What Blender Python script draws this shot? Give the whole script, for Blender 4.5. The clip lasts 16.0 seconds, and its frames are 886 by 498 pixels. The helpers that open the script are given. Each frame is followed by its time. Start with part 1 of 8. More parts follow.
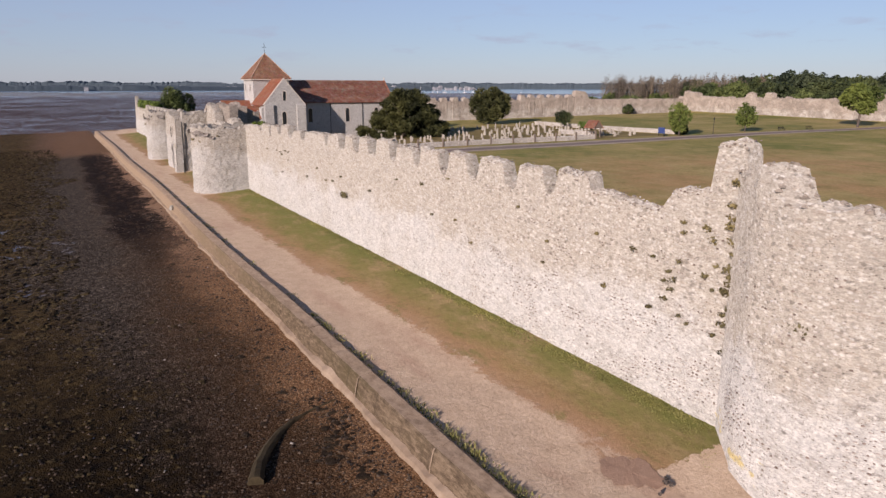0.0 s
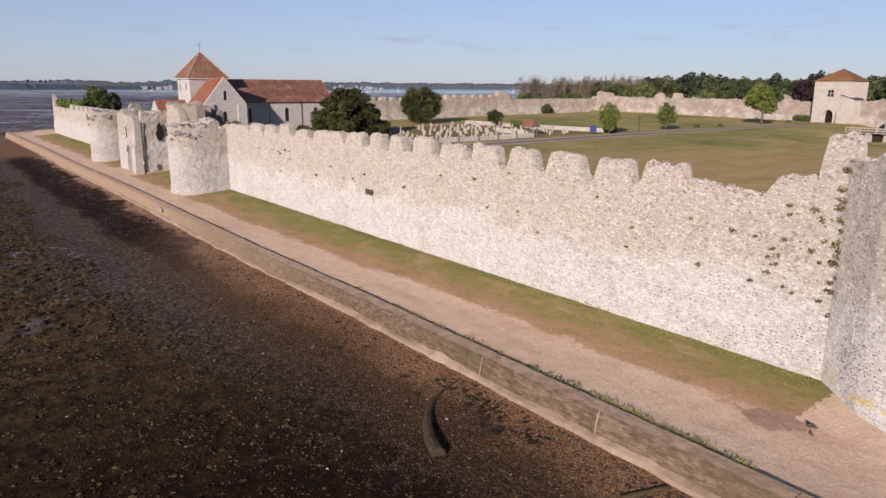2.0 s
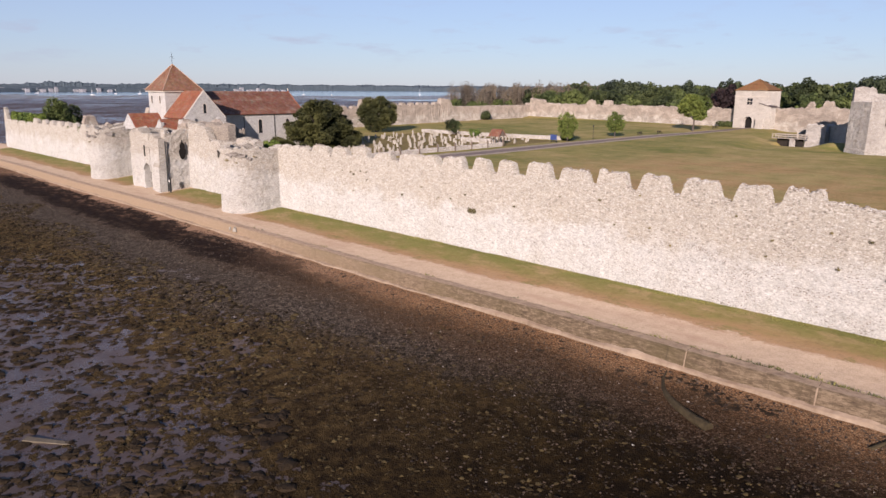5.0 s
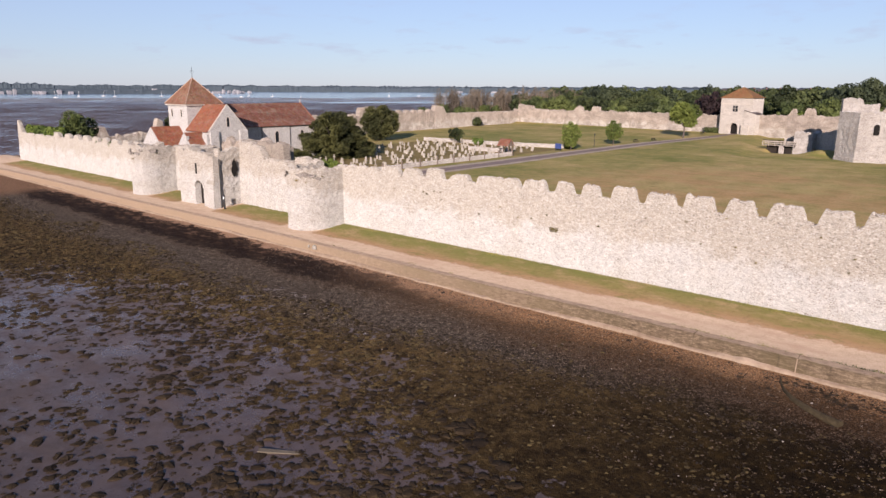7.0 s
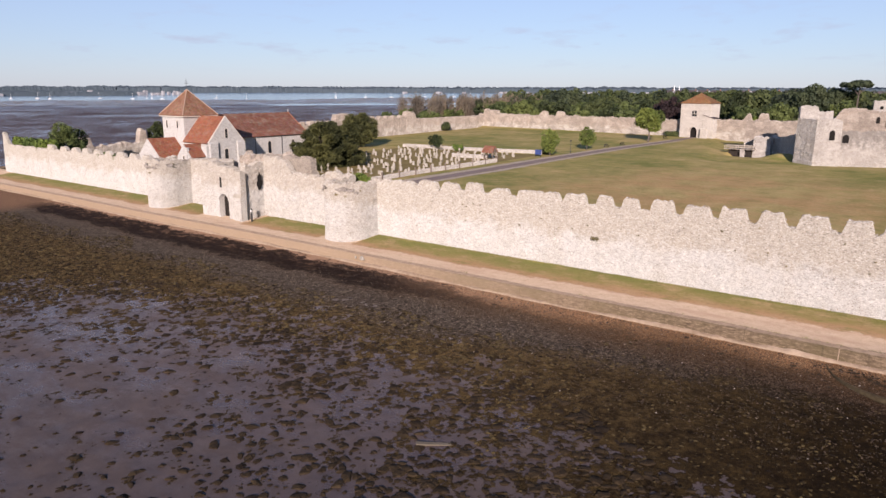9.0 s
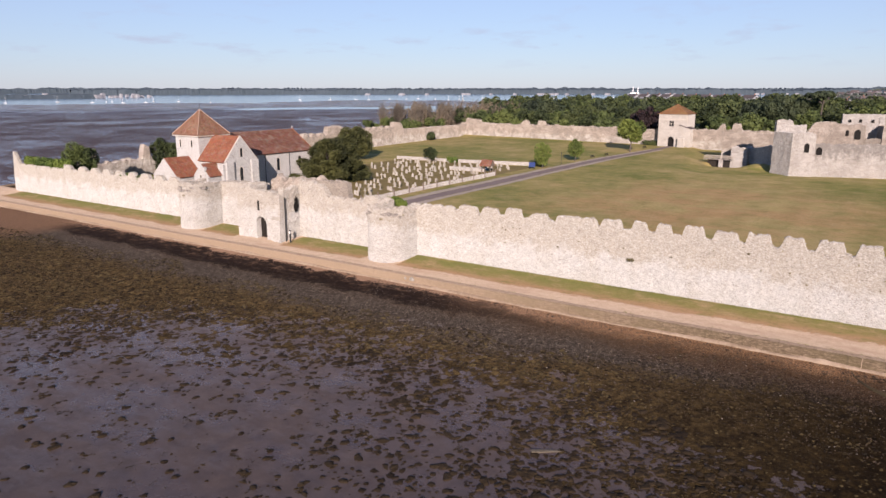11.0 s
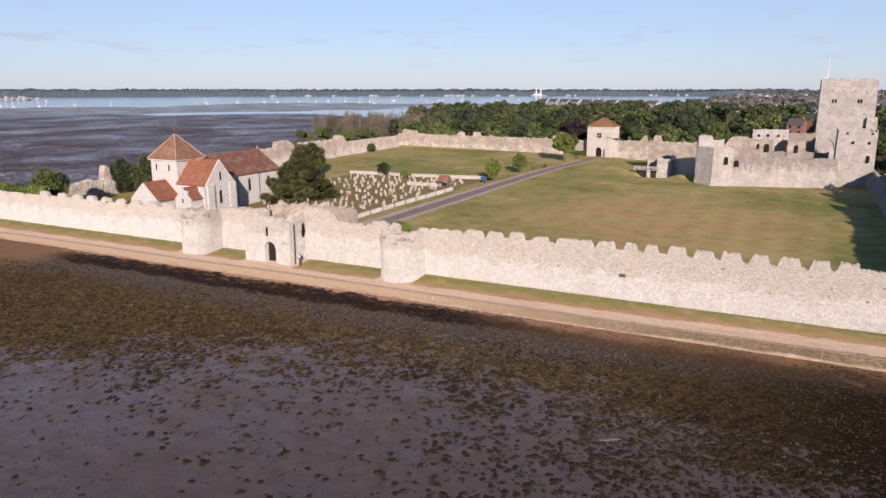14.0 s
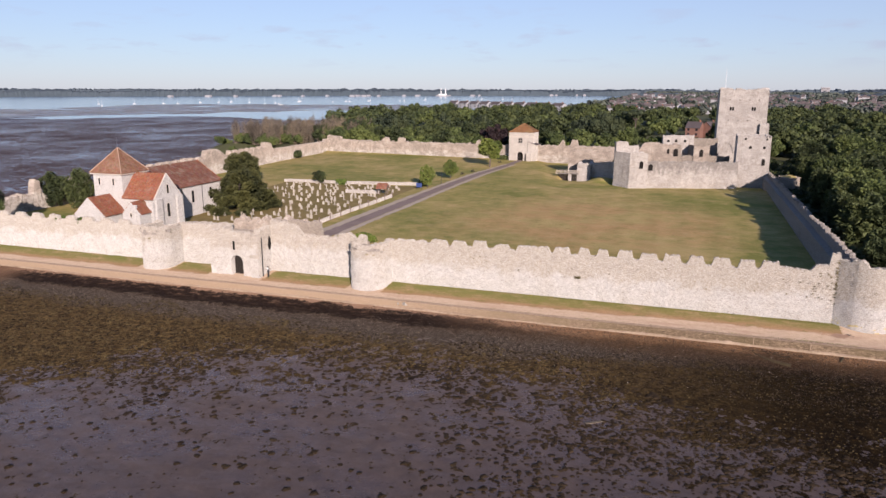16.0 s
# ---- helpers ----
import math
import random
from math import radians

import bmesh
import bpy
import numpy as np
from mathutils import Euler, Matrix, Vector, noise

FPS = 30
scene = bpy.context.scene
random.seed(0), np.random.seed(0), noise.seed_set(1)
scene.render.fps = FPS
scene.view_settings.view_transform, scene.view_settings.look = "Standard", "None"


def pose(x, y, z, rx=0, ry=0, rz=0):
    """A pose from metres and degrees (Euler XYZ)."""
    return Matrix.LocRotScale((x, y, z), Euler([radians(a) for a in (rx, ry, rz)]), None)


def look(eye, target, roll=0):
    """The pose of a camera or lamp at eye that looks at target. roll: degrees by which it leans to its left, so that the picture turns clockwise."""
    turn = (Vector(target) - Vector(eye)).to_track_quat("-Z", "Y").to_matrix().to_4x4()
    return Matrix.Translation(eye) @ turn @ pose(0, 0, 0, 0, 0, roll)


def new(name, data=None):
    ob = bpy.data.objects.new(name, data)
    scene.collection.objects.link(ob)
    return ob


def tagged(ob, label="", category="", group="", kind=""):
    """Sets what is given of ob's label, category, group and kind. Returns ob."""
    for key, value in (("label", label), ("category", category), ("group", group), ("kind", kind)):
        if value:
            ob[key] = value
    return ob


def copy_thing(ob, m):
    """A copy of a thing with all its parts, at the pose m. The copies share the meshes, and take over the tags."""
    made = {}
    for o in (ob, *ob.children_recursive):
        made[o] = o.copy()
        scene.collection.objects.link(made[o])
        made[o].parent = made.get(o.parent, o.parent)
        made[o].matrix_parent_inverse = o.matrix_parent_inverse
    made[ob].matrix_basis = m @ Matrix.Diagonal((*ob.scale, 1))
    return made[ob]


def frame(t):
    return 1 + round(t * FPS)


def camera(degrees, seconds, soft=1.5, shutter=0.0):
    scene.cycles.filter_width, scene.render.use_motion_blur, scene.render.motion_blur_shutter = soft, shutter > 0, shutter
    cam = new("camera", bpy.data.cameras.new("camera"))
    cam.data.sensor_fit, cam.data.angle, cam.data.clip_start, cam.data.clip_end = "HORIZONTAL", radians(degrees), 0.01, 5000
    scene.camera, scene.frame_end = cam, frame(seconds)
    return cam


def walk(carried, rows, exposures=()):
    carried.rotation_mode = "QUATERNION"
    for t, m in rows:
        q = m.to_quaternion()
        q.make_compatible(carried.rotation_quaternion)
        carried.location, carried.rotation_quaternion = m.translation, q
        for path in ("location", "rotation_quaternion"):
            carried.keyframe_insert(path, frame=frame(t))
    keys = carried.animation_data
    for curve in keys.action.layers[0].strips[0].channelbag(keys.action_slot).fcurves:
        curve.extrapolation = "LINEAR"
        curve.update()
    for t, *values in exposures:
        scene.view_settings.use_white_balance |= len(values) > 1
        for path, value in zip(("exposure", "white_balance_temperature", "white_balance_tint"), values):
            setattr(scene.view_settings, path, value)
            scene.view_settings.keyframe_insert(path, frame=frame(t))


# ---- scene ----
STOPS, KELVIN, TINT = 0.38, 6500.0, 21.0
SKY_STRENGTH, SUN_STRENGTH = 0.086, 4.9
cam = camera(64.7, 16.0)
METRES, EYE, TILT, LEAN, TURN = 94.0, 11.9, -13.25, 0.0, 61.0
START_X, START_Y = 107.2, -18.95
ROWS = [
    (0.0, 0.0, 0.0, 0.0, 0.0, 0.0, -0.0),
    (0.5, -0.0219, -0.0046, -0.0011, -1.79, -0.01, 0.35),
    (1.0, -0.0463, -0.0094, -0.0024, -5.29, -0.05, 1.05),
    (1.5, -0.0728, -0.0137, -0.0033, -6.51, -0.07, 1.31),
    (2.0, -0.1002, -0.0173, -0.004, -7.95, -0.13, 1.62),
    (2.5, -0.1286, -0.0207, -0.0044, -9.67, -0.18, 1.99),
    (3.0, -0.1581, -0.0249, -0.0041, -12.52, -0.32, 2.63),
    (3.5, -0.1886, -0.0303, -0.0016, -14.3, -0.39, 3.03),
    (4.0, -0.219, -0.0359, 0.0031, -14.29, -0.35, 3.06),
    (6.5, -0.3736, -0.058, 0.0325, -18.57, -0.55, 4.11),
    (7.0, -0.4054, -0.0622, 0.0388, -18.58, -0.55, 4.15),
    (7.5, -0.4372, -0.0664, 0.0443, -19.57, -0.62, 4.37),
    (8.0, -0.4691, -0.0708, 0.0495, -21.01, -0.74, 4.73),
    (8.5, -0.5003, -0.075, 0.0544, -22.1, -0.84, 5.02),
    (9.0, -0.5321, -0.0796, 0.0598, -23.09, -0.93, 5.26),
    (11.5, -0.6864, -0.112, 0.1091, -26.66, -1.24, 6.18),
    (12.0, -0.7172, -0.1182, 0.1188, -27.23, -1.3, 6.31),
    (12.5, -0.7481, -0.1237, 0.1274, -28.82, -1.48, 6.62),
    (13.0, -0.7789, -0.1287, 0.1356, -31.03, -1.74, 7.05),
    (13.5, -0.8086, -0.1332, 0.1437, -31.56, -1.81, 7.14),
    (14.0, -0.8419, -0.1372, 0.1513, -33.73, -2.08, 7.52),
    (14.5, -0.871, -0.1398, 0.1574, -36.5, -2.47, 7.97),
    (15.0, -0.9023, -0.1422, 0.1647, -38.87, -2.8, 8.39),
    (15.5, -0.9335, -0.1441, 0.1733, -40.71, -3.09, 8.7),
    (16.0, -0.965, -0.1464, 0.1838, -41.41, -3.22, 8.84),
]
walk(cam, [(t, pose(START_X, START_Y, EYE, 0.2) @ pose(0, 0, 0, TILT, LEAN, TURN) @ pose(METRES * x, METRES * y, METRES * z, 90 + pitch, roll, yaw)) for t, x, y, z, yaw, pitch, roll in ROWS], [(0.0, STOPS - 0.27, KELVIN, TINT), (4.0, STOPS - 0.10, KELVIN, TINT), (8.0, STOPS + 0.04, KELVIN, TINT), (16.0, STOPS + 0.04, KELVIN, TINT)])

# ---- world, sun ----
SUN_AZ = math.atan2(-0.86, 0.51)
SUN_EL = radians(17.5)
world = bpy.data.worlds.new("world")
scene.world = world
world.use_nodes = True
wn = world.node_tree.nodes
sky = wn.new("ShaderNodeTexSky")
sky.sky_type = "NISHITA"
sky.sun_disc = False
sky.sun_elevation = SUN_EL
sky.sun_rotation = math.pi / 2 - SUN_AZ
sky.altitude = 0
sky.air_density = 1.0
sky.dust_density = 0.2
sky.ozone_density = 6.0
wn["Background"].inputs["Strength"].default_value = SKY_STRENGTH
haze = wn.new("ShaderNodeMix")
haze.data_type = "RGBA"
haze.inputs[7].default_value = (6.1, 6.75, 8.2, 1)
world.node_tree.links.new(sky.outputs[0], haze.inputs[6])
# faint grey wisps of cloud low in the sky
wl = world.node_tree.links
where = wn.new("ShaderNodeTexCoord")
flat = wn.new("ShaderNodeMapping")
flat.inputs["Scale"].default_value = (1, 1, 4.5)
wisp = wn.new("ShaderNodeTexNoise")
wisp.inputs["Scale"].default_value = 13
wisp.inputs["Detail"].default_value = 5
wisp.inputs["Roughness"].default_value = 0.55
patch = wn.new("ShaderNodeMapRange")
patch.inputs[1].default_value = 0.56
patch.inputs[2].default_value = 0.72
part_z = wn.new("ShaderNodeSeparateXYZ")
low = wn.new("ShaderNodeValToRGB")
low.color_ramp.elements[0].position = 0.02
low.color_ramp.elements[0].color = (0, 0, 0, 1)
low.color_ramp.elements[1].position = 0.2
low.color_ramp.elements[1].color = (0.12, 0.12, 0.12, 1)
low.color_ramp.elements.new(0.055).color = (0.55, 0.55, 0.55, 1)
low.color_ramp.elements.new(0.09).color = (0.2, 0.2, 0.2, 1)
both = wn.new("ShaderNodeMath")
both.operation = "MULTIPLY"
cloud = wn.new("ShaderNodeMix")
cloud.data_type = "RGBA"
cloud.inputs[7].default_value = (4.2, 4.5, 5.6, 1)
wl.new(where.outputs["Generated"], flat.inputs["Vector"])
wl.new(flat.outputs[0], wisp.inputs["Vector"])
wl.new(wisp.outputs[0], patch.inputs[0])
wl.new(where.outputs["Generated"], part_z.inputs[0])
wl.new(part_z.outputs[2], low.inputs[0])
wl.new(patch.outputs[0], both.inputs[0])
wl.new(low.outputs[0], both.inputs[1])
wl.new(both.outputs[0], cloud.inputs[0])
thin = wn.new("ShaderNodeValToRGB")
thin.color_ramp.elements[0].position = 0.0
thin.color_ramp.elements[0].color = (0.42, 0.42, 0.42, 1)
thin.color_ramp.elements[1].position = 0.62
thin.color_ramp.elements[1].color = (0.0, 0.0, 0.0, 1)
thin.color_ramp.elements.new(0.16).color = (0.40, 0.40, 0.40, 1)
thin.color_ramp.elements.new(0.32).color = (0.12, 0.12, 0.12, 1)
wl.new(part_z.outputs[2], thin.inputs[0])
wl.new(thin.outputs[0], haze.inputs[0])
wl.new(haze.outputs[2], cloud.inputs[6])
wl.new(cloud.outputs[2], wn["Background"].inputs[0])
sun_data = bpy.data.lights.new("sun", "SUN")
sun_data.energy = SUN_STRENGTH
sun_data.angle = radians(0.6)
sun_data.color = (1.0, 0.89, 0.78)
sun = new("sun", sun_data)
sun.matrix_world = look((math.cos(SUN_AZ) * math.cos(SUN_EL) * 300, math.sin(SUN_AZ) * math.cos(SUN_EL) * 300, math.sin(SUN_EL) * 300), (0, 0, 0))


# ---- materials ----
def material(name, rough=0.85, spec=0.3, chalky=0.0):
    m = bpy.data.materials.new(name)
    m.use_nodes = True
    b = m.node_tree.nodes["Principled BSDF"]
    b.inputs["Roughness"].default_value = rough
    b.inputs["Specular IOR Level"].default_value = spec
    b.inputs["Diffuse Roughness"].default_value = chalky
    return m, m.node_tree.nodes, m.node_tree.links, b


def coords(n, l, scale=(1, 1, 1), kind="Object"):
    """Mapped coordinates; Position is the world place."""
    mp = n.new("ShaderNodeMapping")
    mp.inputs["Scale"].default_value = scale
    if kind == "Position":
        l.new(n.new("ShaderNodeNewGeometry").outputs["Position"], mp.inputs[0])
    else:
        l.new(n.new("ShaderNodeTexCoord").outputs[kind], mp.inputs[0])
    return mp.outputs[0]


def noise_tex(n, l, vec, scale, detail=4.0, rough=0.55):
    t = n.new("ShaderNodeTexNoise")
    t.inputs["Scale"].default_value, t.inputs["Detail"].default_value, t.inputs["Roughness"].default_value = scale, detail, rough
    l.new(vec, t.inputs["Vector"])
    return t.outputs["Fac"]


def voronoi(n, l, vec, scale, out="Distance", feature="F1"):
    t = n.new("ShaderNodeTexVoronoi")
    t.feature = feature
    t.inputs["Scale"].default_value = scale
    l.new(vec, t.inputs["Vector"])
    return t.outputs[out]


def ramp(n, l, fac, *stops):
    """A colour ramp; stops are (place, colour or grey)."""
    r = n.new("ShaderNodeValToRGB")
    e = r.color_ramp.elements
    while len(e) < len(stops):
        e.new(0.5)
    for el, (p, c) in zip(e, stops):
        el.position = p
        el.color = (c, c, c, 1) if isinstance(c, (int, float)) else (*c, 1)
    l.new(fac, r.inputs[0])
    return r.outputs[0]


def mix(n, l, fac, a, b, blend="MIX"):
    m = n.new("ShaderNodeMix")
    m.data_type, m.blend_type = "RGBA", blend
    for sock, v in ((m.inputs[0], fac), (m.inputs[6], a), (m.inputs[7], b)):
        if isinstance(v, (int, float)):
            sock.default_value = v if sock == m.inputs[0] else (v, v, v, 1)
        elif isinstance(v, tuple):
            sock.default_value = (*v, 1)
        else:
            l.new(v, sock)
    return m.outputs[2]


def calc(n, l, op, a, b=0.5, c=None):
    m = n.new("ShaderNodeMath")
    m.operation = op
    for sock, v in zip(m.inputs, (a, b, c)):
        if v is None:
            continue
        if isinstance(v, (int, float)):
            sock.default_value = v
        else:
            l.new(v, sock)
    return m.outputs[0]


def bump(n, l, b, height, strength=0.5, dist=0.05):
    u = n.new("ShaderNodeBump")
    u.inputs["Strength"].default_value, u.inputs["Distance"].default_value = strength, dist
    l.new(height, u.inputs["Height"])
    l.new(u.outputs[0], b.inputs["Normal"])


def xyz(n, l):
    s = n.new("ShaderNodeSeparateXYZ")
    l.new(n.new("ShaderNodeNewGeometry").outputs["Position"], s.inputs[0])
    return s.outputs


def chip_of(n, l):
    return noise_tex(n, l, coords(n, l, (0.8, 0.8, 1.7), "Position"), 7.5, 4, 0.75)


def make_flint(name, pale, warm, dark, split=None, spots=0.5, lichen=False, ruined=0.0):
    """Mortared flint rubble: pale mortar with coursed dark flints; above split (metres) an older, warmer facing."""
    m, n, l, b = material(name, 0.92, 0.15, 0.8)
    v = coords(n, l, (1, 1, 2.1), "Position")
    v2 = coords(n, l, (1, 1, 1), "Position")
    big = noise_tex(n, l, v2, 0.35, 5)
    mid = noise_tex(n, l, v2, 1.6, 6, 0.7)
    col = mix(n, l, ramp(n, l, mid, (0.35, 0.0), (0.65, 1.0)), pale, tuple(0.84 * c for c in pale))
    if split is not None:
        z = xyz(n, l)[2]
        h = calc(n, l, "ADD", z, calc(n, l, "MULTIPLY", calc(n, l, "SUBTRACT", big, 0.5), 4.0))
        h = calc(n, l, "ADD", h, calc(n, l, "MULTIPLY", calc(n, l, "SUBTRACT", mid, 0.5), 2.5))
        up = ramp(n, l, calc(n, l, "MULTIPLY", calc(n, l, "SUBTRACT", h, split - 1.0), 0.5), (0.2, 0.0), (0.8, 1.0))
        col = mix(n, l, calc(n, l, "MULTIPLY", up, 0.8), col, warm)
    col = mix(n, l, ramp(n, l, big, (0.45, 0.0), (0.7, 0.3)), col, warm)
    patch = noise_tex(n, l, v2, 0.7, 4, 0.6)
    # two sizes of stone in rough courses, each with its own tone; dark flints gathered in patches
    for scale, part_dark, tone in ((8.0, spots * 0.32, 0.045), (15.0, spots * 0.5, 0.08)):
        t = n.new("ShaderNodeTexVoronoi")
        t.inputs["Scale"].default_value = scale
        t.inputs["Randomness"].default_value = 0.8
        l.new(v, t.inputs["Vector"])
        sep = n.new("ShaderNodeSeparateColor")
        l.new(t.outputs["Color"], sep.inputs[0])
        core = ramp(n, l, t.outputs["Distance"], (0.24, 1.0), (0.36, 0.0))
        isdark = calc(n, l, "LESS_THAN", sep.outputs[0], calc(n, l, "MULTIPLY", ramp(n, l, patch, (0.40, 0.10), (0.64, 1.0)), part_dark))
        col = mix(n, l, 1.0, col, ramp(n, l, sep.outputs[1], (0.0, 1.0 - 1.9 * tone), (0.35, 1.0 - 0.4 * tone), (1.0, 1.0 + tone)), "MULTIPLY")
        col = mix(n, l, 1.0, col, ramp(n, l, t.outputs["Distance"], (0.40, 1.0), (0.66, 0.88)), "MULTIPLY")
        col = mix(n, l, calc(n, l, "MULTIPLY", isdark, calc(n, l, "MULTIPLY", core, 0.9)), col, mix(n, l, sep.outputs[2], dark, tuple(0.6 * k for k in warm)))
        hgt = calc(n, l, "MULTIPLY", core, 0.6) if scale < 10 else calc(n, l, "ADD", hgt, calc(n, l, "MULTIPLY", core, 0.3))
    blotch = noise_tex(n, l, v, 2.6, 6, 0.75)
    col = mix(n, l, ramp(n, l, blotch, (0.58, 0.0), (0.66, 0.3)), col, tuple(0.55 * k for k in warm))
    col = mix(n, l, ramp(n, l, blotch, (0.34, 0.5), (0.45, 0.0)), col, tuple(min(0.72, 1.2 * k) for k in pale))
    grime = noise_tex(n, l, coords(n, l, (0.55, 0.55, 1.3), "Position"), 0.9, 7, 0.75)
    col = mix(n, l, ramp(n, l, grime, (0.55, 0.0), (0.74, 0.5)), col, tuple(0.42 * c for c in warm))
    if ruined:
        # facing stone robbed in large patches, rough courses showing
        robbed = noise_tex(n, l, coords(n, l, (0.8, 0.8, 1.0), "Position"), 0.35, 7, 0.78)
        course = noise_tex(n, l, coords(n, l, (0.35, 0.35, 1.6), "Position"), 1.3, 5, 0.75)
        col = mix(n, l, ramp(n, l, robbed, (0.46, 0.0), (0.56, 0.8 * ruined)), col, tuple(0.46 * c for c in warm))
        col = mix(n, l, ramp(n, l, course, (0.5, 0.0), (0.62, 0.5 * ruined)), col, tuple(0.45 * c for c in warm))
        col = mix(n, l, ramp(n, l, robbed, (0.30, 0.6 * ruined), (0.42, 0.0)), col, tuple(min(0.7, 1.25 * c) for c in pale))
    if lichen:
        s = xyz(n, l)
        low = calc(n, l, "MULTIPLY", calc(n, l, "LESS_THAN", s[2], 1.4), calc(n, l, "GREATER_THAN", s[0], 92.3))
        col = mix(n, l, calc(n, l, "MULTIPLY", low, ramp(n, l, noise_tex(n, l, v, 0.9, 4, 0.6), (0.56, 0.0), (0.62, 0.8))), col, (0.55, 0.44, 0.17))
    # dropped-out stones' hollows, shade in the colour, more in the older upper part
    t = n.new("ShaderNodeTexVoronoi")
    t.inputs["Scale"].default_value = 3.6
    l.new(coords(n, l, (1, 1, 1.5), "Position"), t.inputs["Vector"])
    sep = n.new("ShaderNodeSeparateColor")
    l.new(t.outputs["Color"], sep.inputs[0])
    lost = calc(n, l, "MULTIPLY", calc(n, l, "LESS_THAN", sep.outputs[0], 0.34), ramp(n, l, calc(n, l, "ADD", t.outputs["Distance"], calc(n, l, "MULTIPLY", chip_of(n, l), 0.5)), (0.56, 1.0), (0.64, 0.0)))
    if split is not None:
        lost = calc(n, l, "MULTIPLY", lost, calc(n, l, "ADD", 0.35, calc(n, l, "MULTIPLY", up, 0.65)))
    col = mix(n, l, calc(n, l, "MULTIPLY", lost, 0.75), col, mix(n, l, sep.outputs[1], tuple(0.42 * k for k in warm), tuple(0.8 * k for k in warm)))
    t = n.new("ShaderNodeTexVoronoi")
    t.inputs["Scale"].default_value = 5.5
    l.new(coords(n, l, (1, 1, 1.8), "Position"), t.inputs["Vector"])
    sep = n.new("ShaderNodeSeparateColor")
    l.new(t.outputs["Color"], sep.inputs[0])
    fresh = calc(n, l, "MULTIPLY", calc(n, l, "LESS_THAN", sep.outputs[0], 0.25), ramp(n, l, t.outputs["Distance"], (0.30, 1.0), (0.46, 0.0)))
    col = mix(n, l, calc(n, l, "MULTIPLY", fresh, 0.5), col, tuple(min(0.74, 1.15 * k) for k in pale))
    pit = noise_tex(n, l, v, 3.2, 3, 0.6)
    col = mix(n, l, ramp(n, l, pit, (0.62, 0.0), (0.70, 0.5)), col, tuple(0.7 * k for k in dark))
    rub = noise_tex(n, l, v, 4.5, 5, 0.8)
    col = mix(n, l, 1.0, col, ramp(n, l, rub, (0.36, 0.80), (0.5, 1.0), (0.62, 1.08)), "MULTIPLY")
    # chips and hollows between the stones, in courses, their shade painted dark
    chip = chip_of(n, l)
    col = mix(n, l, 1.0, col, ramp(n, l, chip, (0.32, 0.66), (0.42, 0.99), (0.66, 1.06)), "MULTIPLY")
    # where a course has weathered back, short dark lines colour in its shade
    seam = noise_tex(n, l, coords(n, l, (0.9, 0.9, 3.2), "Position"), 2.1, 5, 0.72)
    seam = calc(n, l, "MULTIPLY", ramp(n, l, seam, (0.555, 0.0), (0.60, 1.0)), ramp(n, l, chip, (0.44, 0.2), (0.54, 1.0)))
    if split is not None:
        seam = calc(n, l, "MULTIPLY", seam, calc(n, l, "ADD", 0.4, calc(n, l, "MULTIPLY", up, 0.6)))
    col = mix(n, l, calc(n, l, "MULTIPLY", seam, 0.36), col, (0.56 * warm[0], 0.46 * warm[1], 0.40 * warm[2]))
    l.new(col, b.inputs["Base Color"])
    hgt = calc(n, l, "SUBTRACT", hgt, calc(n, l, "MULTIPLY", seam, 0.25))
    bump(n, l, b, calc(n, l, "ADD", hgt, calc(n, l, "MULTIPLY", blotch, 0.55)), 0.7, 0.05)
    return m


FLINT = make_flint("flint_wall", (0.61, 0.59, 0.55), (0.47, 0.422, 0.35), (0.13, 0.105, 0.085), 3.9, 0.85, True)
# old flint; also carries the shade of the ward's inner walls in its colour
FLINT_OLD_SHADED = make_flint("old_flint_wall", (0.38, 0.33, 0.275), (0.23, 0.19, 0.15), (0.06, 0.052, 0.045), None, 0.85)
ASHLAR = make_flint("weathered_stone", (0.60, 0.56, 0.51), (0.45, 0.40, 0.345), (0.12, 0.10, 0.085), None, 0.7, ruined=0.4)
FLINT_FAR = make_flint("far_flint_wall", (0.61, 0.555, 0.485), (0.45, 0.375, 0.305), (0.08, 0.068, 0.057), 4.5, 0.8, ruined=0.75)
# darker copy of the flint; the north wall's shade is in its colour
FLINT_SHADED_CORE = make_flint("dark_rubble_core", (0.40, 0.36, 0.32), (0.27, 0.235, 0.20), (0.045, 0.04, 0.035), None, 0.9)
FLINT_WORN = make_flint("worn_flint_wall", (0.595, 0.57, 0.525), (0.46, 0.41, 0.34), (0.11, 0.088, 0.07), 4.8, 0.95, ruined=0.12)
GATE_STONE = make_flint("pale_gatehouse_stone", (0.62, 0.575, 0.515), (0.49, 0.43, 0.36), (0.16, 0.135, 0.11), None, 0.55, ruined=0.2)
RENDER = make_flint("limewashed_rubble", (0.575, 0.555, 0.525), (0.47, 0.44, 0.395), (0.28, 0.255, 0.23), None, 0.28)


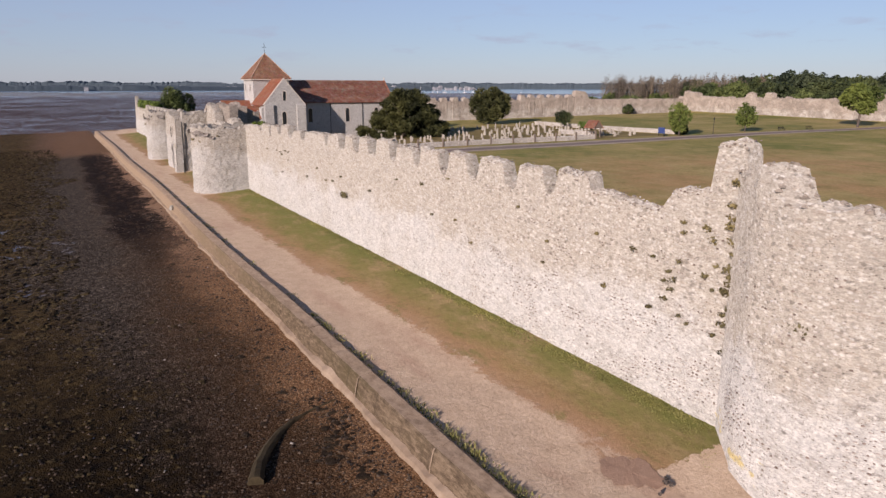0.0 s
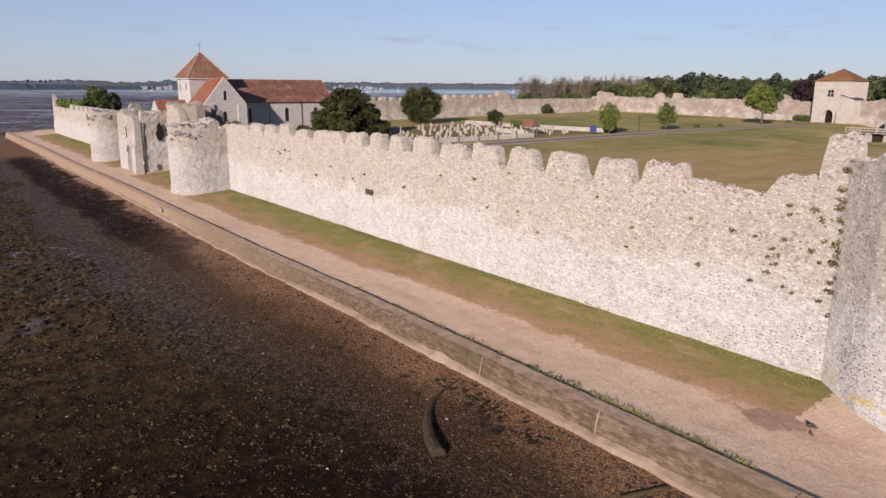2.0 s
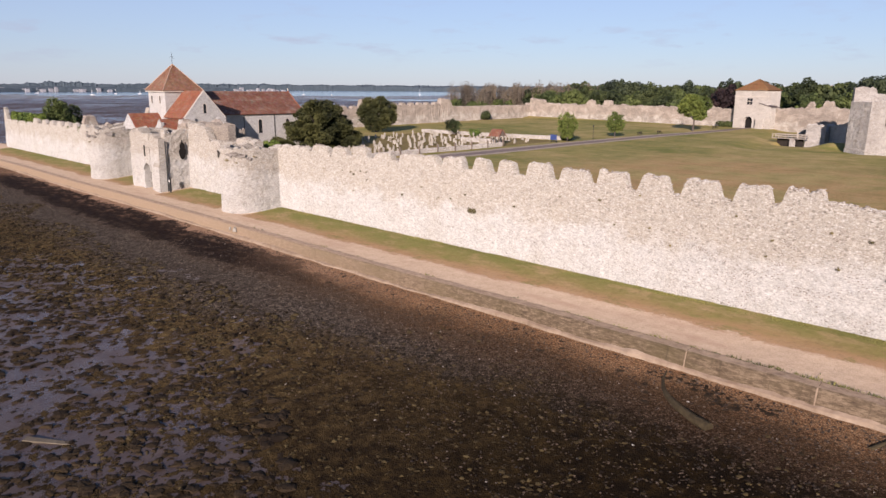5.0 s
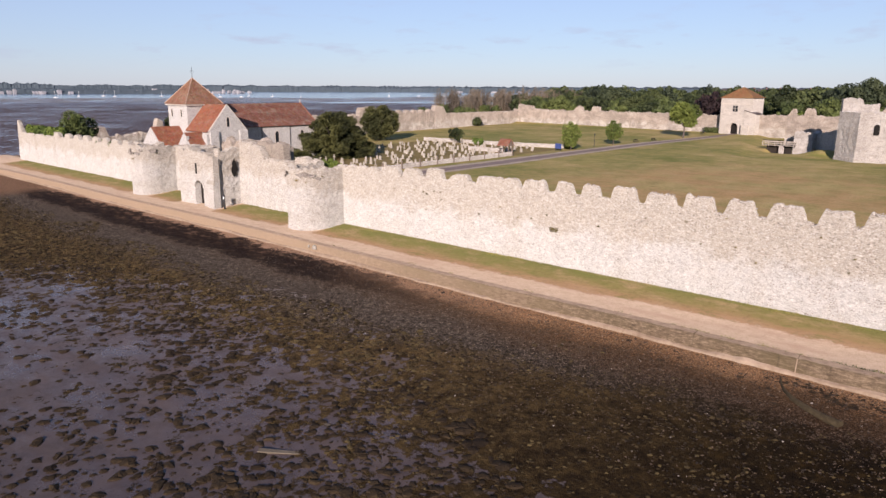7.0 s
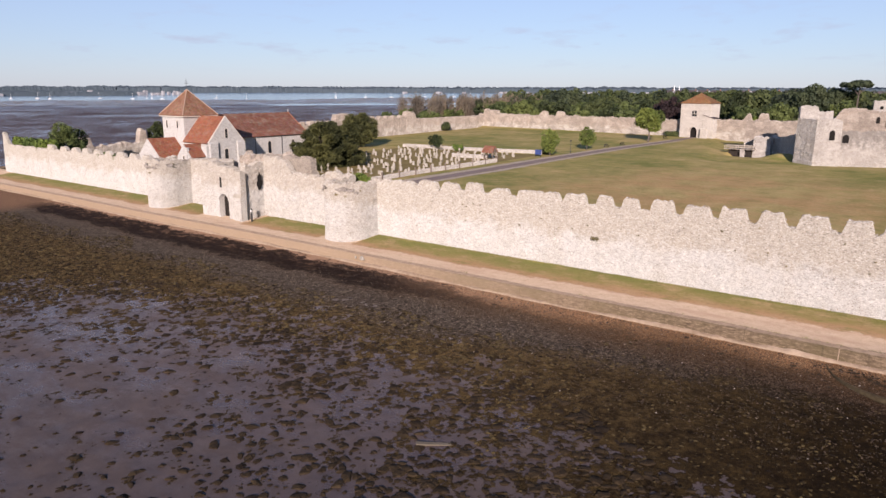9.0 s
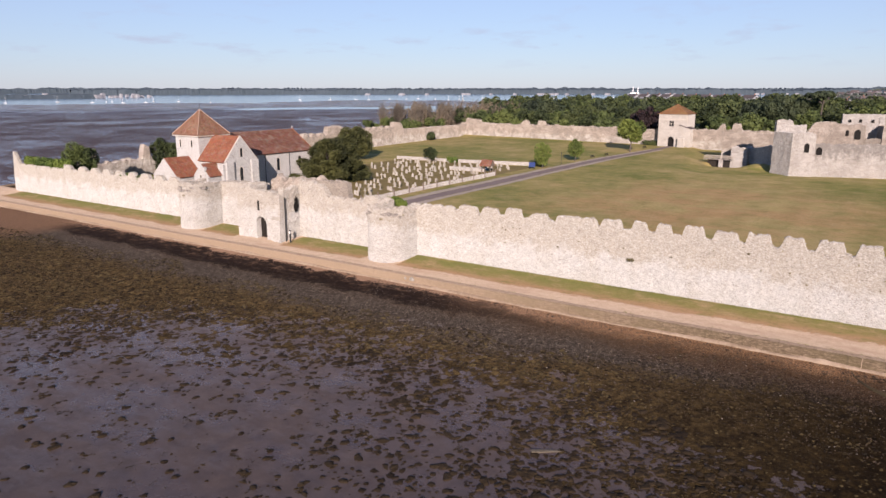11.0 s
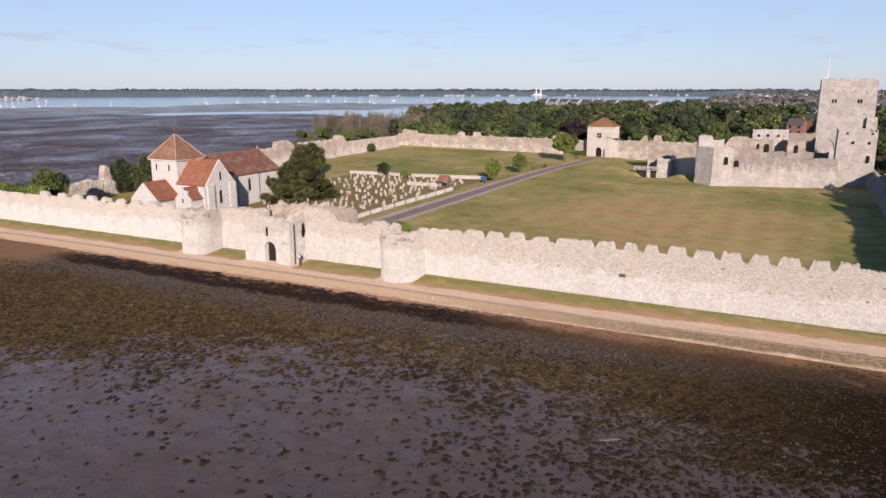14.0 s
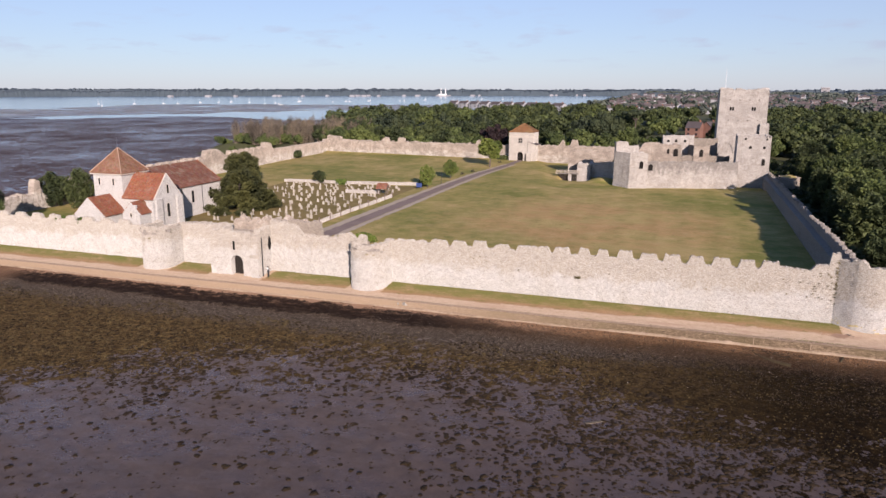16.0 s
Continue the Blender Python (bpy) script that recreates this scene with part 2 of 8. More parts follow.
def blacken(mat, z0, z1):
    """Black lichen running down from the wall head as ragged drips."""
    m = mat.copy()
    m.name = mat.name + "_lichened"
    n, l = m.node_tree.nodes, m.node_tree.links
    b = n["Principled BSDF"]
    old = b.inputs["Base Color"].links[0].from_socket
    drip = noise_tex(n, l, coords(n, l, (1, 1, 0.22), "Position"), 0.9, 6, 0.7)
    spot = noise_tex(n, l, coords(n, l, (1, 1, 1), "Position"), 1.5, 7, 0.8)
    up = ramp(n, l, calc(n, l, "DIVIDE", calc(n, l, "SUBTRACT", xyz(n, l)[2], z0), z1 - z0), (0.0, 0.0), (1.0, 1.0))
    f = calc(n, l, "ADD", calc(n, l, "MULTIPLY", up, 0.2), mix(n, l, 0.65, drip, spot))
    l.new(mix(n, l, ramp(n, l, f, (0.60, 0.0), (0.68, 0.55)), old, (0.13, 0.115, 0.10)), b.inputs["Base Color"])
    return m


CURTAIN_STONE = blacken(ASHLAR, 3.0, 8.0)


def make_plain(name, a, c, scale=2.0, rough=0.85, relief=0.3, stretch=(1, 1, 1), spec=0.3):
    m, n, l, b = material(name, rough, spec)
    v = coords(n, l, stretch, "Position")
    f = mix(n, l, 0.5, noise_tex(n, l, v, scale, 6, 0.65), noise_tex(n, l, v, scale * 0.15, 4))
    l.new(ramp(n, l, f, (0.3, a), (0.7, c)), b.inputs["Base Color"])
    bump(n, l, b, noise_tex(n, l, v, scale * 4, 5), relief, 0.04)
    return m


def make_stained():
    """Old cast concrete, brown and olive with algae and streaks."""
    m, n, l, b = material("sea_wall_concrete", 0.92, 0.12)
    p = coords(n, l, (0.6, 1, 2.2), "Position")
    f = noise_tex(n, l, p, 3.5, 7, 0.75)
    g = noise_tex(n, l, coords(n, l, (0.25, 0.6, 0.8), "Position"), 0.7, 5, 0.65)
    streak = noise_tex(n, l, coords(n, l, (1, 0.3, 0.08), "Position"), 4.0, 4, 0.7)
    col = ramp(n, l, f, (0.32, (0.07, 0.048, 0.032)), (0.5, (0.155, 0.112, 0.072)), (0.68, (0.29, 0.215, 0.145)))
    col = mix(n, l, ramp(n, l, g, (0.45, 0.0), (0.65, 0.6)), col, (0.10, 0.078, 0.038))
    col = mix(n, l, ramp(n, l, streak, (0.56, 0.0), (0.72, 0.5)), col, (0.05, 0.038, 0.024))
    nz = n.new("ShaderNodeSeparateXYZ")
    l.new(n.new("ShaderNodeNewGeometry").outputs["True Normal"], nz.inputs[0])
    col = mix(n, l, calc(n, l, "MULTIPLY", ramp(n, l, calc(n, l, "MULTIPLY", xyz(n, l)[0], 0.01), (0.3, 0.85), (0.7, 0.0)), 0.8), col, (0.42, 0.305, 0.205))
    sandy = calc(n, l, "MULTIPLY", ramp(n, l, nz.outputs[2], (0.75, 0.0), (0.9, 1.0)), ramp(n, l, calc(n, l, "MULTIPLY", xyz(n, l)[0], 0.01), (0.4, 0.9), (0.95, 0.6)))
    col = mix(n, l, sandy, col, ramp(n, l, f, (0.35, (0.34, 0.235, 0.155)), (0.6, (0.54, 0.40, 0.28))))
    l.new(col, b.inputs["Base Color"])
    bump(n, l, b, f, 0.7, 0.05)
    return m


TARMAC = make_plain("worn_tarmac", (0.23, 0.17, 0.145), (0.34, 0.265, 0.225), 1.2, 0.95, 0.3, (1, 1, 1), 0.08)
CONCRETE = make_stained()
FOOTING = make_plain("pale_footing", (0.20, 0.135, 0.085), (0.44, 0.335, 0.24), 2.5, 0.9, 0.5)
WOOD = make_plain("weathered_wood", (0.12, 0.09, 0.07), (0.24, 0.19, 0.15), 3.0, 0.85, 0.4, (1, 1, 0.2))
# so dark because doorway and under-deck shade are put into this colour
DARKWOOD = make_plain("dark_door_wood", (0.016, 0.013, 0.011), (0.04, 0.031, 0.025), 3.0, 0.8, 0.4, (4, 4, 0.3))
BARK = make_plain("bark", (0.07, 0.055, 0.045), (0.16, 0.13, 0.11), 3.0, 0.95, 0.8, (1, 1, 0.3))
LOGWOOD = make_plain("algae_covered_log", (0.035, 0.026, 0.014), (0.11, 0.083, 0.045), 4.0, 0.85, 0.6, (1, 1, 1), 0.15)
STONE = make_plain("headstone_stone", (0.24, 0.212, 0.168), (0.50, 0.455, 0.385), 2.5, 0.9, 0.4)
DRESSED = make_plain("dressed_limestone", (0.50, 0.44, 0.37), (0.62, 0.56, 0.48), 2.0, 0.9, 0.4)
LEAD = make_plain("grey_lead", (0.20, 0.20, 0.21), (0.32, 0.32, 0.33), 2.0, 0.6, 0.2)
WHITE = make_plain("white_paint", (0.74, 0.73, 0.71), (0.82, 0.81, 0.79), 2.0, 0.5, 0.05)
BRICK = make_plain("red_brick", (0.28, 0.12, 0.08), (0.38, 0.18, 0.12), 3.0, 0.9, 0.3)
BLUE = make_plain("blue_painted_metal", (0.03, 0.05, 0.16), (0.05, 0.08, 0.22), 2.0, 0.5, 0.05)
IRON = make_plain("black_iron", (0.02, 0.02, 0.02), (0.05, 0.05, 0.05), 4.0, 0.6, 0.1)
# near-black sheet colour stands in for the shade inside openings
HOLE = make_plain("dark_interior", (0.008, 0.007, 0.006), (0.018, 0.015, 0.013), 2.0, 0.95, 0.1)
GLASS, _n, _l, _b = material("leaded_glass", 0.15, 0.6)
_b.inputs["Base Color"].default_value = (0.02, 0.022, 0.026, 1)


def make_tiles(name, a, c, lichen):
    m, n, l, b = material(name, 0.9, 0.25)
    v = coords(n, l, (1, 1, 1), "Position")
    info = n.new("ShaderNodeObjectInfo")
    f = noise_tex(n, l, v, 1.3, 6, 0.7)
    col = ramp(n, l, f, (0.3, a), (0.68, c))
    col = mix(n, l, calc(n, l, "MULTIPLY", info.outputs["Random"], 0.35), col, tuple(0.55 * k for k in a))
    col = mix(n, l, ramp(n, l, noise_tex(n, l, v, 0.5, 7, 0.75), (0.5, 0.0), (0.72, 0.75)), col, lichen)
    col = mix(n, l, ramp(n, l, noise_tex(n, l, v, 2.4, 6, 0.8), (0.52, 0.0), (0.66, 0.7)), col, lichen)
    col = mix(n, l, ramp(n, l, noise_tex(n, l, v, 1.1, 6, 0.75), (0.36, 0.55), (0.46, 0.0)), col, tuple(0.5 * k for k in a))
    sp = voronoi(n, l, coords(n, l, (1, 1, 1.4), "Position"), 3.5, "Color")
    col = mix(n, l, 0.25, col, mix(n, l, 1.0, col, sp, "MULTIPLY"))
    l.new(col, b.inputs["Base Color"])
    w = n.new("ShaderNodeTexWave")
    w.bands_direction = "Z"
    w.inputs["Scale"].default_value = 1.6
    w.inputs["Distortion"].default_value = 0.6
    l.new(v, w.inputs["Vector"])
    bump(n, l, b, calc(n, l, "ADD", w.outputs["Fac"], f), 0.6, 0.05)
    return m


TILE = make_tiles("clay_roof_tiles", (0.30, 0.10, 0.055), (0.42, 0.16, 0.085), (0.36, 0.27, 0.20))
TILE_OLD = make_tiles("lichened_roof_tiles", (0.25, 0.096, 0.062), (0.385, 0.165, 0.098), (0.44, 0.36, 0.29))
TILE_TOWER = make_tiles("weathered_roof_tiles", (0.28, 0.125, 0.072), (0.40, 0.21, 0.13), (0.42, 0.31, 0.215))
TILE_GATE = make_tiles("orange_lichened_tiles", (0.27, 0.125, 0.055), (0.37, 0.19, 0.085), (0.40, 0.27, 0.12))


def make_leaves(name, a, c, rough=0.7):
    m, n, l, b = material(name, rough, 0.25)
    r = n.new("ShaderNodeNewGeometry").outputs["Random Per Island"]
    o = n.new("ShaderNodeObjectInfo").outputs["Random"]
    col = ramp(n, l, r, (0.0, a), (1.0, c))
    col = mix(n, l, calc(n, l, "MULTIPLY", o, 0.35), col, tuple(0.6 * k for k in a))
    crown = noise_tex(n, l, coords(n, l, (1, 1, 0.6), "Position"), 0.11, 3, 0.6)
    col = mix(n, l, ramp(n, l, crown, (0.44, 0.0), (0.62, 0.55)), col, tuple(1.25 * k * g for k, g in zip(c, (1.1, 1.0, 0.8))))
    col = mix(n, l, 1.0, col, ramp(n, l, crown, (0.34, 0.55), (0.5, 1.0)), "MULTIPLY")
    l.new(col, b.inputs["Base Color"])
    return m


LEAF_YEW = make_leaves("yew_foliage", (0.020, 0.026, 0.010), (0.085, 0.09, 0.032))
LEAF = make_leaves("broadleaf_foliage", (0.042, 0.064, 0.020), (0.100, 0.128, 0.043))
LEAF_LIGHT = make_leaves("light_green_foliage", (0.06, 0.095, 0.02), (0.17, 0.21, 0.055))
LEAF_DARK = make_leaves("dark_broadleaf_foliage", (0.026, 0.040, 0.015), (0.076, 0.096, 0.037))
LEAF_PINE = make_leaves("pine_foliage", (0.022, 0.036, 0.02), (0.062, 0.08, 0.042))
LEAF_COPPER = make_leaves("copper_beech_foliage", (0.02, 0.012, 0.014), (0.05, 0.03, 0.03))
# greyed bluish leaves: the haze of distance is put into the colour
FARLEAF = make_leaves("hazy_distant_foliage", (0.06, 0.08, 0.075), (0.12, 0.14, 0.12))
LEAF_IVY = make_leaves("ivy_foliage", (0.05, 0.09, 0.015), (0.13, 0.18, 0.04))
LEAF_DRY = make_leaves("bare_twigs", (0.10, 0.082, 0.062), (0.19, 0.158, 0.122))
WEED = make_leaves("wall_weeds", (0.10, 0.088, 0.04), (0.22, 0.185, 0.09))


def make_grass(name):
    m, n, l, b = material(name, 0.95, 0.1)
    p = coords(n, l, (1, 1, 1), "Position")
    green, dry, brown = (0.205, 0.205, 0.052), (0.45, 0.335, 0.13), (0.49, 0.295, 0.128)
    big = noise_tex(n, l, coords(n, l, (0.9, 1.1, 1), "Position"), 0.035, 5, 0.6)
    mid = noise_tex(n, l, p, 0.35, 6, 0.7)
    s = xyz(n, l)
    # parched middle of the field
    dx = calc(n, l, "MULTIPLY", calc(n, l, "SUBTRACT", s[0], 52), 1 / 42.0)
    dy = calc(n, l, "MULTIPLY", calc(n, l, "SUBTRACT", s[1], 62), 1 / 42.0)
    rr = calc(n, l, "ADD", calc(n, l, "MULTIPLY", dx, dx), calc(n, l, "MULTIPLY", dy, dy))
    parched = ramp(n, l, calc(n, l, "SUBTRACT", rr, calc(n, l, "MULTIPLY", calc(n, l, "SUBTRACT", mid, 0.5), 1.2)), (0.1, 1.0), (1.0, 0.0))
    f = calc(n, l, "ADD", calc(n, l, "MULTIPLY", big, 0.7), calc(n, l, "MULTIPLY", mid, 0.3))
    col = ramp(n, l, f, (0.42, green), (0.50, (0.33, 0.275, 0.085)), (0.58, dry))
    col = mix(n, l, calc(n, l, "MULTIPLY", parched, 0.9), col, mix(n, l, ramp(n, l, noise_tex(n, l, coords(n, l, (0.9, 1.2, 1), "Position"), 0.08, 5, 0.65), (0.42, 0.0), (0.58, 1.0)), dry, brown))
    # mowing stripes
    w = n.new("ShaderNodeTexWave")
    w.inputs["Scale"].default_value = 0.13
    w.inputs["Distortion"].default_value = 1.5
    l.new(coords(n, l, (0.35, 1, 1), "Position"), w.inputs["Vector"])
    col = mix(n, l, calc(n, l, "MULTIPLY", w.outputs["Fac"], 0.12), col, tuple(0.6 * k for k in green))
    mott = noise_tex(n, l, coords(n, l, (0.75, 1.0, 1), "Position"), 0.28, 7, 0.75)
    col = mix(n, l, ramp(n, l, mott, (0.50, 0.0), (0.66, 0.5)), col, (0.52, 0.36, 0.17))
    col = mix(n, l, ramp(n, l, mott, (0.36, 0.45), (0.46, 0.0)), col, (0.17, 0.175, 0.045))
    col = mix(n, l, 1.0, col, (1.20, 1.20, 1.26), "MULTIPLY")
    col = mix(n, l, ramp(n, l, noise_tex(n, l, p, 3.0, 4, 0.7), (0.35, 0.32), (0.6, 0.0)), col, tuple(0.5 * k for k in green))
    l.new(col, b.inputs["Base Color"])
    bump(n, l, b, noise_tex(n, l, p, 6.0, 5, 0.7), 0.35, 0.05)
    return m


GRASS = make_grass("mown_dry_grass")


def make_bank():
    """Gravel path that gives way to patchy grass along the foot of the wall."""
    m, n, l, b = material("gravel_and_verge", 0.95, 0.1, 0.25)
    p = coords(n, l, (1, 1, 1), "Position")
    s = xyz(n, l)
    f = noise_tex(n, l, coords(n, l, (0.35, 1, 1), "Position"), 0.5, 6, 0.65)
    g = noise_tex(n, l, p, 2.5, 6, 0.72)
    fine = noise_tex(n, l, p, 9.0, 4, 0.7)
    gravel = ramp(n, l, mix(n, l, 0.5, noise_tex(n, l, p, 1.2, 6, 0.7), fine), (0.32, (0.42, 0.295, 0.195)), (0.52, (0.60, 0.45, 0.315)), (0.7, (0.68, 0.54, 0.40)))
    gravel = mix(n, l, ramp(n, l, noise_tex(n, l, coords(n, l, (0.2, 1, 1), "Position"), 0.6, 4), (0.5, 0.0), (0.68, 0.5)), gravel, (0.46, 0.30, 0.21))
    y = calc(n, l, "ADD", s[1], calc(n, l, "MULTIPLY", calc(n, l, "SUBTRACT", f, 0.5), 2.6))
    y = calc(n, l, "ADD", y, ramp(n, l, calc(n, l, "MULTIPLY", s[0], 0.01), (0.5, 1.0), (0.75, 0.0)))
    y = calc(n, l, "ADD", y, calc(n, l, "MULTIPLY", calc(n, l, "SUBTRACT", g, 0.5), 1.7))
    out = calc(n, l, "MULTIPLY", calc(n, l, "ADD", y, 4.6), 0.2)
    col = ramp(n, l, out, (0.08, (0.45, 0.275, 0.17)), (0.30, (0.36, 0.225, 0.115)), (0.50, (0.26, 0.205, 0.08)), (0.9, (0.19, 0.185, 0.058)))
    bald = noise_tex(n, l, coords(n, l, (0.5, 1, 1), "Position"), 0.55, 6, 0.72)
    col = mix(n, l, ramp(n, l, bald, (0.50, 0.0), (0.66, 0.75)), col, (0.40, 0.27, 0.15))
    col = mix(n, l, ramp(n, l, bald, (0.36, 0.6), (0.46, 0.0)), col, (0.17, 0.18, 0.05))
    col = mix(n, l, ramp(n, l, g, (0.36, 0.35), (0.52, 0.0)), col, (0.11, 0.095, 0.032))
    mask = ramp(n, l, calc(n, l, "ADD", out, calc(n, l, "MULTIPLY", calc(n, l, "SUBTRACT", fine, 0.5), 0.25)), (0.09, 0.0), (0.14, 1.0))
    field = None
    for x0, x1 in ((27.6, 93.2), (5.6, 21.4), (-13.7, -5.3), (-82.5, -20.4)):
        a = calc(n, l, "ADD", s[0], calc(n, l, "MULTIPLY", calc(n, l, "SUBTRACT", g, 0.5), 1.5))
        w = calc(n, l, "MULTIPLY", calc(n, l, "GREATER_THAN", a, x0), calc(n, l, "LESS_THAN", a, x1))
        field = w if field is None else calc(n, l, "MAXIMUM", field, w)
    l.new(mix(n, l, calc(n, l, "MULTIPLY", mask, field), gravel, col), b.inputs["Base Color"])
    bump(n, l, b, calc(n, l, "ADD", g, calc(n, l, "MULTIPLY", fine, 0.5)), 0.7, 0.07)
    return m


PATH = make_bank()


def make_foreshore():
    """Shingle by the sea wall, dark pebbles and weed below it, then wet mud flats."""
    m, n, l, b = material("foreshore", 0.8, 0.3, 1.0)
    p = coords(n, l, (1, 1, 1), "Position")
    s = xyz(n, l)
    big = noise_tex(n, l, p, 0.12, 5, 0.6)
    mid = noise_tex(n, l, p, 0.6, 7, 0.75)
    fine = noise_tex(n, l, p, 4.0, 6, 0.8)

    def stones(scale):
        t = n.new("ShaderNodeTexVoronoi")
        t.inputs["Scale"].default_value = scale
        l.new(p, t.inputs["Vector"])
        sp = n.new("ShaderNodeSeparateColor")
        l.new(t.outputs["Color"], sp.inputs[0])
        return t.outputs["Distance"], sp.outputs

    pd, pc = stones(11.0)
    qd, qc = stones(24.0)
    tone = mix(n, l, 0.5, pc[0], qc[0])
    # darkens towards each stone's rim: the shade between stones, as colour
    gap = calc(n, l, "MULTIPLY", ramp(n, l, pd, (0.3, 1.0), (0.62, 0.25)), ramp(n, l, qd, (0.3, 1.0), (0.65, 0.45)))
    # distance below the sea wall, with a wavering edge
    d = calc(n, l, "SUBTRACT", calc(n, l, "MULTIPLY", s[1], -1.0), 9.3)
    dw = calc(n, l, "ADD", d, calc(n, l, "MULTIPLY", calc(n, l, "SUBTRACT", big, 0.5), 5.0))
    dw = calc(n, l, "ADD", dw, calc(n, l, "MULTIPLY", calc(n, l, "SUBTRACT", mid, 0.5), 5.0))
    dw = calc(n, l, "ADD", dw, calc(n, l, "MULTIPLY", calc(n, l, "SUBTRACT", fine, 0.5), 4.0))
    shingle = ramp(n, l, mix(n, l, 0.4, tone, mid), (0.28, (0.30, 0.155, 0.078)), (0.5, (0.64, 0.375, 0.20)), (0.72, (0.82, 0.55, 0.34)))
    pebble = ramp(n, l, mix(n, l, 0.3, tone, fine), (0.3, (0.011, 0.008, 0.006)), (0.55, (0.038, 0.027, 0.020)), (0.8, (0.15, 0.112, 0.084)))
    cd, cc = stones(4.2)
    grit = ramp(n, l, mix(n, l, 0.5, cc[0], noise_tex(n, l, p, 2.2, 6, 0.8)), (0.3, 0.35), (0.5, 0.9), (0.7, 1.9))
    pebble = mix(n, l, 1.0, pebble, grit, "MULTIPLY")
    tuft = mix(n, l, 0.5, noise_tex(n, l, p, 1.5, 6, 0.75), mid)
    weed = ramp(n, l, mix(n, l, 0.25, tuft, fine), (0.40, (0.005, 0.003, 0.002)), (0.5, (0.017, 0.011, 0.005)), (0.62, (0.06, 0.038, 0.013)))
    # stones and weed darker towards the corner bastion; crevice shade put into the colour
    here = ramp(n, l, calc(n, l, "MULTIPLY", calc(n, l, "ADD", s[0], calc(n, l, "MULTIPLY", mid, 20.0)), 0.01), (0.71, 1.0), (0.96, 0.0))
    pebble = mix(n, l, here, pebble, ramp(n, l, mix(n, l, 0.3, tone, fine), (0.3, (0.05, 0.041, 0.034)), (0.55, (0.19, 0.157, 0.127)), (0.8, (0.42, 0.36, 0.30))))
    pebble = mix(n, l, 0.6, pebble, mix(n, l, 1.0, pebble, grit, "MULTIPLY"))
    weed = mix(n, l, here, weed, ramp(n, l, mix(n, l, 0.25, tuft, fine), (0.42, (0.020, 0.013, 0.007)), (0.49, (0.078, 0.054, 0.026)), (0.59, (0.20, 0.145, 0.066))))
    mud = ramp(n, l, mid, (0.3, (0.037, 0.026, 0.023)), (0.7, (0.080, 0.057, 0.047)))
    dull = mix(n, l, 1.0, shingle, (0.36, 0.37, 0.38), "MULTIPLY")
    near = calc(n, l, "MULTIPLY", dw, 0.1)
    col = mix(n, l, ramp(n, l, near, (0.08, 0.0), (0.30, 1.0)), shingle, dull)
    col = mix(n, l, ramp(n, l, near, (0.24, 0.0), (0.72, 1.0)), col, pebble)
    col = mix(n, l, 0.75, col, mix(n, l, 1.0, col, gap, "MULTIPLY"))
    # white shells
    col = mix(n, l, calc(n, l, "MULTIPLY", calc(n, l, "GREATER_THAN", qc[1], 0.995), ramp(n, l, qd, (0.2, 1.0), (0.3, 0.0))), col, (0.45, 0.42, 0.38))
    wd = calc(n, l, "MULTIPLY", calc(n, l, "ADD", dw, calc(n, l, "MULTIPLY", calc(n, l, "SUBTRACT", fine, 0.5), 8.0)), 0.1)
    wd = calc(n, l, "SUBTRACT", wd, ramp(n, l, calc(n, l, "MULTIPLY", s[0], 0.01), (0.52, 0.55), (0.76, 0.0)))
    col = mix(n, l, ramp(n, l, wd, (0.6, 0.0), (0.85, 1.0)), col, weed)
    sand = calc(n, l, "MULTIPLY", ramp(n, l, calc(n, l, "MULTIPLY", dw, 0.1), (0.18, 1.0), (0.36, 0.0)), ramp(n, l, calc(n, l, "MULTIPLY", s[0], 0.01), (0.35, 1.0), (0.65, 0.0)))
    col = mix(n, l, sand, col, mix(n, l, tone, (0.30, 0.18, 0.115), (0.50, 0.35, 0.25)))
    # black wrack below the wall, and reddish shingle towards the point
    reach = ramp(n, l, calc(n, l, "MULTIPLY", calc(n, l, "ABSOLUTE", calc(n, l, "SUBTRACT", calc(n, l, "ADD", s[0], calc(n, l, "MULTIPLY", mid, 14.0)), 8.0)), 0.01), (0.38, 1.0), (0.56, 0.0))
    wide = calc(n, l, "ADD", 0.6, calc(n, l, "MULTIPLY", reach, 1.9))
    wr = ramp(n, l, calc(n, l, "SUBTRACT", calc(n, l, "ADD", 0.5, wide), calc(n, l, "ABSOLUTE", calc(n, l, "SUBTRACT", dw, 3.3))), (0.35, 0.0), (0.65, 1.0))
    wr = calc(n, l, "MULTIPLY", calc(n, l, "MULTIPLY", wr, reach), ramp(n, l, mix(n, l, 0.5, noise_tex(n, l, coords(n, l, (0.5, 1, 1), "Position"), 1.1, 6, 0.75), tuft), (0.40, 0.45), (0.50, 0.97)))
    col = mix(n, l, wr, col, (0.017, 0.011, 0.010))
    pt = calc(n, l, "MULTIPLY", ramp(n, l, calc(n, l, "MULTIPLY", calc(n, l, "ADD", s[0], 36.0), -0.05), (0.1, 0.0), (0.5, 1.0)), ramp(n, l, calc(n, l, "MULTIPLY", dw, 0.05), (0.5, 1.0), (0.8, 0.0)))
    col = mix(n, l, pt, col, mix(n, l, tone, (0.10, 0.06, 0.037), (0.33, 0.212, 0.142)))
    # wet flats begin further out, ragged with weed clumps that thin out seawards
    west = calc(n, l, "MULTIPLY", calc(n, l, "MINIMUM", calc(n, l, "MAXIMUM", calc(n, l, "SUBTRACT", 40.0, s[0]), 0.0), 80.0), 0.25)
